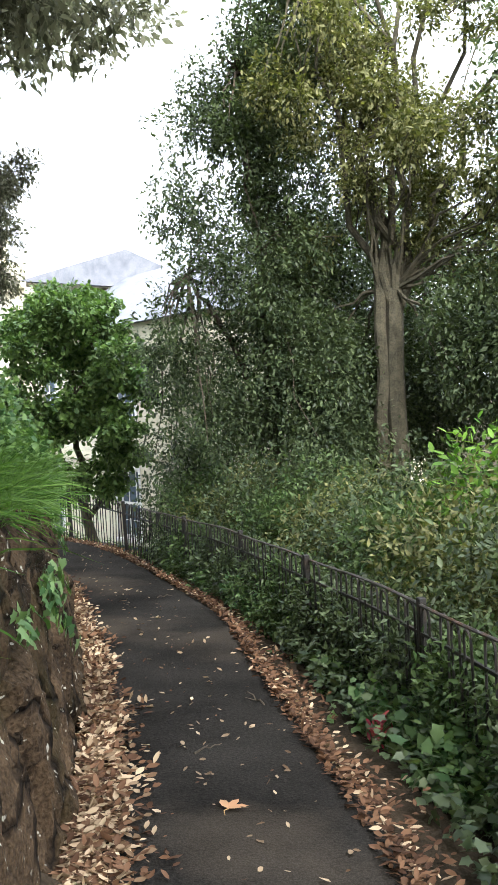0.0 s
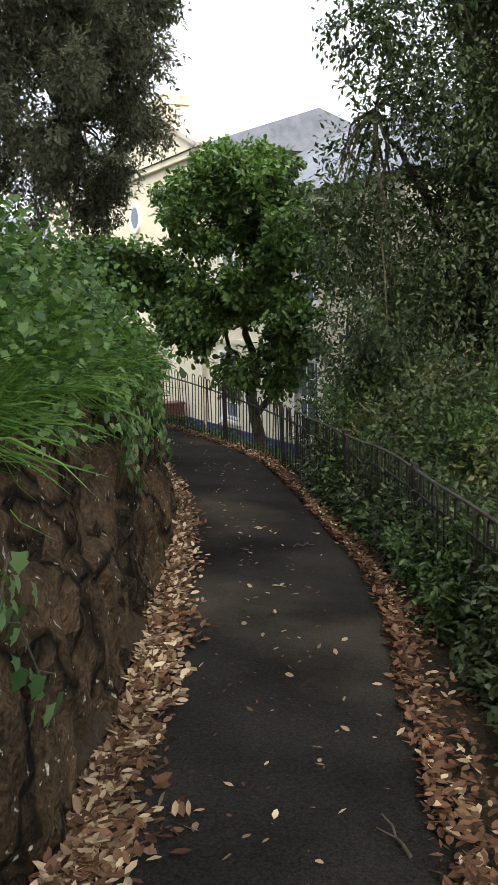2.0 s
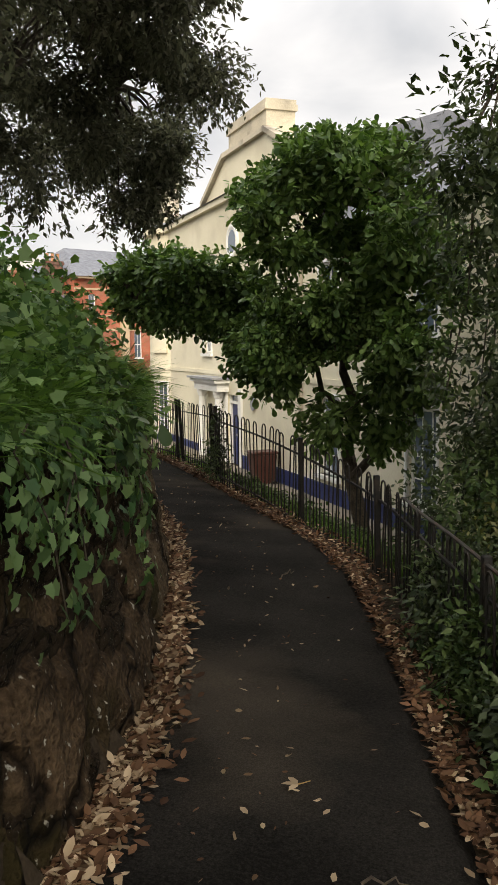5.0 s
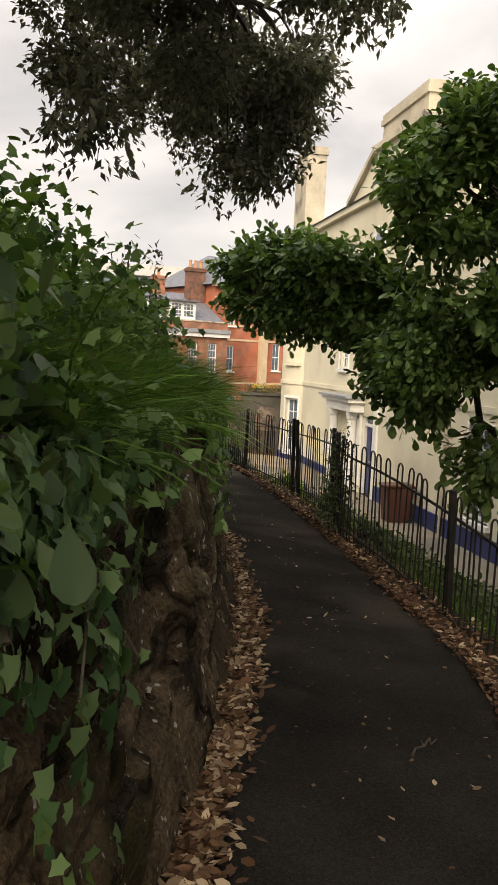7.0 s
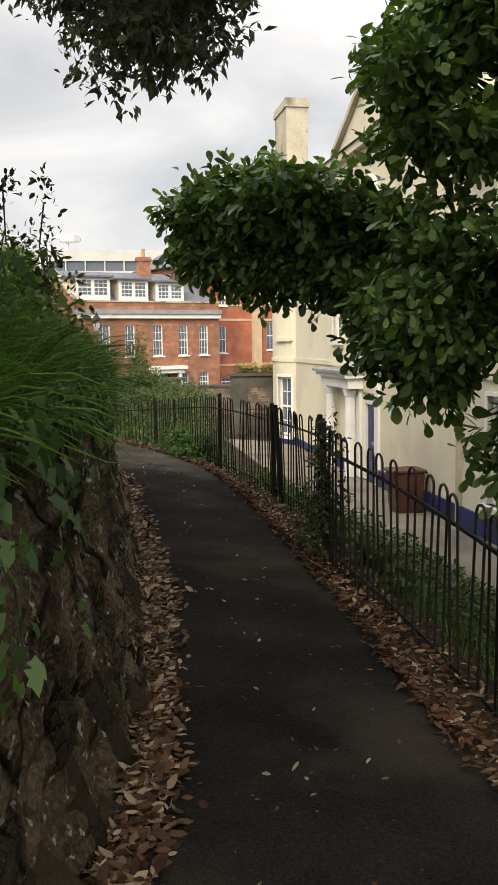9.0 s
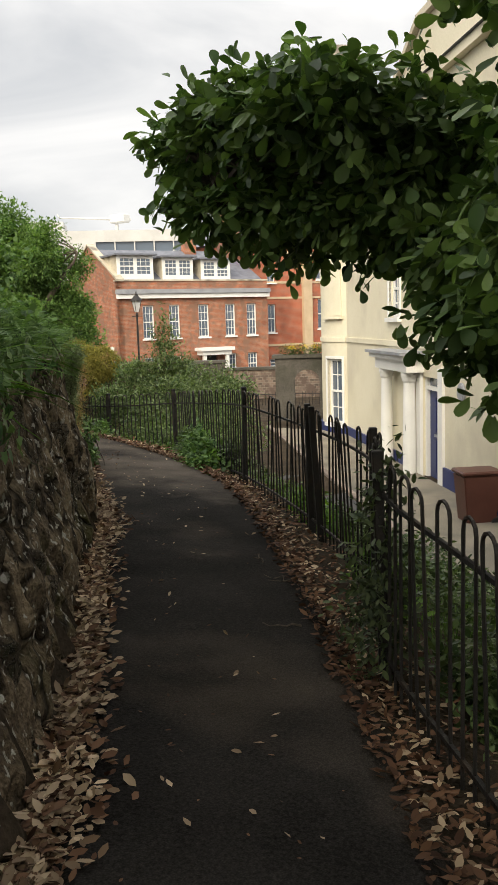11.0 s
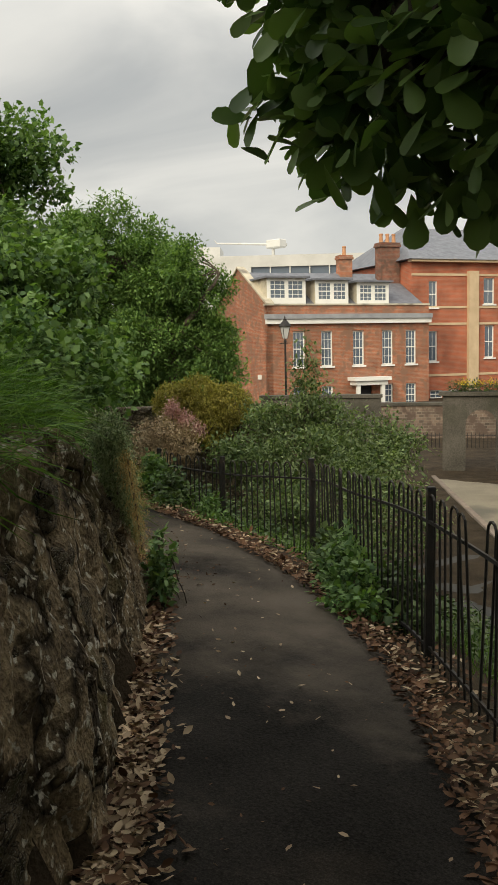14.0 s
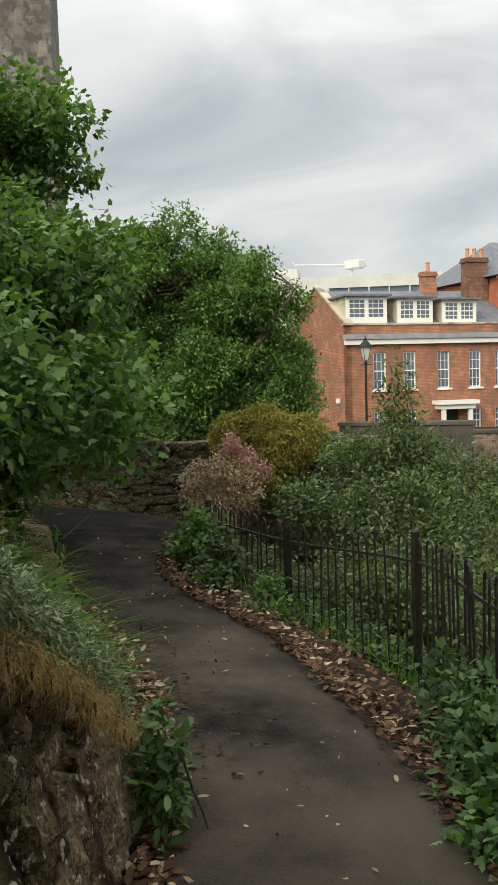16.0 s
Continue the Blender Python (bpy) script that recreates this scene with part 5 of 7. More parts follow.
def street_lamp(at, height):
    t = thing("street_lamp", at, "black Victorian street lamp with a glazed lantern", "street lamp")
    part("pole", lathe([(0.11, 0), (0.11, 0.5), (0.075, 0.6), (0.065, 1.2), (0.085, 1.25), (0.05, 1.35), (0.042, height - 1.05), (0.07, height - 1.0), (0.035, height - 0.9)], 10), IRON, t)
    ln = part("lantern", lathe([(0.09, height - 0.88), (0.11, height - 0.86), (0.215, height - 0.38), (0.24, height - 0.36)], 4, pose(0, 0, 0, 0, 0, 20)), LAMP_GLASS, t)
    part("lantern_roof", lathe([(0.27, height - 0.37), (0.25, height - 0.33), (0.10, height - 0.16), (0.07, height - 0.12), (0.075, height - 0.08), (0.02, height - 0.04), (0.03, height - 0.01), (0.008, height + 0.06)], 8), IRON, t)
    bm = bmesh.new()
    for k in range(4):
        a = math.pi / 2 * k + radians(20)
        tube(bm, [(0.10 * math.cos(a), 0.10 * math.sin(a), height - 0.88), (0.235 * math.cos(a), 0.235 * math.sin(a), height - 0.36)], [0.012, 0.012], 4)
    part("lantern_frame", bm, IRON, t)
    part("ladder_bar", one_box(-0.3, 0.3, -0.012, 0.012, height - 1.08, height - 1.05), IRON, t)
    return t


street_lamp((-29.62, 44.03, -3.2), 5.6)

# wheeled bin by the cream house
bw = house_flat(0.75, -0.42, HB + 0.1)
bin_ = thing("wheelie_bin", m=Matrix.Translation(bw) @ Matrix.Rotation(math.atan2(HD.y, HD.x), 4, "Z") @ Matrix.Scale(0.86, 4), label="dark brown plastic wheeled bin beside the house", category="bin")
bm = bmesh.new()
vs = [bm.verts.new(p) for p in ((-0.25, -0.28, 0.06), (0.25, -0.28, 0.06), (0.25, 0.24, 0.06), (-0.25, 0.24, 0.06), (-0.29, -0.36, 0.95), (0.29, -0.36, 0.95), (0.29, 0.33, 0.95), (-0.29, 0.33, 0.95))]
for f in ((3, 2, 1, 0), (4, 5, 6, 7), (0, 1, 5, 4), (1, 2, 6, 5), (2, 3, 7, 6), (3, 0, 4, 7)):
    bm.faces.new([vs[k] for k in f])
bmesh.ops.bevel(bm, geom=bm.edges[:], offset=0.02, segments=2, affect="EDGES")
part("body", bm, BIN_PLASTIC, bin_)
part("lid", one_box(-0.31, 0.31, -0.39, 0.36, 0.955, 1.03, bevel=0.025), BIN_PLASTIC, bin_)
part("handle", one_box(-0.24, 0.24, 0.36, 0.41, 0.93, 0.97, bevel=0.012), BIN_PLASTIC, bin_)
for x in (-0.27, 0.27):
    part("wheel", lathe([(0.1, -0.025), (0.1, 0.025)], 14, pose(x, 0.24, 0.1, 0, 90, 0)), IRON, bin_)

# large pale shop building far off, with a crane behind
store = thing("department_store", (-104, 130, -6), "large pale concrete shop building far off", "building")
so, sd = Vector((-127, 109.5, 0)), Vector((0.76, 0.65, 0)).normalized()
sn = Vector((-sd.y, sd.x, 0))


def store_flat(u, d, z):
    p = so + sd * u + sn * d - store.location
    return (p.x, p.y, z + 6)


st_holes = [(25 + 3.3 * k, 28.1 + 3.3 * k, 13.2, 14.9) for k in range(5)]
part("wall", cut_wall(store_flat, 5, 75, -6, 16.8, st_holes, 0.6), CONCRETE, store)
part("window_band", slab(store_flat, 24.8, 41.6, 0.5, 0.7, 13.0, 15.1), GLASS, store)
part("roof", slab(store_flat, 5, 75, 0.6, 30, 16.2, 16.6), CONCRETE, store)
part("plant_room", slab(store_flat, 13, 19.5, 4, 12, 16.6, 18.8), CONCRETE, store)
sg = part("sign", slab(store_flat, 44.5, 56, -0.25, -0.05, 12.5, 14.7), SIGN_DARK, store, "dark sign panel with pale letter bars")
for k, (a, b) in enumerate(((44.9, 45.3), (45.7, 46.6), (47.0, 47.9), (48.3, 49.1), (50.1, 50.6), (51.0, 51.9), (52.2, 53.6), (53.9, 54.1), (54.5, 55.4))):
    part("letter_bar", slab(store_flat, a, b, -0.32, -0.24, 13.0, 13.9 if k not in (0, 4) else 14.3), WHITE, sg)
crane = thing("roof_crane", (-119.5, 144.3, 15), "pale roof-top maintenance crane against the sky", "crane")
bm = bmesh.new()
tube(bm, [(0, 0, -4), (0, 0, 6.2)], [0.35, 0.3], 6)
part("mast", bm, CONCRETE, crane)
bm = bmesh.new()
tube(bm, [(-9.2, -6.6, 7.2), (-8.8, -6.4, 6.6), (2.2, 1.5, 5.9)], [0.12, 0.16, 0.3], 5)
part("jib", bm, CONCRETE, crane)
part("cab", one_box(-1.2, 2.4, -0.9, 1.2, 5.3, 6.9, bevel=0.2), CONCRETE, crane)

# church-like stone tower beyond the trees at the left
tower = thing("stone_tower", (-45.4, 35.5, -2), "tall grey weathered stone tower behind trees", "tower")
part("wall", cut_wall(lambda u, d, z: Vector((0.55 * u - 0.83 * d, 0.83 * u + 0.55 * d, z)), -4.0, 4.0, 0, 26, [(-0.5, 0.5, 17, 20)], 6.0), TOWER_STONE, tower)
part("louvre", slab(lambda u, d, z: Vector((0.55 * u - 0.83 * d, 0.83 * u + 0.55 * d, z)), -0.5, 0.5, 0.4, 0.5, 17, 20), DARK, tower)


# ---- trees ----
def tree(name, base, limbs, crowns, label, bark=BARK, trunk=None, category="tree"):
    """limbs: (points from, to, r0, r1, sag). crowns: (lobes, clumps, per, size, material, shape, spread, droop, shell)."""
    t = thing(name, base, label, category)
    inv = t.matrix_basis.inverted()
    for k, (a, b, r0, r1, sag) in enumerate(limbs):
        bm = bmesh.new()
        pts = limb_points(a, b, 8, sag, 0.02 if k == 0 or r0 > 0.1 and len(limbs) > 6 and bark is BARK_GREEN else 0.09, 31 * k + len(name))
        tube(bm, [inv @ Vector(p) for p in pts], np.linspace(r0, r1, 9), 8)
        part("trunk" if k == 0 else "limb", bm, bark, t)
    for k, (lobes, clumps, per, size, mat, shape, spread, droop, shell, *puff) in enumerate(crowns):
        lobes = list(lobes)
        if puff:
            lobes = puffs(lobes, *puff[0])
        C, D, U, S = cloud(lobes, clumps, per, size, np.random.default_rng(100 + k + len(label)), spread, droop, shell)
        me = leaves_mesh("crown", C, D, U, S, shape)
        me.transform(inv)
        link("crown", me, mat, t)
        if lobes is shade_lobes or (k == 1 and name.startswith("holm")):
            continue
        # twigs that carry the sprigs
        rng = np.random.default_rng(7 + k)
        bm = bmesh.new()
        for l in lobes[::3] if puff else lobes:
            for q in range(2):
                e = np.array(l[:3]) + unit(rng.normal(size=3)) * np.array(l[3:]) * 0.75
                src = min((b for (a, b, *_r) in limbs), key=lambda b: np.linalg.norm(np.array(b) - e))
                tube(bm, [inv @ Vector(p) for p in limb_points(src, tuple(e), 5, 0.15, 0.12, int(rng.integers(1e6)))], np.linspace(0.028, 0.006, 6), 4)
        tagged(part("twig", bm, bark, t), kind="stuff")
    return t


# dark holm oak that hangs over the path from the bank
oak_low = [(-5.3, 15.1, 3.25, 0.7, 0.65, 0.9), (-5.35, 13.7, 3.1, 0.7, 0.65, 0.85), (-4.5, 14.3, 4.0, 0.75, 0.8, 0.75), (-3.9, 13.2, 4.5, 0.7, 0.8, 0.8), (-6.3, 14.6, 3.7, 0.9, 0.9, 0.9), (-4.6, 15.3, 3.7, 0.4, 0.4, 0.7),
           (-6.0, 15.9, 3.55, 0.4, 0.4, 0.35), (-5.05, 16.05, 2.8, 0.3, 0.3, 0.34), (-5.4, 16.1, 2.92, 0.3, 0.3, 0.3), (-5.0, 12.9, 2.65, 0.34, 0.34, 0.55), (-4.45, 13.0, 2.7, 0.3, 0.3, 0.5), (-4.75, 14.6, 2.65, 0.28, 0.28, 0.45), (-5.0, 15.7, 3.7, 0.5, 0.5, 0.5), (-3.7, 10.4, 3.3, 0.7, 0.7, 0.75)]
oak_mid = [(-6.9, 12.6, 3.9, 1.3, 1.3, 1.0), (-5.6, 12.0, 4.6, 1.3, 1.3, 1.1), (-4.6, 11.8, 5.3, 1.2, 1.3, 1.1), (-7.4, 15.5, 4.5, 1.5, 1.5, 1.2), (-6, 14, 6.0, 2.2, 2.2, 1.6), (-8.2, 13, 6.2, 2.4, 2.4, 2.0), (-4.8, 12.6, 7.0, 1.6, 1.8, 1.5), (-6.4, 10.8, 6.3, 1.9, 1.9, 1.6),
           (-4.4, 14.6, 5.3, 0.85, 0.9, 0.9), (-5.0, 10.2, 5.0, 1.1, 1.1, 1.0), (-7.6, 10.5, 4.5, 1.6, 1.5, 1.3), (-6.0, 9.6, 4.2, 1.0, 1.0, 0.9), (-3.6, 11.0, 4.2, 0.75, 0.75, 0.75), (-3.5, 13.4, 5.3, 0.6, 0.6, 0.5)]
oak_lobes = oak_low + oak_mid
# unseen leaf masses above and behind the view, added to shade path and wall
shade_lobes = [(-1.6, 10.5, 8.2, 2.6, 2.6, 0.9), (-1.8, 6.5, 7.8, 3.0, 2.8, 0.9), (-0.6, 2.0, 7.4, 3.2, 2.8, 0.9), (-3.4, 14.2, 8.2, 2.6, 2.6, 0.9), (0.4, -2.0, 6.3, 3.2, 2.6, 0.9), (-4.2, 3.0, 6.2, 2.2, 3.4, 1.0), (2.6, 4.0, 6.8, 2.2, 3.4, 1.0), (0.8, -5.5, 5.0, 3.4, 2.0, 1.5), (-4.5, -3.0, 5.0, 2.5, 4.0, 2.2), (1.0, -9.5, 4.0, 5.0, 1.5, 3.0), (-3.6, 6.6, 6.6, 2.3, 2.6, 0.9), (-3.0, 0.5, 6.2, 2.2, 2.6, 0.9)]
tree("holm_oak_tree", (-9.2, 13.2, land_at(-9.2, 13.2) - 0.1),
     [((-9.2, 13.2, 1.2), (-8.6, 13.2, 4.5), 0.34, 0.22, 0), ((-8.6, 13.2, 4.5), (-6.2, 13.6, 6.2), 0.2, 0.07, 0.3), ((-8.6, 13.2, 4.5), (-5.3, 12.2, 5.2), 0.16, 0.05, 0.5), ((-8.6, 13.2, 4.5), (-7.3, 11, 6), 0.15, 0.06, 0.3),
      ((-6.2, 13.6, 6.2), (-5.2, 14.8, 3.9), 0.06, 0.02, 0.3), ((-5.3, 12.2, 5.2), (-3.9, 13.0, 4.8), 0.05, 0.02, 0.2), ((-8.6, 13.2, 4.5), (-6.6, 14.8, 4.2), 0.1, 0.03, 0.3)],
     [(oak_lobes, 26000, 12, 0.068, OAK_LEAF, LEAF, 0.085, 0.25, 0.1, (330, 0.24, 0.46, 5, 1.0)), (shade_lobes, 8500, 12, 0.19, OAK_LEAF, LEAF, 0.24, 0.2, 0.05)], "dark evergreen oak overhanging the path from the bank")

# magnolia-like tree with large leaves beyond the fence
def balls(rows_):
    return [(x, y, z, r, r, r * 0.85) for x, y, z, r in rows_]


mag_lobes = balls([(-4.2, 17.3, 2.1, 0.55), (-4.1, 17.3, 1.1, 0.5), (-4.2, 17.4, 3.0, 0.55), (-3.4, 17.3, 1.6, 0.6), (-2.7, 17.1, 2.5, 0.6), (-2.6, 17.1, 1.0, 0.6), (-3.4, 17.4, 3.3, 0.6), (-2.5, 17.3, 1.8, 0.6), (-4.5, 17.7, 1.2, 0.5),
                   (-2.9, 18.3, 3.4, 0.6), (-3.9, 17.8, 3.4, 0.6), (-2.6, 18.5, 2.6, 0.6), (-4.7, 18.2, 3.2, 0.55), (-4.1, 19.0, 3.8, 0.55), (-3.3, 18.4, 3.8, 0.4), (-3.7, 18.6, 2.4, 0.8), (-3.3, 18.8, 1.4, 0.7)])
branch_lobes = balls([(-7.4, 18.8, 2.2, 0.24), (-5.8, 18.0, 2.2, 0.36), (-6.8, 18.3, 2.3, 0.3), (-7.1, 18.5, 2.05, 0.26), (-6.3, 18.2, 2.2, 0.3), (-6.9, 19.4, 2.05, 0.5), (-6.2, 19.2, 2.0, 0.55), (-5.4, 18.7, 1.9, 0.5), (-5.7, 18.9, 1.6, 0.45), (-6.6, 19.1, 1.7, 0.4)]) + [(-7.2, 18.7, 2.3, 0.42, 0.42, 0.32), (-6.65, 18.6, 2.4, 0.45, 0.45, 0.32), (-6.1, 18.5, 2.35, 0.45, 0.45, 0.32), (-5.5, 18.4, 2.15, 0.45, 0.45, 0.34), (-7.15, 18.65, 1.85, 0.32, 0.32, 0.26), (-6.6, 18.5, 1.75, 0.38, 0.38, 0.28), (-6.0, 18.4, 1.7, 0.38, 0.38, 0.28), (-5.5, 18.3, 1.7, 0.35, 0.35, 0.28), (-6.5, 19.0, 2.05, 0.45, 0.45, 0.36), (-5.0, 18.4, 1.9, 0.4, 0.4, 0.34), (-4.95, 18.05, 0.95, 0.3, 0.3, 0.28), (-5.0, 18.3, 1.3, 0.34, 0.34, 0.3)]
low_lobes = [(-3.6, 17.4, 0.2, 0.4, 0.4, 0.4), (-4.6, 18.1, 0.75, 0.4, 0.4, 0.35), (-3.0, 17.8, 0.2, 0.5, 0.5, 0.5)]
tree("magnolia_tree", (-3.3, 18.35, land_at(-3.3, 18.35) - 0.15),
     [((-3.25, 18.3, -1.9), (-3.65, 18.65, -0.35), 0.13, 0.10, 0), ((-3.65, 18.65, -0.35), (-3.75, 18.9, 2.6), 0.085, 0.03, 0), ((-3.65, 18.65, -0.35), (-4.3, 18.4, 1.3), 0.06, 0.025, 0.1), ((-3.5, 18.5, -0.7), (-2.3, 18.3, 0.5), 0.07, 0.03, 0.1),
      ((-3.74, 18.8, 1.2), (-7.0, 18.45, 1.85), 0.05, 0.018, 0.0), ((-3.75, 18.85, 1.8), (-2.8, 18.3, 2.6), 0.04, 0.015, 0.1)],
     [(mag_lobes, 4000, 10, 0.105, BIG_LEAF, BROAD, 0.11, 0.25, 0.2, (150, 0.22, 0.4, 3, 0.6)), (branch_lobes, 1800, 10, 0.108, BIG_LEAF, BROAD, 0.11, 0.25, 0.1), (low_lobes, 230, 9, 0.125, BIG_LEAF, BROAD, 0.14, 0.4, 0.3)],
     "leafy tree with large glossy green leaves behind the fence")

# dark evergreens at the right of the path's first stretch
tree("bay_tree", (0.4, 13.3, -1.6), [((0.4, 13.3, -1.7), (0.3, 13.3, 3.5), 0.14, 0.08, 0), ((0.35, 13.3, 1.0), (-0.8, 13.2, 3.5), 0.06, 0.02, 0.2), ((0.3, 13.3, 3.5), (0.1, 13.4, 6.5), 0.08, 0.02, 0)],
     [([(0.0, 13.2, 4.4, 0.95, 1.1, 1.5), (0.2, 13.3, 5.9, 1.2, 1.2, 1.5), (-0.3, 12.8, 2.3, 1.2, 1.1, 1.2), (0.5, 12.8, 1.2, 1.3, 1.1, 1.1), (-0.6, 13.6, 0.7, 1.0, 1.0, 0.9), (0.9, 13.2, 3.4, 1.3, 1.3, 1.6), (1.2, 13.5, 7.0, 1.1, 1.2, 1.2)], 9500, 12, 0.075, EVERGREEN_LEAF, LEAF, 0.14, 0.2, 0.1, (110, 0.4, 0.75, 6, 0.9))],
     "dark dense evergreen tree behind the fence")
tree("olive_evergreen_tree", (2.0, 12.2, -1.6), [((2.0, 12.2, -1.7), (2.1, 12.3, 3.0), 0.17, 0.12, 0)] + [((2.1, 12.3, 2.6), (2.1 + dx, 12.3 + dy, 7.6 + dz), 0.07, 0.015, 0) for dx, dy, dz in ((-0.9, 0.2, 0), (-0.4, -0.4, 0.6), (0.1, 0.3, 1.0), (0.6, -0.2, 0.6), (1.2, 0.2, 0), (1.7, -0.3, -0.8), (0.2, -0.6, 0.4))] + [((1.76, 12.2, -1.7), (1.9, 12.3, 3.0), 0.125, 0.085, 0), ((1.9, 12.3, 2.8), (1.0, 12.2, 7.2), 0.06, 0.015, 0), ((1.9, 12.3, 2.8), (1.6, 12.4, 8.4), 0.06, 0.015, 0)],
     [([(1.3, 12.1, 6.2, 1.1, 1.1, 1.5), (2.6, 12.2, 6.4, 1.3, 1.2, 1.6), (2.2, 12.0, 4.6, 1.2, 1.1, 0.8), (3.4, 11.8, 4.2, 1.2, 1.2, 1.4), (1.2, 12.6, 4.4, 0.9, 0.9, 0.9), (2.0, 12.3, 8.0, 1.5, 1.2, 1.0), (3.6, 11.8, 6.6, 0.8, 0.8, 1.2)], 4900, 11, 0.078, OLIVE_LEAF, LEAF, 0.14, 0.15, 0.1, (70, 0.28, 0.5, 7, 0.9)),
      ([(3.4, 11.6, 2.2, 1.2, 1.1, 1.3), (1.0, 12.6, 1.8, 0.9, 0.9, 1.0), (2.6, 13.6, 1.6, 1.4, 1.2, 1.4)], 3800, 12, 0.08, EVERGREEN_LEAF, LEAF, 0.16, 0.15, 0.1)],
     "tall many-stemmed evergreen with olive leaves behind the fence", BARK_GREEN)
tree("holly_tree", (4.6, 10.5, -1.8), [((4.6, 10.5, -1.9), (4.5, 10.5, 4.5), 0.14, 0.05, 0)], [([(4.4, 10.6, 2.0, 1.6, 1.6, 1.8), (4.6, 10.8, 5.0, 1.6, 1.6, 2.0), (5.5, 9.0, 2.5, 1.6, 1.6, 2.4), (2.4, 15.5, 3.0, 1.6, 1.3, 3.0)], 5000, 11, 0.1, EVERGREEN_LEAF, LEAF, 0.18, 0.15, 0.1)], "dark holly-like evergreen in the shade")
tree("laurel_tree", (3.6, 17.5, -2.2), [((3.6, 17.5, -2.3), (3.6, 17.5, 4.5), 0.15, 0.05, 0)], [([(1.0, 17.2, 2.6, 1.1, 1.0, 2.4), (3.2, 17.6, 2.6, 1.9, 1.3, 3.4), (6.0, 15.5, 2.6, 2.0, 1.6, 3.6), (7.5, 12.0, 2.4, 1.8, 2.0, 3.6), (1.4, 16.0, 0.0, 1.4, 1.0, 1.3)], 5000, 11, 0.13, SHRUB_LEAF, LEAF, 0.22, 0.15, 0.1)], "broad dark laurel filling the slope behind the fence")

# hedge of shrubs just behind the first stretch of fence
k = 0
for s in np.arange(4.5, 19.0, 0.95):
    p, a = fence_at(s)
    rng = np.random.default_rng(900 + k)
    ox, oy = math.cos(a - math.pi / 2), math.sin(a - math.pi / 2)
    top = 0.95 + 0.35 * rng.random()
    c = p + Vector((ox, oy, 0)) * (0.75 + 0.25 * rng.random())
    lobes = [(c.x, c.y, p.z + top * 0.55, 0.55, 0.6, top * 0.65), (c.x + ox * 0.7, c.y + oy * 0.7, p.z + top * 0.7, 0.7, 0.65, top * 0.75), (c.x + ox * 1.5, c.y + oy * 1.5, p.z + 0.5, 0.8, 0.7, top * 0.8)]
    shrub("evergreen_shrub", lobes, 1300, 9, 0.06, OLIVE_LEAF if k % 3 == 1 else SHRUB_LEAF if k % 3 == 2 else EVERGREEN_LEAF, LEAF, 900 + k, "dense evergreen shrub growing behind the iron fence", "shrub", 0.13, 0.1, 0.4, group="shrubs behind the fence")
    k += 1
for k, s in enumerate(np.arange(6.2, 16.6, 0.8)):
    p, a = fence_at(s)
    ox, oy = math.cos(a - math.pi / 2), math.sin(a - math.pi / 2)
    lobes = [(p.x + ox * 0.18, p.y + oy * 0.18, p.z + 0.42, 0.36, 0.42, 0.46), (p.x + ox * 0.05, p.y + oy * 0.05 + 0.3, p.z + 0.55, 0.16, 0.25, 0.22)]
    shrub("evergreen_shrub", lobes, 620, 9, 0.05, EVERGREEN_LEAF if k % 4 else SHRUB_LEAF, LEAF, 960 + k, "dark evergreen shoots pressing through the iron fence", "shrub", 0.1, 0.1, 0.3, group="shrubs in the fence")
shrub("bright_shrub", [(2.2, 6.6, 0.8, 0.7, 0.7, 0.55), (2.5, 7.2, 0.6, 0.8, 0.8, 0.7), (1.9, 7.4, 0.5, 0.6, 0.7, 0.5)], 420, 8, 0.085, BRIGHT_LEAF, OVAL, 77, "yellow-green leafy shrub behind the iron fence", "shrub")


# ---- creepers, grass and plants on the bank and wall ----
def along_left(x=None, y=None):
    return int(np.argmin(np.hypot(LEFT[:, 0] - x, LEFT[:, 1] - y)))


def ivy_patch(y0, y1, f0, f1, count, size, seed, label, mat=IVY_LEAF):
    """Ivy leaves lying on the wall's face between two stretches."""
    rng = np.random.default_rng(seed)
    i0, i1 = [int(np.argmin(np.abs(LEFT[:, 1] - y))) for y in (y0, y1)]
    C, D, U = [], [], []
    strands = max(4, count // 22)
    for s in range(strands):
        i = i0 + (i1 - i0) * rng.random()
        drop = f1 - (f1 - f0) * rng.random() ** 1.6
        for q in range(count // strands):
            f = f1 + 0.08 - (f1 + 0.08 - drop) * rng.random()
            p, out = wall_point(i + rng.normal(0, 0.9), f, 0.05 + 0.06 * rng.random())
            C.append(p)
            D.append((rng.normal(0, 0.5), rng.normal(0, 0.5), -1))
            U.append((out.x + rng.normal(0, 0.35), out.y + rng.normal(0, 0.35), 0.5))
    C, D, U = np.array(C, float), unit(np.array(D, float)), unit(np.array(U, float))
    S = size * (0.6 + 0.7 * rng.random(len(C)))
    t = thing("ivy", C.mean(0), label, "ivy")
    inv = t.matrix_basis.inverted()
    per = count // strands
    me = leaves_mesh("foliage", C, D, U, S, LOBED)
    me.transform(inv)
    tagged(link("foliage", me, mat, t), kind="stuff")
    for g in range(0, len(C) - per, per * 4):
        run = sorted(C[g:g + per].tolist(), key=lambda c: -c[2])
        bm = bmesh.new()
        tube(bm, [inv @ Vector(c) for c in run[::5]], np.linspace(0.005, 0.003, len(run[::5])), 5)
        part("stem", bm, BARK, t)
    return t



ivy_patch(6.2, 10.8, 0.5, 1.0, 1300, 0.055, 1, "green ivy hanging over the top of the rock wall")
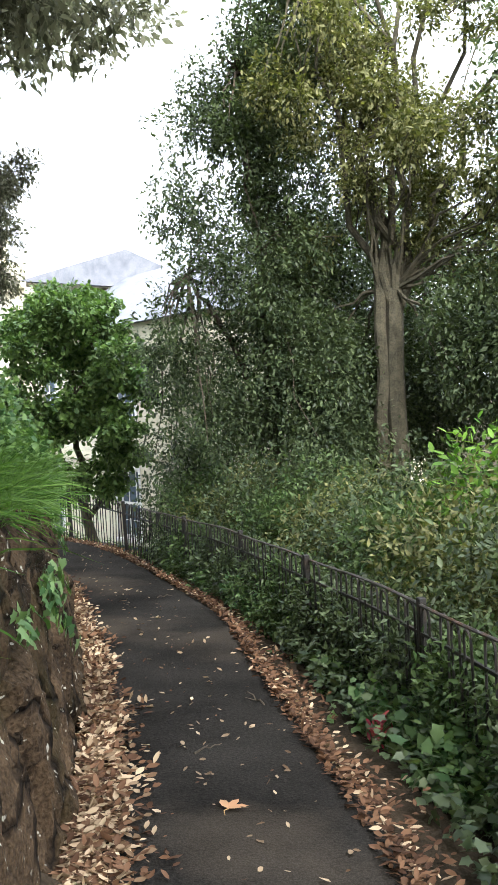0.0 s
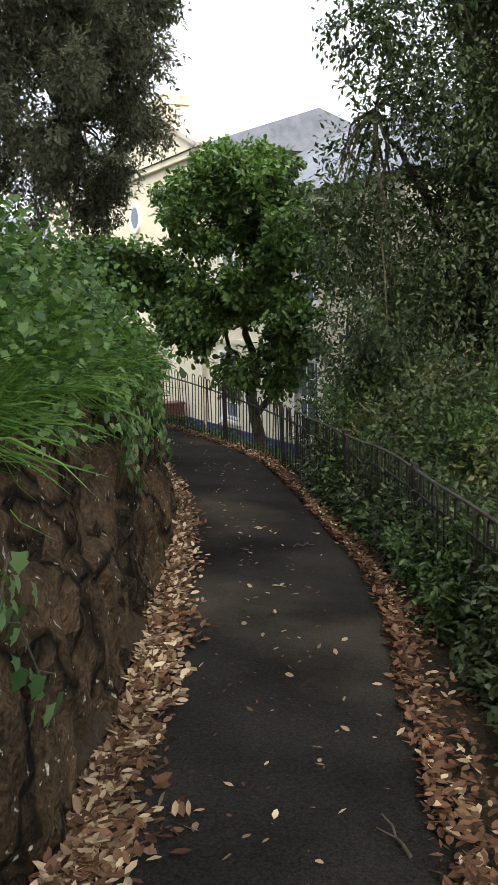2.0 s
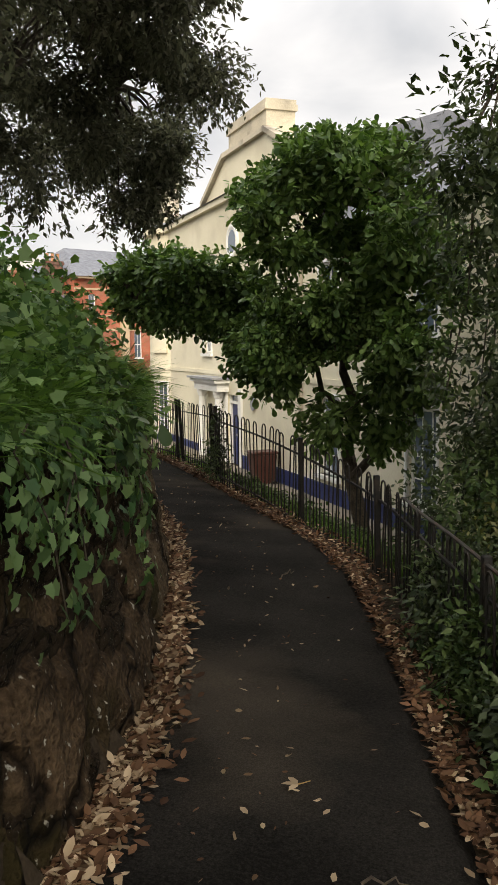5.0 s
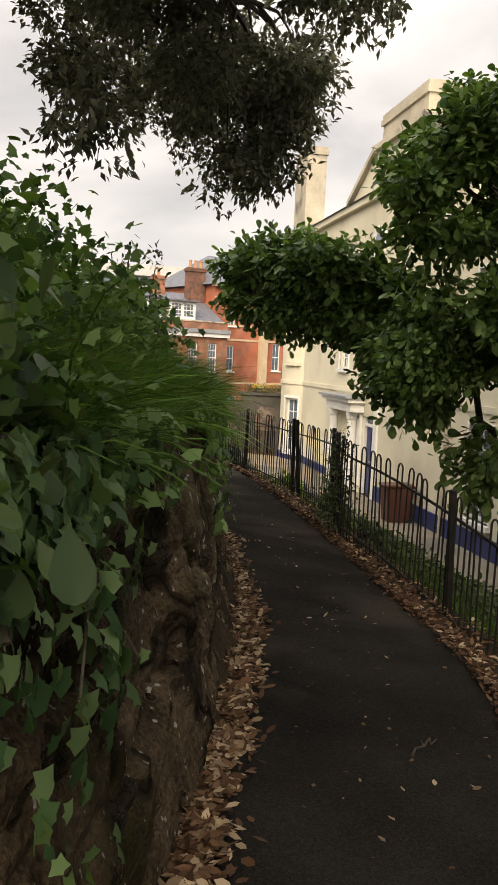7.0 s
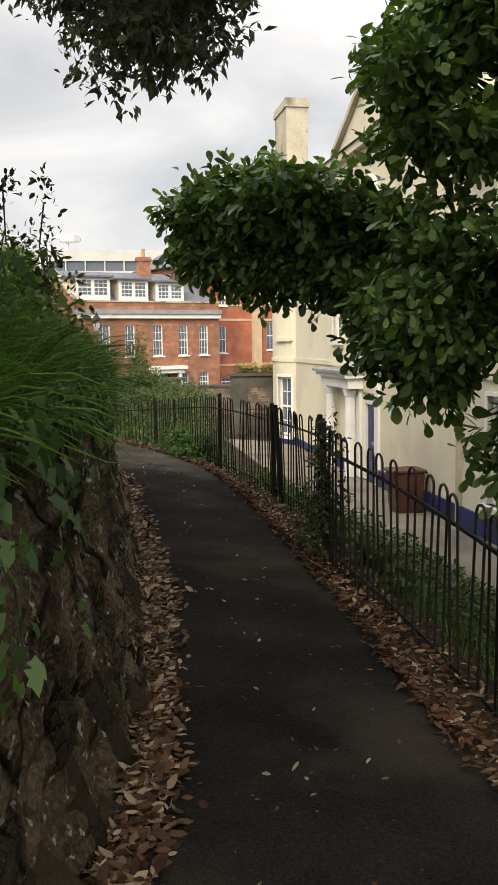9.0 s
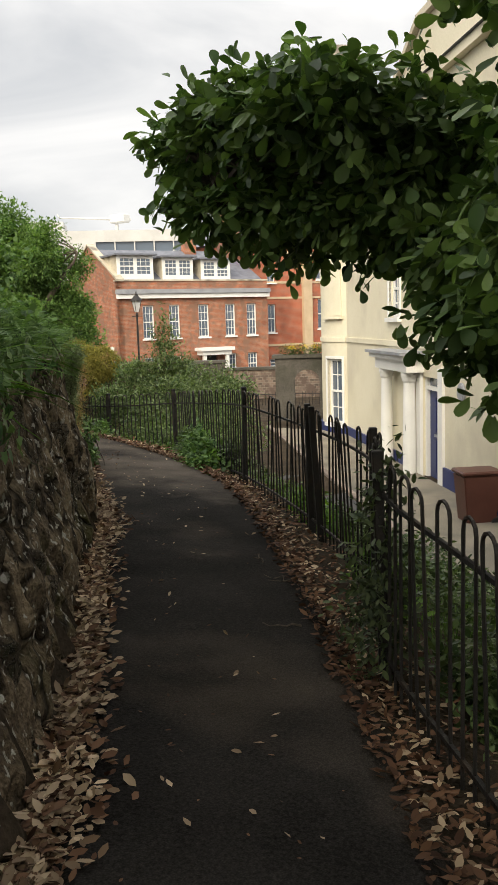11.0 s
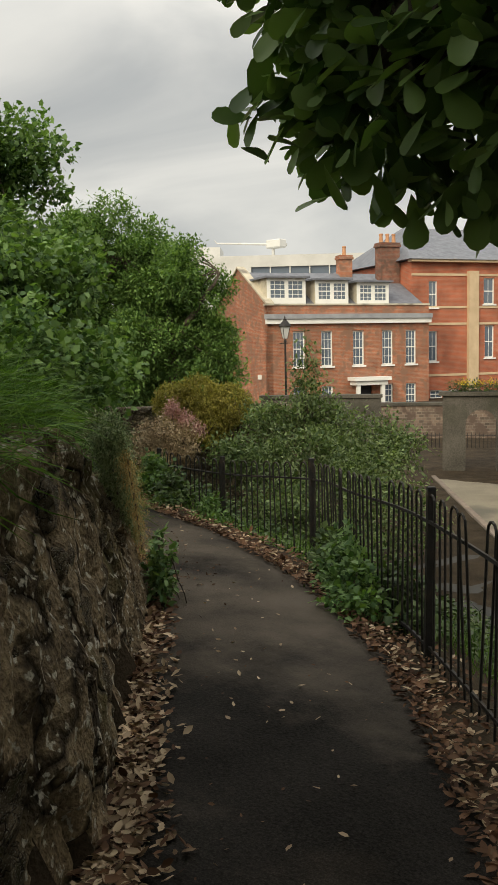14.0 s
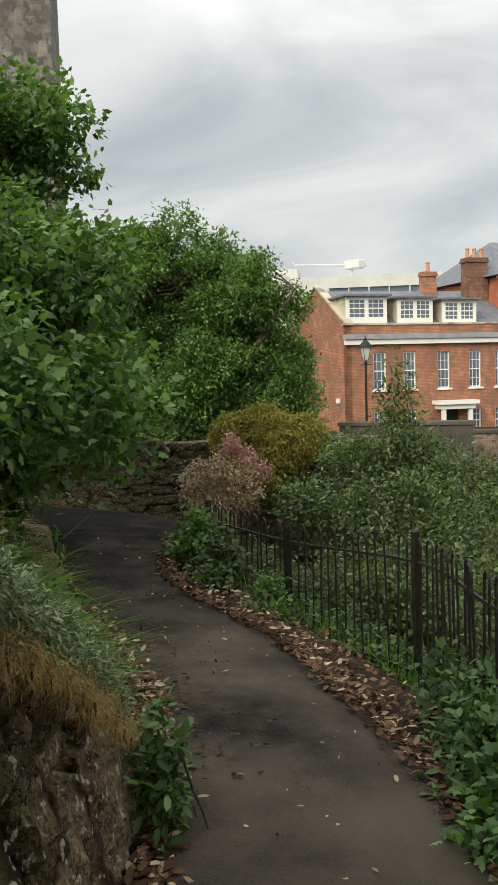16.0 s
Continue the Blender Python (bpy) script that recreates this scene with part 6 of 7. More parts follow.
ivy_patch(8.6, 10.2, 0.35, 0.95, 300, 0.06, 2, "pale-veined ivy trails down the rock wall")
ivy_patch(10.8, 13.5, 0.55, 1.0, 500, 0.055, 3, "green ivy hanging over the top of the rock wall")
ivy_patch(13.5, 17.5, 0.75, 1.05, 500, 0.055, 4, "green ivy along the wall top")
ivy_patch(3.0, 5.2, 0.2, 0.7, 150, 0.06, 5, "small ivy sprigs in the joints of the wall")
ivy_patch(19.3, 20.6, 0.0, 0.5, 160, 0.05, 6, "leafy climber at the foot of the rock wall")


def tufts(y0, y1, back0, back1, count, size, seed, mat, lean=0.45, lift=0.0):
    """Grass blades rooted on the bank's edge and arching outwards."""
    rng = np.random.default_rng(seed)
    i0, i1 = [int(np.argmin(np.abs(LEFT[:, 1] - y))) for y in (y0, y1)]
    n_t = count // 14
    C, D, U, S = [], [], [], []
    for t_ in range(n_t):
        i = i0 + (i1 - i0) * rng.random()
        b = back0 + (back1 - back0) * rng.random()
        p, out = wall_point(i, 1.0, 0.0)
        o = Vector((out.x, out.y, 0)).normalized()
        root = p - o * b + Vector((0, 0, 0.02 + lift * b))
        tall = 0.7 + 0.6 * rng.random()
        for q in range(14):
            C.append(root + Vector(rng.normal(0, 0.035, 3)))
            D.append(Vector((o.x * lean, o.y * lean, 0.75)) + Vector(rng.normal(0, 0.55, 3)))
            U.append(Vector((-o.x, -o.y, 0.6)) + Vector(rng.normal(0, 0.2, 3)))
            S.append(size * tall * (0.6 + 0.6 * rng.random()))
    C = np.array(C, float)
    C[:, 2] = np.maximum(C[:, 2], land(C[:, 0], C[:, 1]) - 0.02)
    return C, np.array(D, float), unit(np.array(U, float)), np.array(S)


ARCHING = (np.array([(0, 0.010, 0), (0, -0.010, 0), (0.35, 0.010, 0.04), (0.35, -0.010, 0.04), (0.68, 0.007, -0.08), (0.68, -0.007, -0.08), (0.92, 0, -0.32)]), [(0, 1, 3, 2), (2, 3, 5, 4), (4, 5, 6)])
for y0, y1, b0, b1, n, size, seed, mat, name in ((0.5, 8.5, -0.04, 0.9, 4600, 0.32, 11, GRASS_BLADE, "grass"), (4.0, 9.5, -0.02, 0.5, 5000, 0.30, 17, GRASS_BLADE, "grass"), (10.2, 14.5, -0.02, 0.7, 9000, 0.31, 12, GRASS_BLADE, "grass"), (18.8, 21.2, 0.15, 1.4, 5000, 0.26, 18, GRASS_BLADE, "grass"), (14.5, 20.2, 0.0, 0.9, 9000, 0.30, 13, GRASS_BLADE, "grass"), (18.3, 21.0, 0.3, 1.9, 7000, 0.30, 15, GRASS_BLADE, "grass"), (16.5, 19.0, 0.22, 1.6, 7000, 0.32, 16, GRASS_BLADE, "grass")):
    C, D, U, S = tufts(y0, y1, b0, b1, n, size, seed, mat, lift=0.25)
    ob = link(name, leaves_mesh(name, C, D, U, S, ARCHING), mat)
    tagged(ob, "long arching grass on the bank above the wall" if mat is GRASS_BLADE else "straw-coloured dry grass over the rock edge", "grass", kind="stuff")


def bank_lobes(stations, seed):
    """Mounds of growth along the bank: (sample y, back, height, r, rz)."""
    out = []
    for y, back, h, r, rz in stations:
        i = int(np.argmin(np.abs(LEFT[:, 1] - y)))
        p, o = wall_point(i, 1.0)
        q = p - Vector((o.x, o.y, 0)).normalized() * back
        out.append((q.x, q.y, p.z + h, r, r, rz))
    return out


bank = [
    ("bramble_bush", [(1.5, 0.7, 0.35, 0.6, 0.5), (3.0, 0.8, 0.45, 0.7, 0.55), (4.4, 0.9, 0.5, 0.7, 0.6)], 900, 0.055, BRIGHT_LEAF, "bright green leafy growth on the bank"),
    ("bramble_bush", [(6.0, 0.8, 0.4, 0.7, 0.55), (7.4, 0.75, 0.45, 0.7, 0.6), (8.8, 0.7, 0.4, 0.65, 0.55), (8.0, 1.5, 0.75, 0.9, 0.7)], 2800, 0.045, IVY_LEAF, "ivy and bramble mound over the wall"),
    ("bramble_bush", [(10.0, 0.75, 0.35, 0.65, 0.5), (11.0, 0.9, 0.35, 0.7, 0.55), (12.0, 0.9, 0.35, 0.75, 0.55), (13.2, 0.9, 0.35, 0.7, 0.5), (11.6, 1.9, 0.7, 0.9, 0.6)], 2800, 0.045, MID_LEAF, "leafy green growth on the bank above the wall"),
    ("bramble_bush", [(14.4, 0.8, 0.35, 0.6, 0.5), (15.6, 0.85, 0.3, 0.6, 0.45), (16.6, 0.9, 0.3, 0.6, 0.45)], 900, 0.055, MID_LEAF, "leafy green growth on the bank above the wall"),
    ("bramble_bush", [(y, 0.22, 0.05 + 0.1 * (k % 2), 0.3, 0.28) for k, y in enumerate(np.arange(5.5, 10.8, 0.6))], 2100, 0.043, MID_LEAF, "leafy bramble spilling over the wall's edge"),
    ("bramble_bush", [(y, 0.3, 0.1, 0.28, 0.22) for k, y in enumerate(np.arange(14.6, 18.2, 0.9))], 500, 0.045, IVY_LEAF, "leafy growth among the grass on the bank"),
    ("bramble_bush", [(18.0, 1.2, 0.35, 0.5, 0.4), (18.8, 1.5, 0.4, 0.6, 0.45), (19.6, 1.3, 0.4, 0.5, 0.4), (20.2, 1.2, 0.4, 0.45, 0.45), (20.6, 0.9, 0.3, 0.4, 0.4)], 1500, 0.05, MID_LEAF, "leafy weeds among the long grass on the bank"),
    ("sycamore_shrub", [(4.6, 1.6, 1.6, 0.9, 0.9), (3.2, 1.7, 1.3, 0.8, 0.9), (5.8, 1.8, 1.7, 0.9, 0.9)], 900, 0.085, BRIGHT_LEAF, "young sycamore with bright leaves on the bank"),
]
for k, (name, st, n, size, mat, label) in enumerate(bank):
    shrub(name, bank_lobes(st, k), n, 8, size, mat, LOBED if mat is not BRIGHT_LEAF else OVAL, 300 + k, label, "shrub", 0.14, 0.15, 0.3)
# big-leaved plant on the wall's edge
shrub("bergenia_plant", bank_lobes([(9.6, 0.05, 0.0, 0.16, 0.15), (9.85, 0.05, 0.1, 0.17, 0.16), (10.05, 0.08, 0.22, 0.17, 0.15)], 1), 60, 4, 0.10, SHRUB_LEAF, BROAD, 41, "plant with very large glossy leaves on the wall", "plant", 0.12, -0.05, 0.4, 0.75)
# two thin saplings with dark leaves
for k, (x, y, top) in enumerate(((-6.4, 15.2, 2.12), (-6.2, 15.35, 2.0))):
    l = [(x, y, top - 0.12, 0.06, 0.06, 0.16), (x, y, top - 0.4, 0.13, 0.13, 0.22), (x, y, top - 0.75, 0.24, 0.24, 0.3), (x, y, top - 1.15, 0.34, 0.34, 0.34)]
    shrub("sapling", l, 230, 6, 0.05, EVERGREEN_LEAF, OVAL, 150 + k, "thin dark-leaved sapling rising from the bank", "sapling", 0.07, 0.0, 0.2)
# grey-green cushion plant over the rock near the bend
cush = [(-8.75 - 1.1 * f - 0.02, 18.80 + 0.97 * f + 0.03, 0.74 - 0.66 * f - 0.12 * f * f, 0.085, 0.085, 0.08) for f in np.linspace(0, 1, 10)]
shrub("cushion_plant", cush, 2300, 9, 0.02, GREY_LEAF, SLIM, 51, "grey-green cushion plant spilling over the rock", "plant", 0.035, 0.1, 0.5)
shrub("dry_cushion", [(x + 0.075, y + 0.055, z - 0.13, 0.03, 0.03, 0.04) for x, y, z, *_q in cush], 330, 9, 0.036, STRAW, BLADE, 52, "golden dry grass along the rock's edge", "dry grass", 0.04, 0.6, 0.3)

# leafy trees and shrubs at the end of the bank
sycamore_lobes = [(-14.3, 21.7, 2.3, 0.8, 0.8, 0.85), (-15.4, 21.3, 3.5, 1.0, 1.0, 0.95), (-15.0, 22.1, 3.35, 0.6, 0.6, 0.55), (-15.5, 20.6, 4.1, 0.8, 0.8, 0.7), (-15.0, 22.2, 1.6, 1.0, 1.0, 0.9), (-13.6, 21.3, 1.5, 0.9, 0.8, 0.9), (-16.4, 22.3, 2.0, 1.1, 1.1, 1.2), (-14.6, 20.6, 2.9, 1.0, 0.9, 1.0), (-13.2, 20.4, 1.6, 1.0, 0.9, 0.8), (-13.3, 21.6, 0.9, 0.6, 0.55, 0.5), (-12.7, 21.2, 0.85, 0.6, 0.5, 0.5), (-14.2, 22.0, 0.9, 0.7, 0.6, 0.7), (-12.2, 20.5, 0.9, 0.7, 0.6, 0.55), (-14.9, 22.5, 0.95, 0.7, 0.6, 0.7)]
shrub("sycamore_tree", puffs(sycamore_lobes, 150, 0.26, 0.55, 9, 0.7), 10500, 9, 0.062, MID_LEAF, LOBED, 61, "broad-leaved young sycamore at the top of the bank", "tree", 0.16, 0.2, 0.4, stems=sycamore_lobes)
tree("lime_tree", (-26.5, 35.0, -2.5), [((-26.5, 35, -2.6), (-26.5, 35, 1.5), 0.3, 0.2, 0), ((-26.5, 35, 1.2), (-27.5, 34, 4), 0.14, 0.05, 0), ((-26.5, 35, 1.2), (-25.3, 36, 3.5), 0.12, 0.04, 0)],
     [([(-28.2, 33.9, 4.1, 1.7, 1.7, 1.7), (-27.3, 35.1, 3.6, 1.6, 1.6, 1.6), (-26.7, 36.0, 2.4, 1.4, 1.4, 1.5), (-26.1, 36.6, 1.2, 1.1, 1.1, 1.2), (-28.9, 33.0, 3.5, 1.9, 1.9, 1.9), (-28.0, 34.4, 1.6, 2.0, 2.0, 2.0), (-26.9, 35.8, 0.6, 1.5, 1.5, 1.6), (-28.5, 33.7, 0.4, 1.9, 1.9, 1.6), (-30, 31.4, 2.4, 2.0, 2.0, 2.2), (-26.1, 36.5, -0.4, 1.0, 1.0, 1.2), (-28.6, 32.4, -0.6, 2.0, 2.0, 1.4)], 27000, 11, 0.125, TREE_LEAF, LEAF, 0.20, 0.1, 0.35, (250, 0.45, 0.9, 8, 0.85))],
     "round green tree in full leaf beyond the path")
shrub("yellow_hedge", [(-16.0, 25.65, 0.30, 0.3, 0.3, 0.3), (-15.7, 25.95, 0.36, 0.36, 0.36, 0.34), (-15.35, 26.3, 0.24, 0.3, 0.3, 0.32), (-15.6, 26.0, 0.0, 0.36, 0.36, 0.4)], 2600, 10, 0.04, YELLOW_LEAF, LEAF, 71, "rounded yellow-green hedge trailing over a wall", "hedge", 0.06, 0.6, 0.75)
shrub("faded_shrub", [(-15.5, 24.65, -0.2, 0.22, 0.22, 0.3), (-15.3, 24.85, -0.1, 0.24, 0.24, 0.28), (-15.1, 25.05, -0.22, 0.22, 0.22, 0.3), (-15.35, 24.8, -0.5, 0.3, 0.3, 0.3)], 900, 9, 0.036, BEIGE_LEAF, OVAL, 72, "shrub with faded beige flower heads", "shrub", 0.08, 0.3, 0.4)
shrub("pink_shrub", [(-15.28, 25.0, 0.24, 0.10, 0.10, 0.14), (-15.15, 25.12, 0.1, 0.12, 0.12, 0.12), (-15.0, 25.25, -0.05, 0.10, 0.10, 0.1)], 240, 9, 0.032, PINK_LEAF, OVAL, 73, "shrub with soft pink blossom", "shrub", 0.05, 0.2, 0.3)
gl = [(-14.2, 26.2, -0.1, 0.55, 0.55, 0.45), (-13.5, 26.5, -0.15, 0.6, 0.6, 0.5), (-12.8, 26.7, -0.3, 0.65, 0.65, 0.45), (-14.2, 25.3, -0.45, 0.5, 0.5, 0.35), (-13.2, 25.4, -0.45, 0.65, 0.65, 0.5), (-12.3, 25.6, -0.55, 0.65, 0.65, 0.5), (-11.4, 24.6, -0.85, 0.8, 0.8, 0.5), (-12.3, 24.2, -0.75, 0.6, 0.6, 0.45)]
shrub("garden_shrub", gl[:4] + puffs(gl[:4], 16, 0.18, 0.34, 4), 1900, 9, 0.055, SAGE_LEAF, OVAL, 74, "grey-green garden shrub behind the fence", "shrub", 0.13, 0.1, 0.3)
shrub("garden_shrub", gl[4:] + puffs(gl[4:], 16, 0.18, 0.34, 5), 1900, 9, 0.055, SAGE_LEAF, OVAL, 76, "green leafy garden shrub behind the fence", "shrub", 0.13, 0.1, 0.3)
shrub("thin_sapling", [(-13.6, 26.1, 1.0, 0.14, 0.14, 0.25), (-13.65, 26.1, 0.7, 0.24, 0.24, 0.28), (-13.5, 26.0, 0.4, 0.32, 0.32, 0.3), (-13.7, 26.2, 0.1, 0.4, 0.4, 0.3)], 420, 6, 0.06, SAGE_LEAF, OVAL, 75, "slender young tree among the shrubs", "sapling", 0.12, 0.1, 0.2)

top_l = [(-17.4 + 0.87 * q, 36.7 + 0.49 * q, 0.02, 0.26, 0.26, 0.16) for q in np.arange(0, 2.4, 0.3)]
shrub("wall_top_plants", top_l, 420, 8, 0.05, SHRUB_LEAF, OVAL, 171, "low green plants growing along the archway's top", "plant", 0.09, 0.0, 0.3)
shrub("yellow_flowers", [(-17.2 + 0.87 * q, 36.6 + 0.49 * q, 0.14, 0.2, 0.16, 0.08) for q in (0.1, 0.4, 0.8)], 60, 6, 0.035, FLOWER, OVAL, 172, "small yellow flowers on top of the archway", "flower", 0.06, 0.0, 0.2)

# low plants at the foot of the fence
spots_ = [(1.0, 3.95, 0.24, LOBED, IVY_LEAF, 0.075), (1.28, 3.3, 0.24, LOBED, IVY_LEAF, 0.075), (0.85, 4.5, 0.15, LOBED, IVY_LEAF, 0.065), (0.2, 7.6, 0.13, LOBED, IVY_LEAF, 0.055), (-0.1, 8.4, 0.15, LOBED, IVY_LEAF, 0.055), (-0.45, 9.3, 0.12, LOBED, IVY_LEAF, 0.05),
          (-4.5, 16.85, 0.13, OVAL, SHRUB_LEAF, 0.06), (-5.6, 18.25, 0.10, LOBED, BRIGHT_LEAF, 0.05), (-6.9, 19.7, 0.12, LOBED, BRIGHT_LEAF, 0.05), (-8.75, 21.2, 0.2, LOBED, SHRUB_LEAF, 0.055), (-9.0, 21.0, 0.2, LOBED, MID_LEAF, 0.045), (-9.3, 21.35, 0.24, OVAL, MID_LEAF, 0.05), (-9.75, 21.75, 0.2, LOBED, SHRUB_LEAF, 0.05), (-11.9, 22.5, 0.17, OVAL, MID_LEAF, 0.05), (-12.6, 22.6, 0.2, LOBED, SHRUB_LEAF, 0.045), (-13.3, 22.95, 0.22, LOBED, MID_LEAF, 0.05),
          (0.78, 4.85, 0.2, LOBED, IVY_LEAF, 0.07), (1.1, 4.3, 0.3, LOBED, IVY_LEAF, 0.075), (1.35, 3.7, 0.32, LOBED, IVY_LEAF, 0.075), (1.55, 3.0, 0.3, LOBED, IVY_LEAF, 0.075), (0.62, 5.6, 0.16, LOBED, SHRUB_LEAF, 0.06), (0.42, 6.4, 0.2, OVAL, EVERGREEN_LEAF, 0.055), (0.25, 7.1, 0.2, OVAL, SHRUB_LEAF, 0.055), (0.0, 8.0, 0.2, OVAL, IVY_LEAF, 0.05), (-0.6, 9.9, 0.15, LOBED, SHRUB_LEAF, 0.05), (-0.95, 10.8, 0.14, LOBED, SHRUB_LEAF, 0.05)]
for k, (x, y, r, shape, mat, size) in enumerate(spots_):
    z = land_at(x, y)
    r *= 0.85
    shrub("fence_foot_plant", [(x, y, z + r * 0.6, r * 1.2, r * 1.2, r * 0.8), (x + 0.22, y - 0.3, z + r * 0.45, r, r, r * 0.7), (x - 0.16, y + 0.1, z + r * 1.3, r * 0.55, r * 0.55, r * 0.7), (x + 0.1, y - 0.12, z + r * 1.5, r * 0.4, r * 0.4, r * 0.8)], int(60 + 1100 * r), 6, size, mat, shape, 400 + k, "low leafy plant at the foot of the fence", "plant", 0.09, 0.1, 0.3, 0.7, group="plants along the fence")
# creeper grown round one fence post
cp = fence_at(float(np.argmin(np.hypot(FENCE[:, 0] + 4.85, FENCE[:, 1] - 16.7)) * 0.05))[0]
shrub("post_creeper", [(cp.x, cp.y, cp.z + 0.55, 0.12, 0.12, 0.5), (cp.x, cp.y, cp.z + 0.25, 0.19, 0.19, 0.32)], 220, 7, 0.042, EVERGREEN_LEAF, OVAL, 81, "dark creeper wound round a fence post", "climber", 0.07, 0.2, 0.3)


# ---- fallen leaves ----
def litter(name, line, off, width, count, size, mat, seed, y0, y1, label, dense=1.0, lift=0.012):
    rng = np.random.default_rng(seed)
    ok = np.where((line[:, 1] > y0) & (line[:, 1] < y1))[0]
    i = ok[rng.integers(0, len(ok), count)]
    i = np.clip(i, 1, len(line) - 2)
    t = unit(line[i + 1, :2] - line[i - 1, :2])
    out = np.stack([t[:, 1], -t[:, 0]], 1)
    edge = np.array([1 + 0.5 * noise.noise((k * 0.13, seed, 0)) for k in i])
    o = off + width * np.minimum(np.abs(rng.normal(0, 0.42, count)), 1.0 + 0.3 * rng.random(count)) * edge * np.sign(width)**0
    xy = line[i, :2] + out * o[:, None] + t * rng.normal(0, 0.08, count)[:, None]
    z = np.maximum(plane_z(xy[:, 0], xy[:, 1]), land(xy[:, 0], xy[:, 1])) if width > 0 and off < 0.5 and line is LEFT else np.where(nearest(RIGHT, xy[:, 0], xy[:, 1])[1] < 0, plane_z(xy[:, 0], xy[:, 1]), land(xy[:, 0], xy[:, 1]))
    if line is LEFT:
        z = plane_z(xy[:, 0], xy[:, 1])
    C = np.column_stack([xy, z + lift + 0.03 * rng.random(count) ** 2])
    D = rng.normal(size=(count, 3)) * np.array([1, 1, 0.22])
    U = unit(rng.normal(size=(count, 3)) * 0.28 + np.array([0, 0, 1]))
    S = size * (0.55 + 0.75 * rng.random(count))
    ob = link(name, leaves_mesh(name, C, D, U, S, CURL), mat)
    return tagged(ob, label, "leaves", kind="stuff")


for k, (y0, y1, wide, tan, brown) in enumerate(((0.5, 5.0, 0.28, 3700, 3300), (5.0, 8.0, 0.20, 2100, 2300), (8.0, 14.5, 0.16, 3300, 3600), (14.5, 18.5, 0.19, 3500, 1700), (18.5, 21.0, 0.17, 1900, 1500))):
    litter("leaf_litter", LEFT, 0.0, wide, tan, 0.052, DEAD_LEAF, 1 + k, y0, y1, "drift of dry tan leaves along the wall's foot")
    litter("leaf_litter", LEFT, 0.0, wide * 1.08, brown, 0.055, DEAD_DARK, 31 + k, y0, y1, "decaying brown leaves along the wall's foot")
litter("leaf_litter", RIGHT, -0.10, 0.30, 3000, 0.05, DEAD_DARK, 14, 0.5, 8, "brown leaves below the fence")
litter("leaf_litter", RIGHT, -0.05, 0.26, 420, 0.045, DEAD_LEAF, 15, 0.5, 8, "brown leaves below the fence")
litter("leaf_litter", RIGHT, -0.06, 0.26, 1700, 0.05, DEAD_DARK, 16, 8, 12.5, "brown leaves below the fence")
litter("leaf_litter", RIGHT, -0.04, 0.24, 420, 0.048, DEAD_LEAF, 17, 8, 12.5, "brown leaves below the fence")
litter("leaf_litter", RIGHT, -0.12, 0.50, 7600, 0.05, DEAD_DARK, 18, 12.5, 23, "brown leaves below the fence")
litter("leaf_litter", RIGHT, -0.05, 0.46, 2500, 0.047, DEAD_LEAF, 19, 12.5, 23, "brown leaves below the fence")
litter("leaf_litter", LEFT, 0.16, 0.45, 420, 0.028, DEAD_DARK, 20, 20.0, 20.9, "crumbled dark leaves swept onto the asphalt", lift=0.006)
litter("scattered_leaves", LEFT, 0.45, 1.0, 190, 0.04, DEAD_LEAF, 8, 0.5, 9, "single dry leaves scattered on the asphalt", lift=0.006)
litter("scattered_leaves", LEFT, 0.35, 1.1, 260, 0.034, DEAD_LEAF, 9, 9, 22, "single dry leaves scattered on the asphalt", lift=0.006)
litter("scattered_leaves", LEFT, 0.3, 1.2, 420, 0.022, DEAD_DARK, 10, 2, 22, "small dark leaf crumbs on the asphalt", lift=0.005)


# ---- undergrowth on the slope beyond the fence ----
rng = np.random.default_rng(55)
ok = np.where((RIGHT[:, 1] > 10.5) & (RIGHT[:, 1] < 23.5))[0]
i = np.clip(ok[rng.integers(0, len(ok), 36000)], 1, len(RIGHT) - 2)
t = unit(RIGHT[i + 1] - RIGHT[i - 1])
xy = RIGHT[i] + np.stack([t[:, 1], -t[:, 0]], 1) * (0.7 + 2.4 * rng.random(len(i)))[:, None]
hump = np.array([0.27 + 0.24 * noise.noise((x * 1.3, y * 1.3, 9)) for x, y in xy])
C = np.column_stack([xy, land(xy[:, 0], xy[:, 1]) + np.maximum(hump, 0.03) * rng.random(len(i))])
D = rng.normal(size=C.shape) * np.array([1, 1, 0.5])
U = unit(rng.normal(size=C.shape) * 0.5 + np.array([0, 0, 1]))
ob = link("undergrowth", leaves_mesh("undergrowth", C, D, U, 0.07 * (0.5 + 0.8 * rng.random(len(C))), OVAL), SHRUB_LEAF)
tagged(ob, "low ivy and weeds on the slope beyond the fence", "undergrowth", kind="stuff")

# ivy creeping over the strip between the path's first stretch and the fence
ok_e = np.where((RIGHT[:, 1] > 0.5) & (RIGHT[:, 1] < 12.0))[0]
i = np.clip(ok_e[rng.integers(0, len(ok_e), 5200)], 1, len(RIGHT) - 2)
t = unit(RIGHT[i + 1] - RIGHT[i - 1])
ragged = np.array([0.5 + 0.5 * noise.noise((k * 0.17, 2.0, 0)) for k in i])
xy = RIGHT[i] + np.stack([t[:, 1], -t[:, 0]], 1) * (0.16 + 0.12 * ragged + 0.75 * rng.random(len(i)))[:, None]
C = np.column_stack([xy, land(xy[:, 0], xy[:, 1]) + 0.02 + 0.16 * rng.random(len(i)) ** 2])
D = rng.normal(size=C.shape) * np.array([1, 1, 0.4])
U = unit(rng.normal(size=C.shape) * 0.45 + np.array([0, 0, 1]))
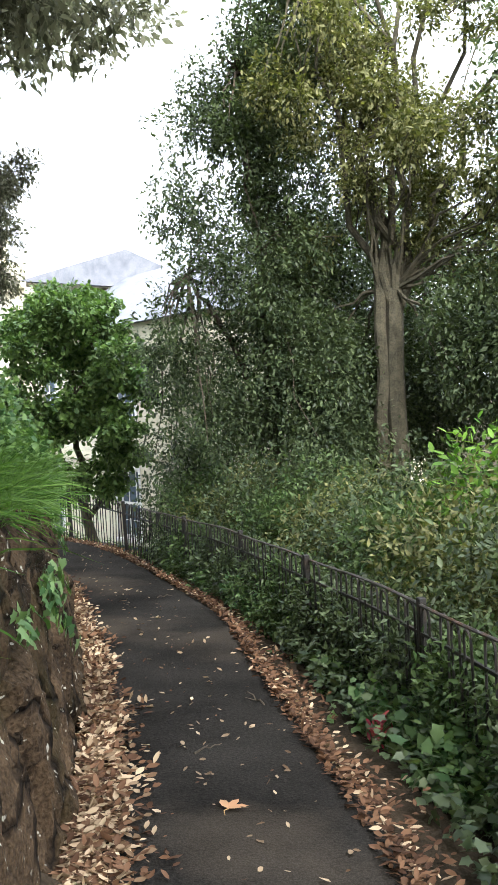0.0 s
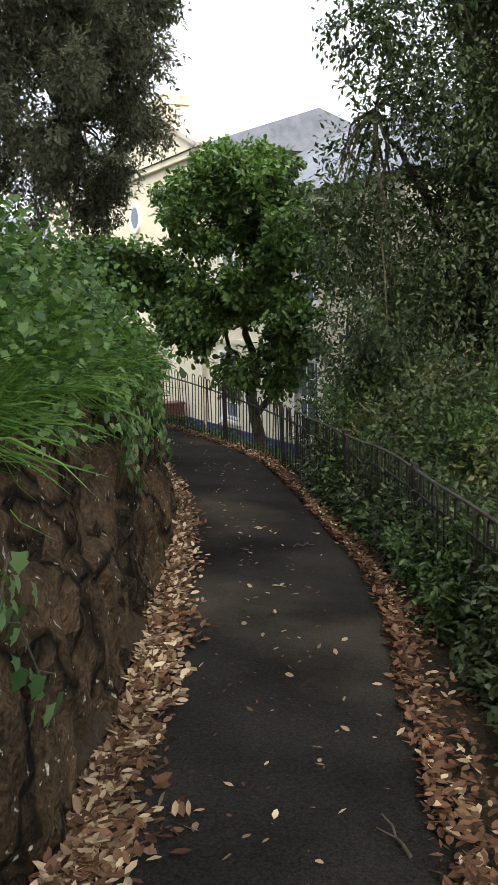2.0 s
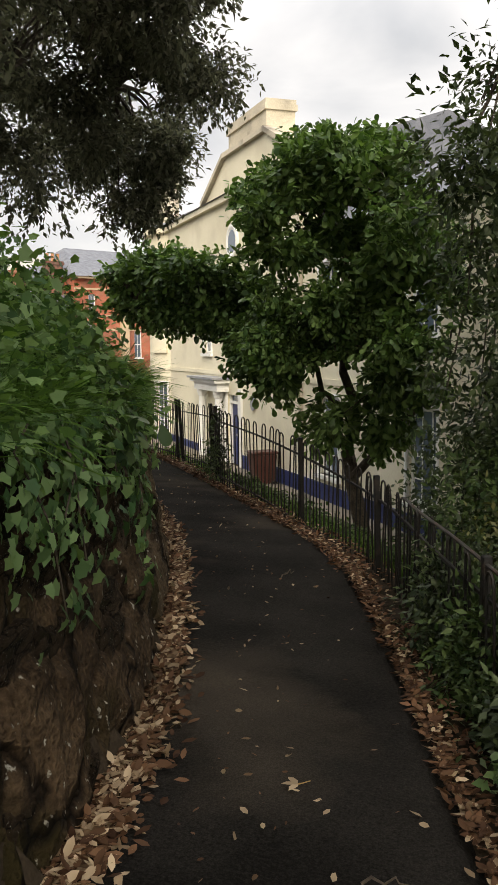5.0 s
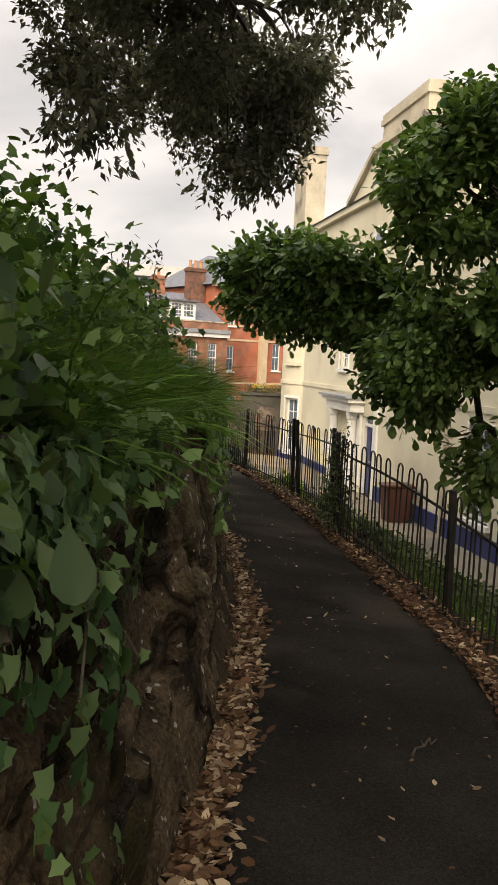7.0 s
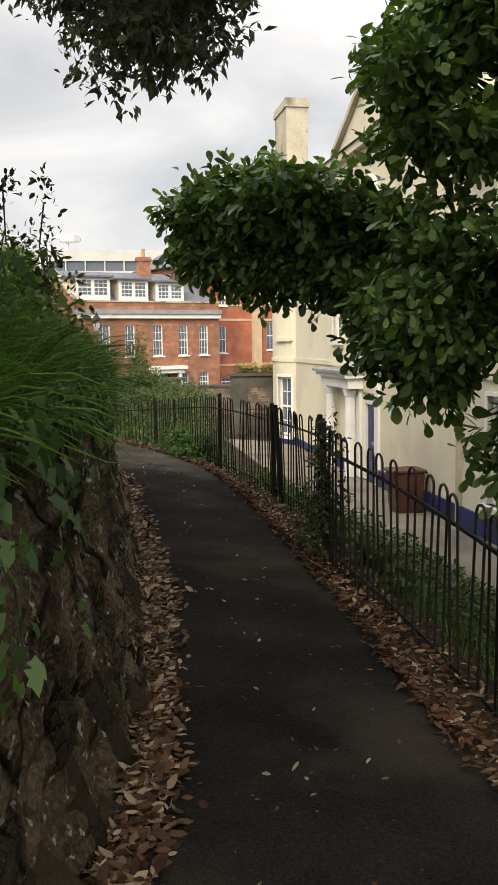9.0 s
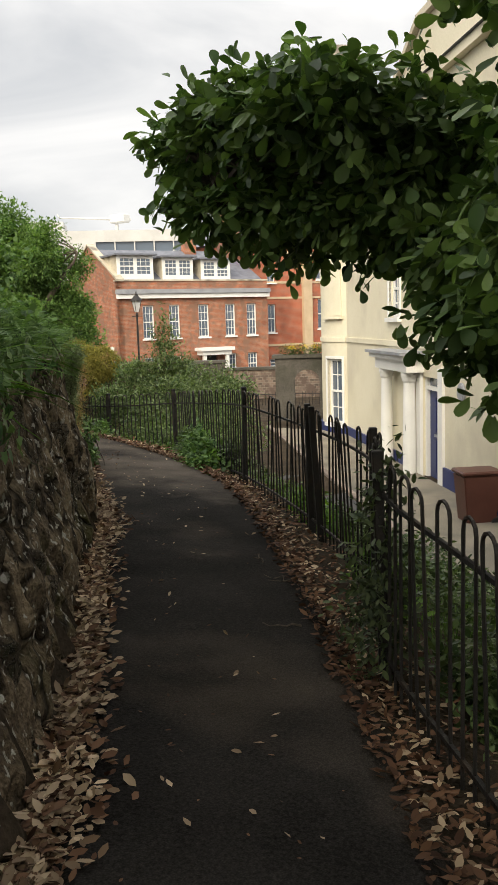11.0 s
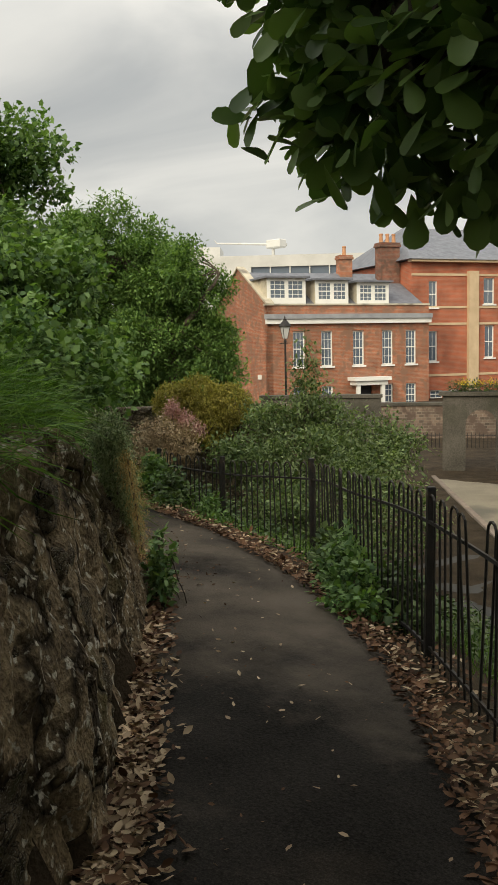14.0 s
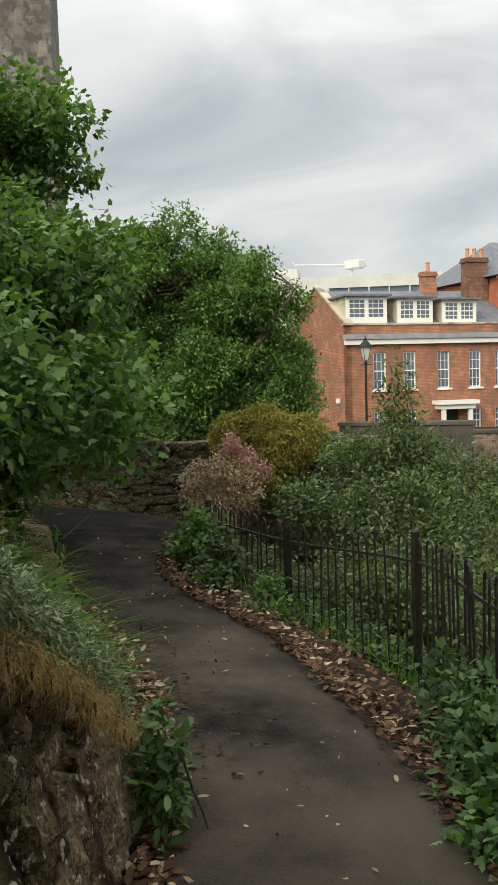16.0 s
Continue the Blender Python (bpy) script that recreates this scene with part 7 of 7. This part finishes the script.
ob = link("ivy_carpet", leaves_mesh("ivy_carpet", C, D, U, 0.06 * (0.5 + 0.8 * rng.random(len(C))), LOBED), EVERGREEN_LEAF)
tagged(ob, "dark ivy creeping over the soil below the fence", "ivy", kind="stuff")

# fine grass in the slope beyond the fence
n_g = 9000
i = np.clip(ok[rng.integers(0, len(ok), n_g)], 1, len(RIGHT) - 2)
t = unit(RIGHT[i + 1] - RIGHT[i - 1])
xy = RIGHT[i] + np.stack([t[:, 1], -t[:, 0]], 1) * (0.45 + 1.6 * rng.random(n_g))[:, None]
C = np.column_stack([xy, land(xy[:, 0], xy[:, 1]) - 0.01])
D = rng.normal(size=C.shape) * 0.3 + np.array([0, 0, 1.0])
ob = link("grass", leaves_mesh("grass", C, D, unit(rng.normal(size=C.shape)), 0.10 + 0.22 * rng.random(n_g), ARCHING), GRASS_BLADE)
tagged(ob, "thin green grass growing through the fence", "grass", kind="stuff")


# ---- small things on the path ----
def fallen_leaf(x, y, size, turn, mat, label, lobes=3):
    """A large leaf lying on the asphalt, in lobes round its stalk."""
    t = thing("fallen_leaf", (x, y, plane_z(x, y) + 0.012), label, "leaf")
    a = np.radians(np.linspace(-55, 55, lobes) + turn)
    C = np.zeros((lobes, 3))
    D = np.column_stack([np.cos(a), np.sin(a), np.full(lobes, 0.12)])
    link("blade", leaves_mesh("blade", C, D, np.tile((0, 0, 1.0), (lobes, 1)), np.full(lobes, size), OVAL), mat, t)
    bm = bmesh.new()
    tube(bm, [(0, 0, 0.0), (-0.4 * size * math.cos(radians(turn)), -0.4 * size * math.sin(radians(turn)), 0.006), (-0.8 * size * math.cos(radians(turn + 20)), -0.8 * size * math.sin(radians(turn + 20)), 0.004)], [0.0022, 0.002, 0.0015], 5)
    part("stalk", bm, STRAW, t)
    return t


TAN_LEAF = leaf_material("orange_tan_leaf", (0.42, 0.22, 0.11), (0.55, 0.32, 0.18), 0.6, 0.1, glow=(1.2, 1.0, 0.6))
fallen_leaf(-0.17, 3.55, 0.085, 60, TAN_LEAF, "large orange-tan maple leaf lying on asphalt", 3)
fallen_leaf(-1.35, 9.1, 0.06, 200, DEAD_LEAF, "curled pale leaf lying on dark asphalt", 3)
fallen_leaf(-0.9, 7.6, 0.055, 130, DEAD_LEAF, "curled pale leaf lying on dark asphalt", 2)


def twig(x, y, size, turn, seed):
    t = thing("twig", (x, y, plane_z(x, y) + 0.012), "thin dry brown twig lying on asphalt", "twig")
    bm = bmesh.new()
    d = (size * math.cos(radians(turn)), size * math.sin(radians(turn)), 0.008)
    pts = limb_points((0, 0, 0), d, 5, 0.01, 0.2, seed)
    tube(bm, pts, np.linspace(0.006, 0.002, 6), 5)
    part("stick", bm, BARK, t)
    bm = bmesh.new()
    tube(bm, [pts[2], (pts[2][0] + 0.3 * size * math.cos(radians(turn + 40)), pts[2][1] + 0.3 * size * math.sin(radians(turn + 40)), 0.01)], [0.003, 0.0015], 4)
    part("side_twig", bm, BARK, t)
    return t


for k, (x, y, size, turn) in enumerate(((0.0, 5.0, 0.22, 120), (-0.35, 4.2, 0.14, 30), (-5.75, 17.55, 0.30, 175), (-5.4, 16.9, 0.2, 200), (-6.2, 17.8, 0.16, 140), (-2.4, 12.0, 0.2, 80), (-1.0, 8.6, 0.15, 10))):
    twig(x, y, size, turn, 70 + k)

# red-leaved seedling below the fence, yellow flowers on the bank
z = land_at(0.62, 4.55)
shrub("red_seedling", [(0.58, 4.5, z + 0.07, 0.07, 0.07, 0.07)], 12, 4, 0.04, RED_LEAF, OVAL, 91, "small dark red seedling among fallen leaves", "plant", 0.05, 0.0, 0.2)
for k, (y, back, h) in enumerate(((20.3, 0.15, 0.05), (20.6, 0.1, 0.0), (19.6, 1.2, 1.0), (19.9, 1.0, 0.75))):
    l = bank_lobes([(y, back, h, 0.12, 0.1)], 5)
    shrub("yellow_flowers", l, 14, 5, 0.028, FLOWER, OVAL, 95 + k, "spray of small yellow flowers on the bank", "flower", 0.05, 0.0, 0.2)
# thistle-like stalk at the wall's foot by the bend
for k, (dx, h) in enumerate(((0.0, 0.62), (0.07, 0.5), (-0.05, 0.4))):
    p, o = wall_point(along_left(-9.75, 19.8) + k * 0.6, 0.0, 0.12)
    l = [(p.x, p.y, p.z + h * 0.35, 0.09, 0.09, h * 0.3), (p.x + dx, p.y, p.z + h * 0.8, 0.05, 0.05, h * 0.2)]
    shrub("weed", l, 40, 5, 0.055, IVY_LEAF, OVAL, 120 + k, "tall leafy weed at the foot of the rock wall", "weed", 0.05, 0.1, 0.2)
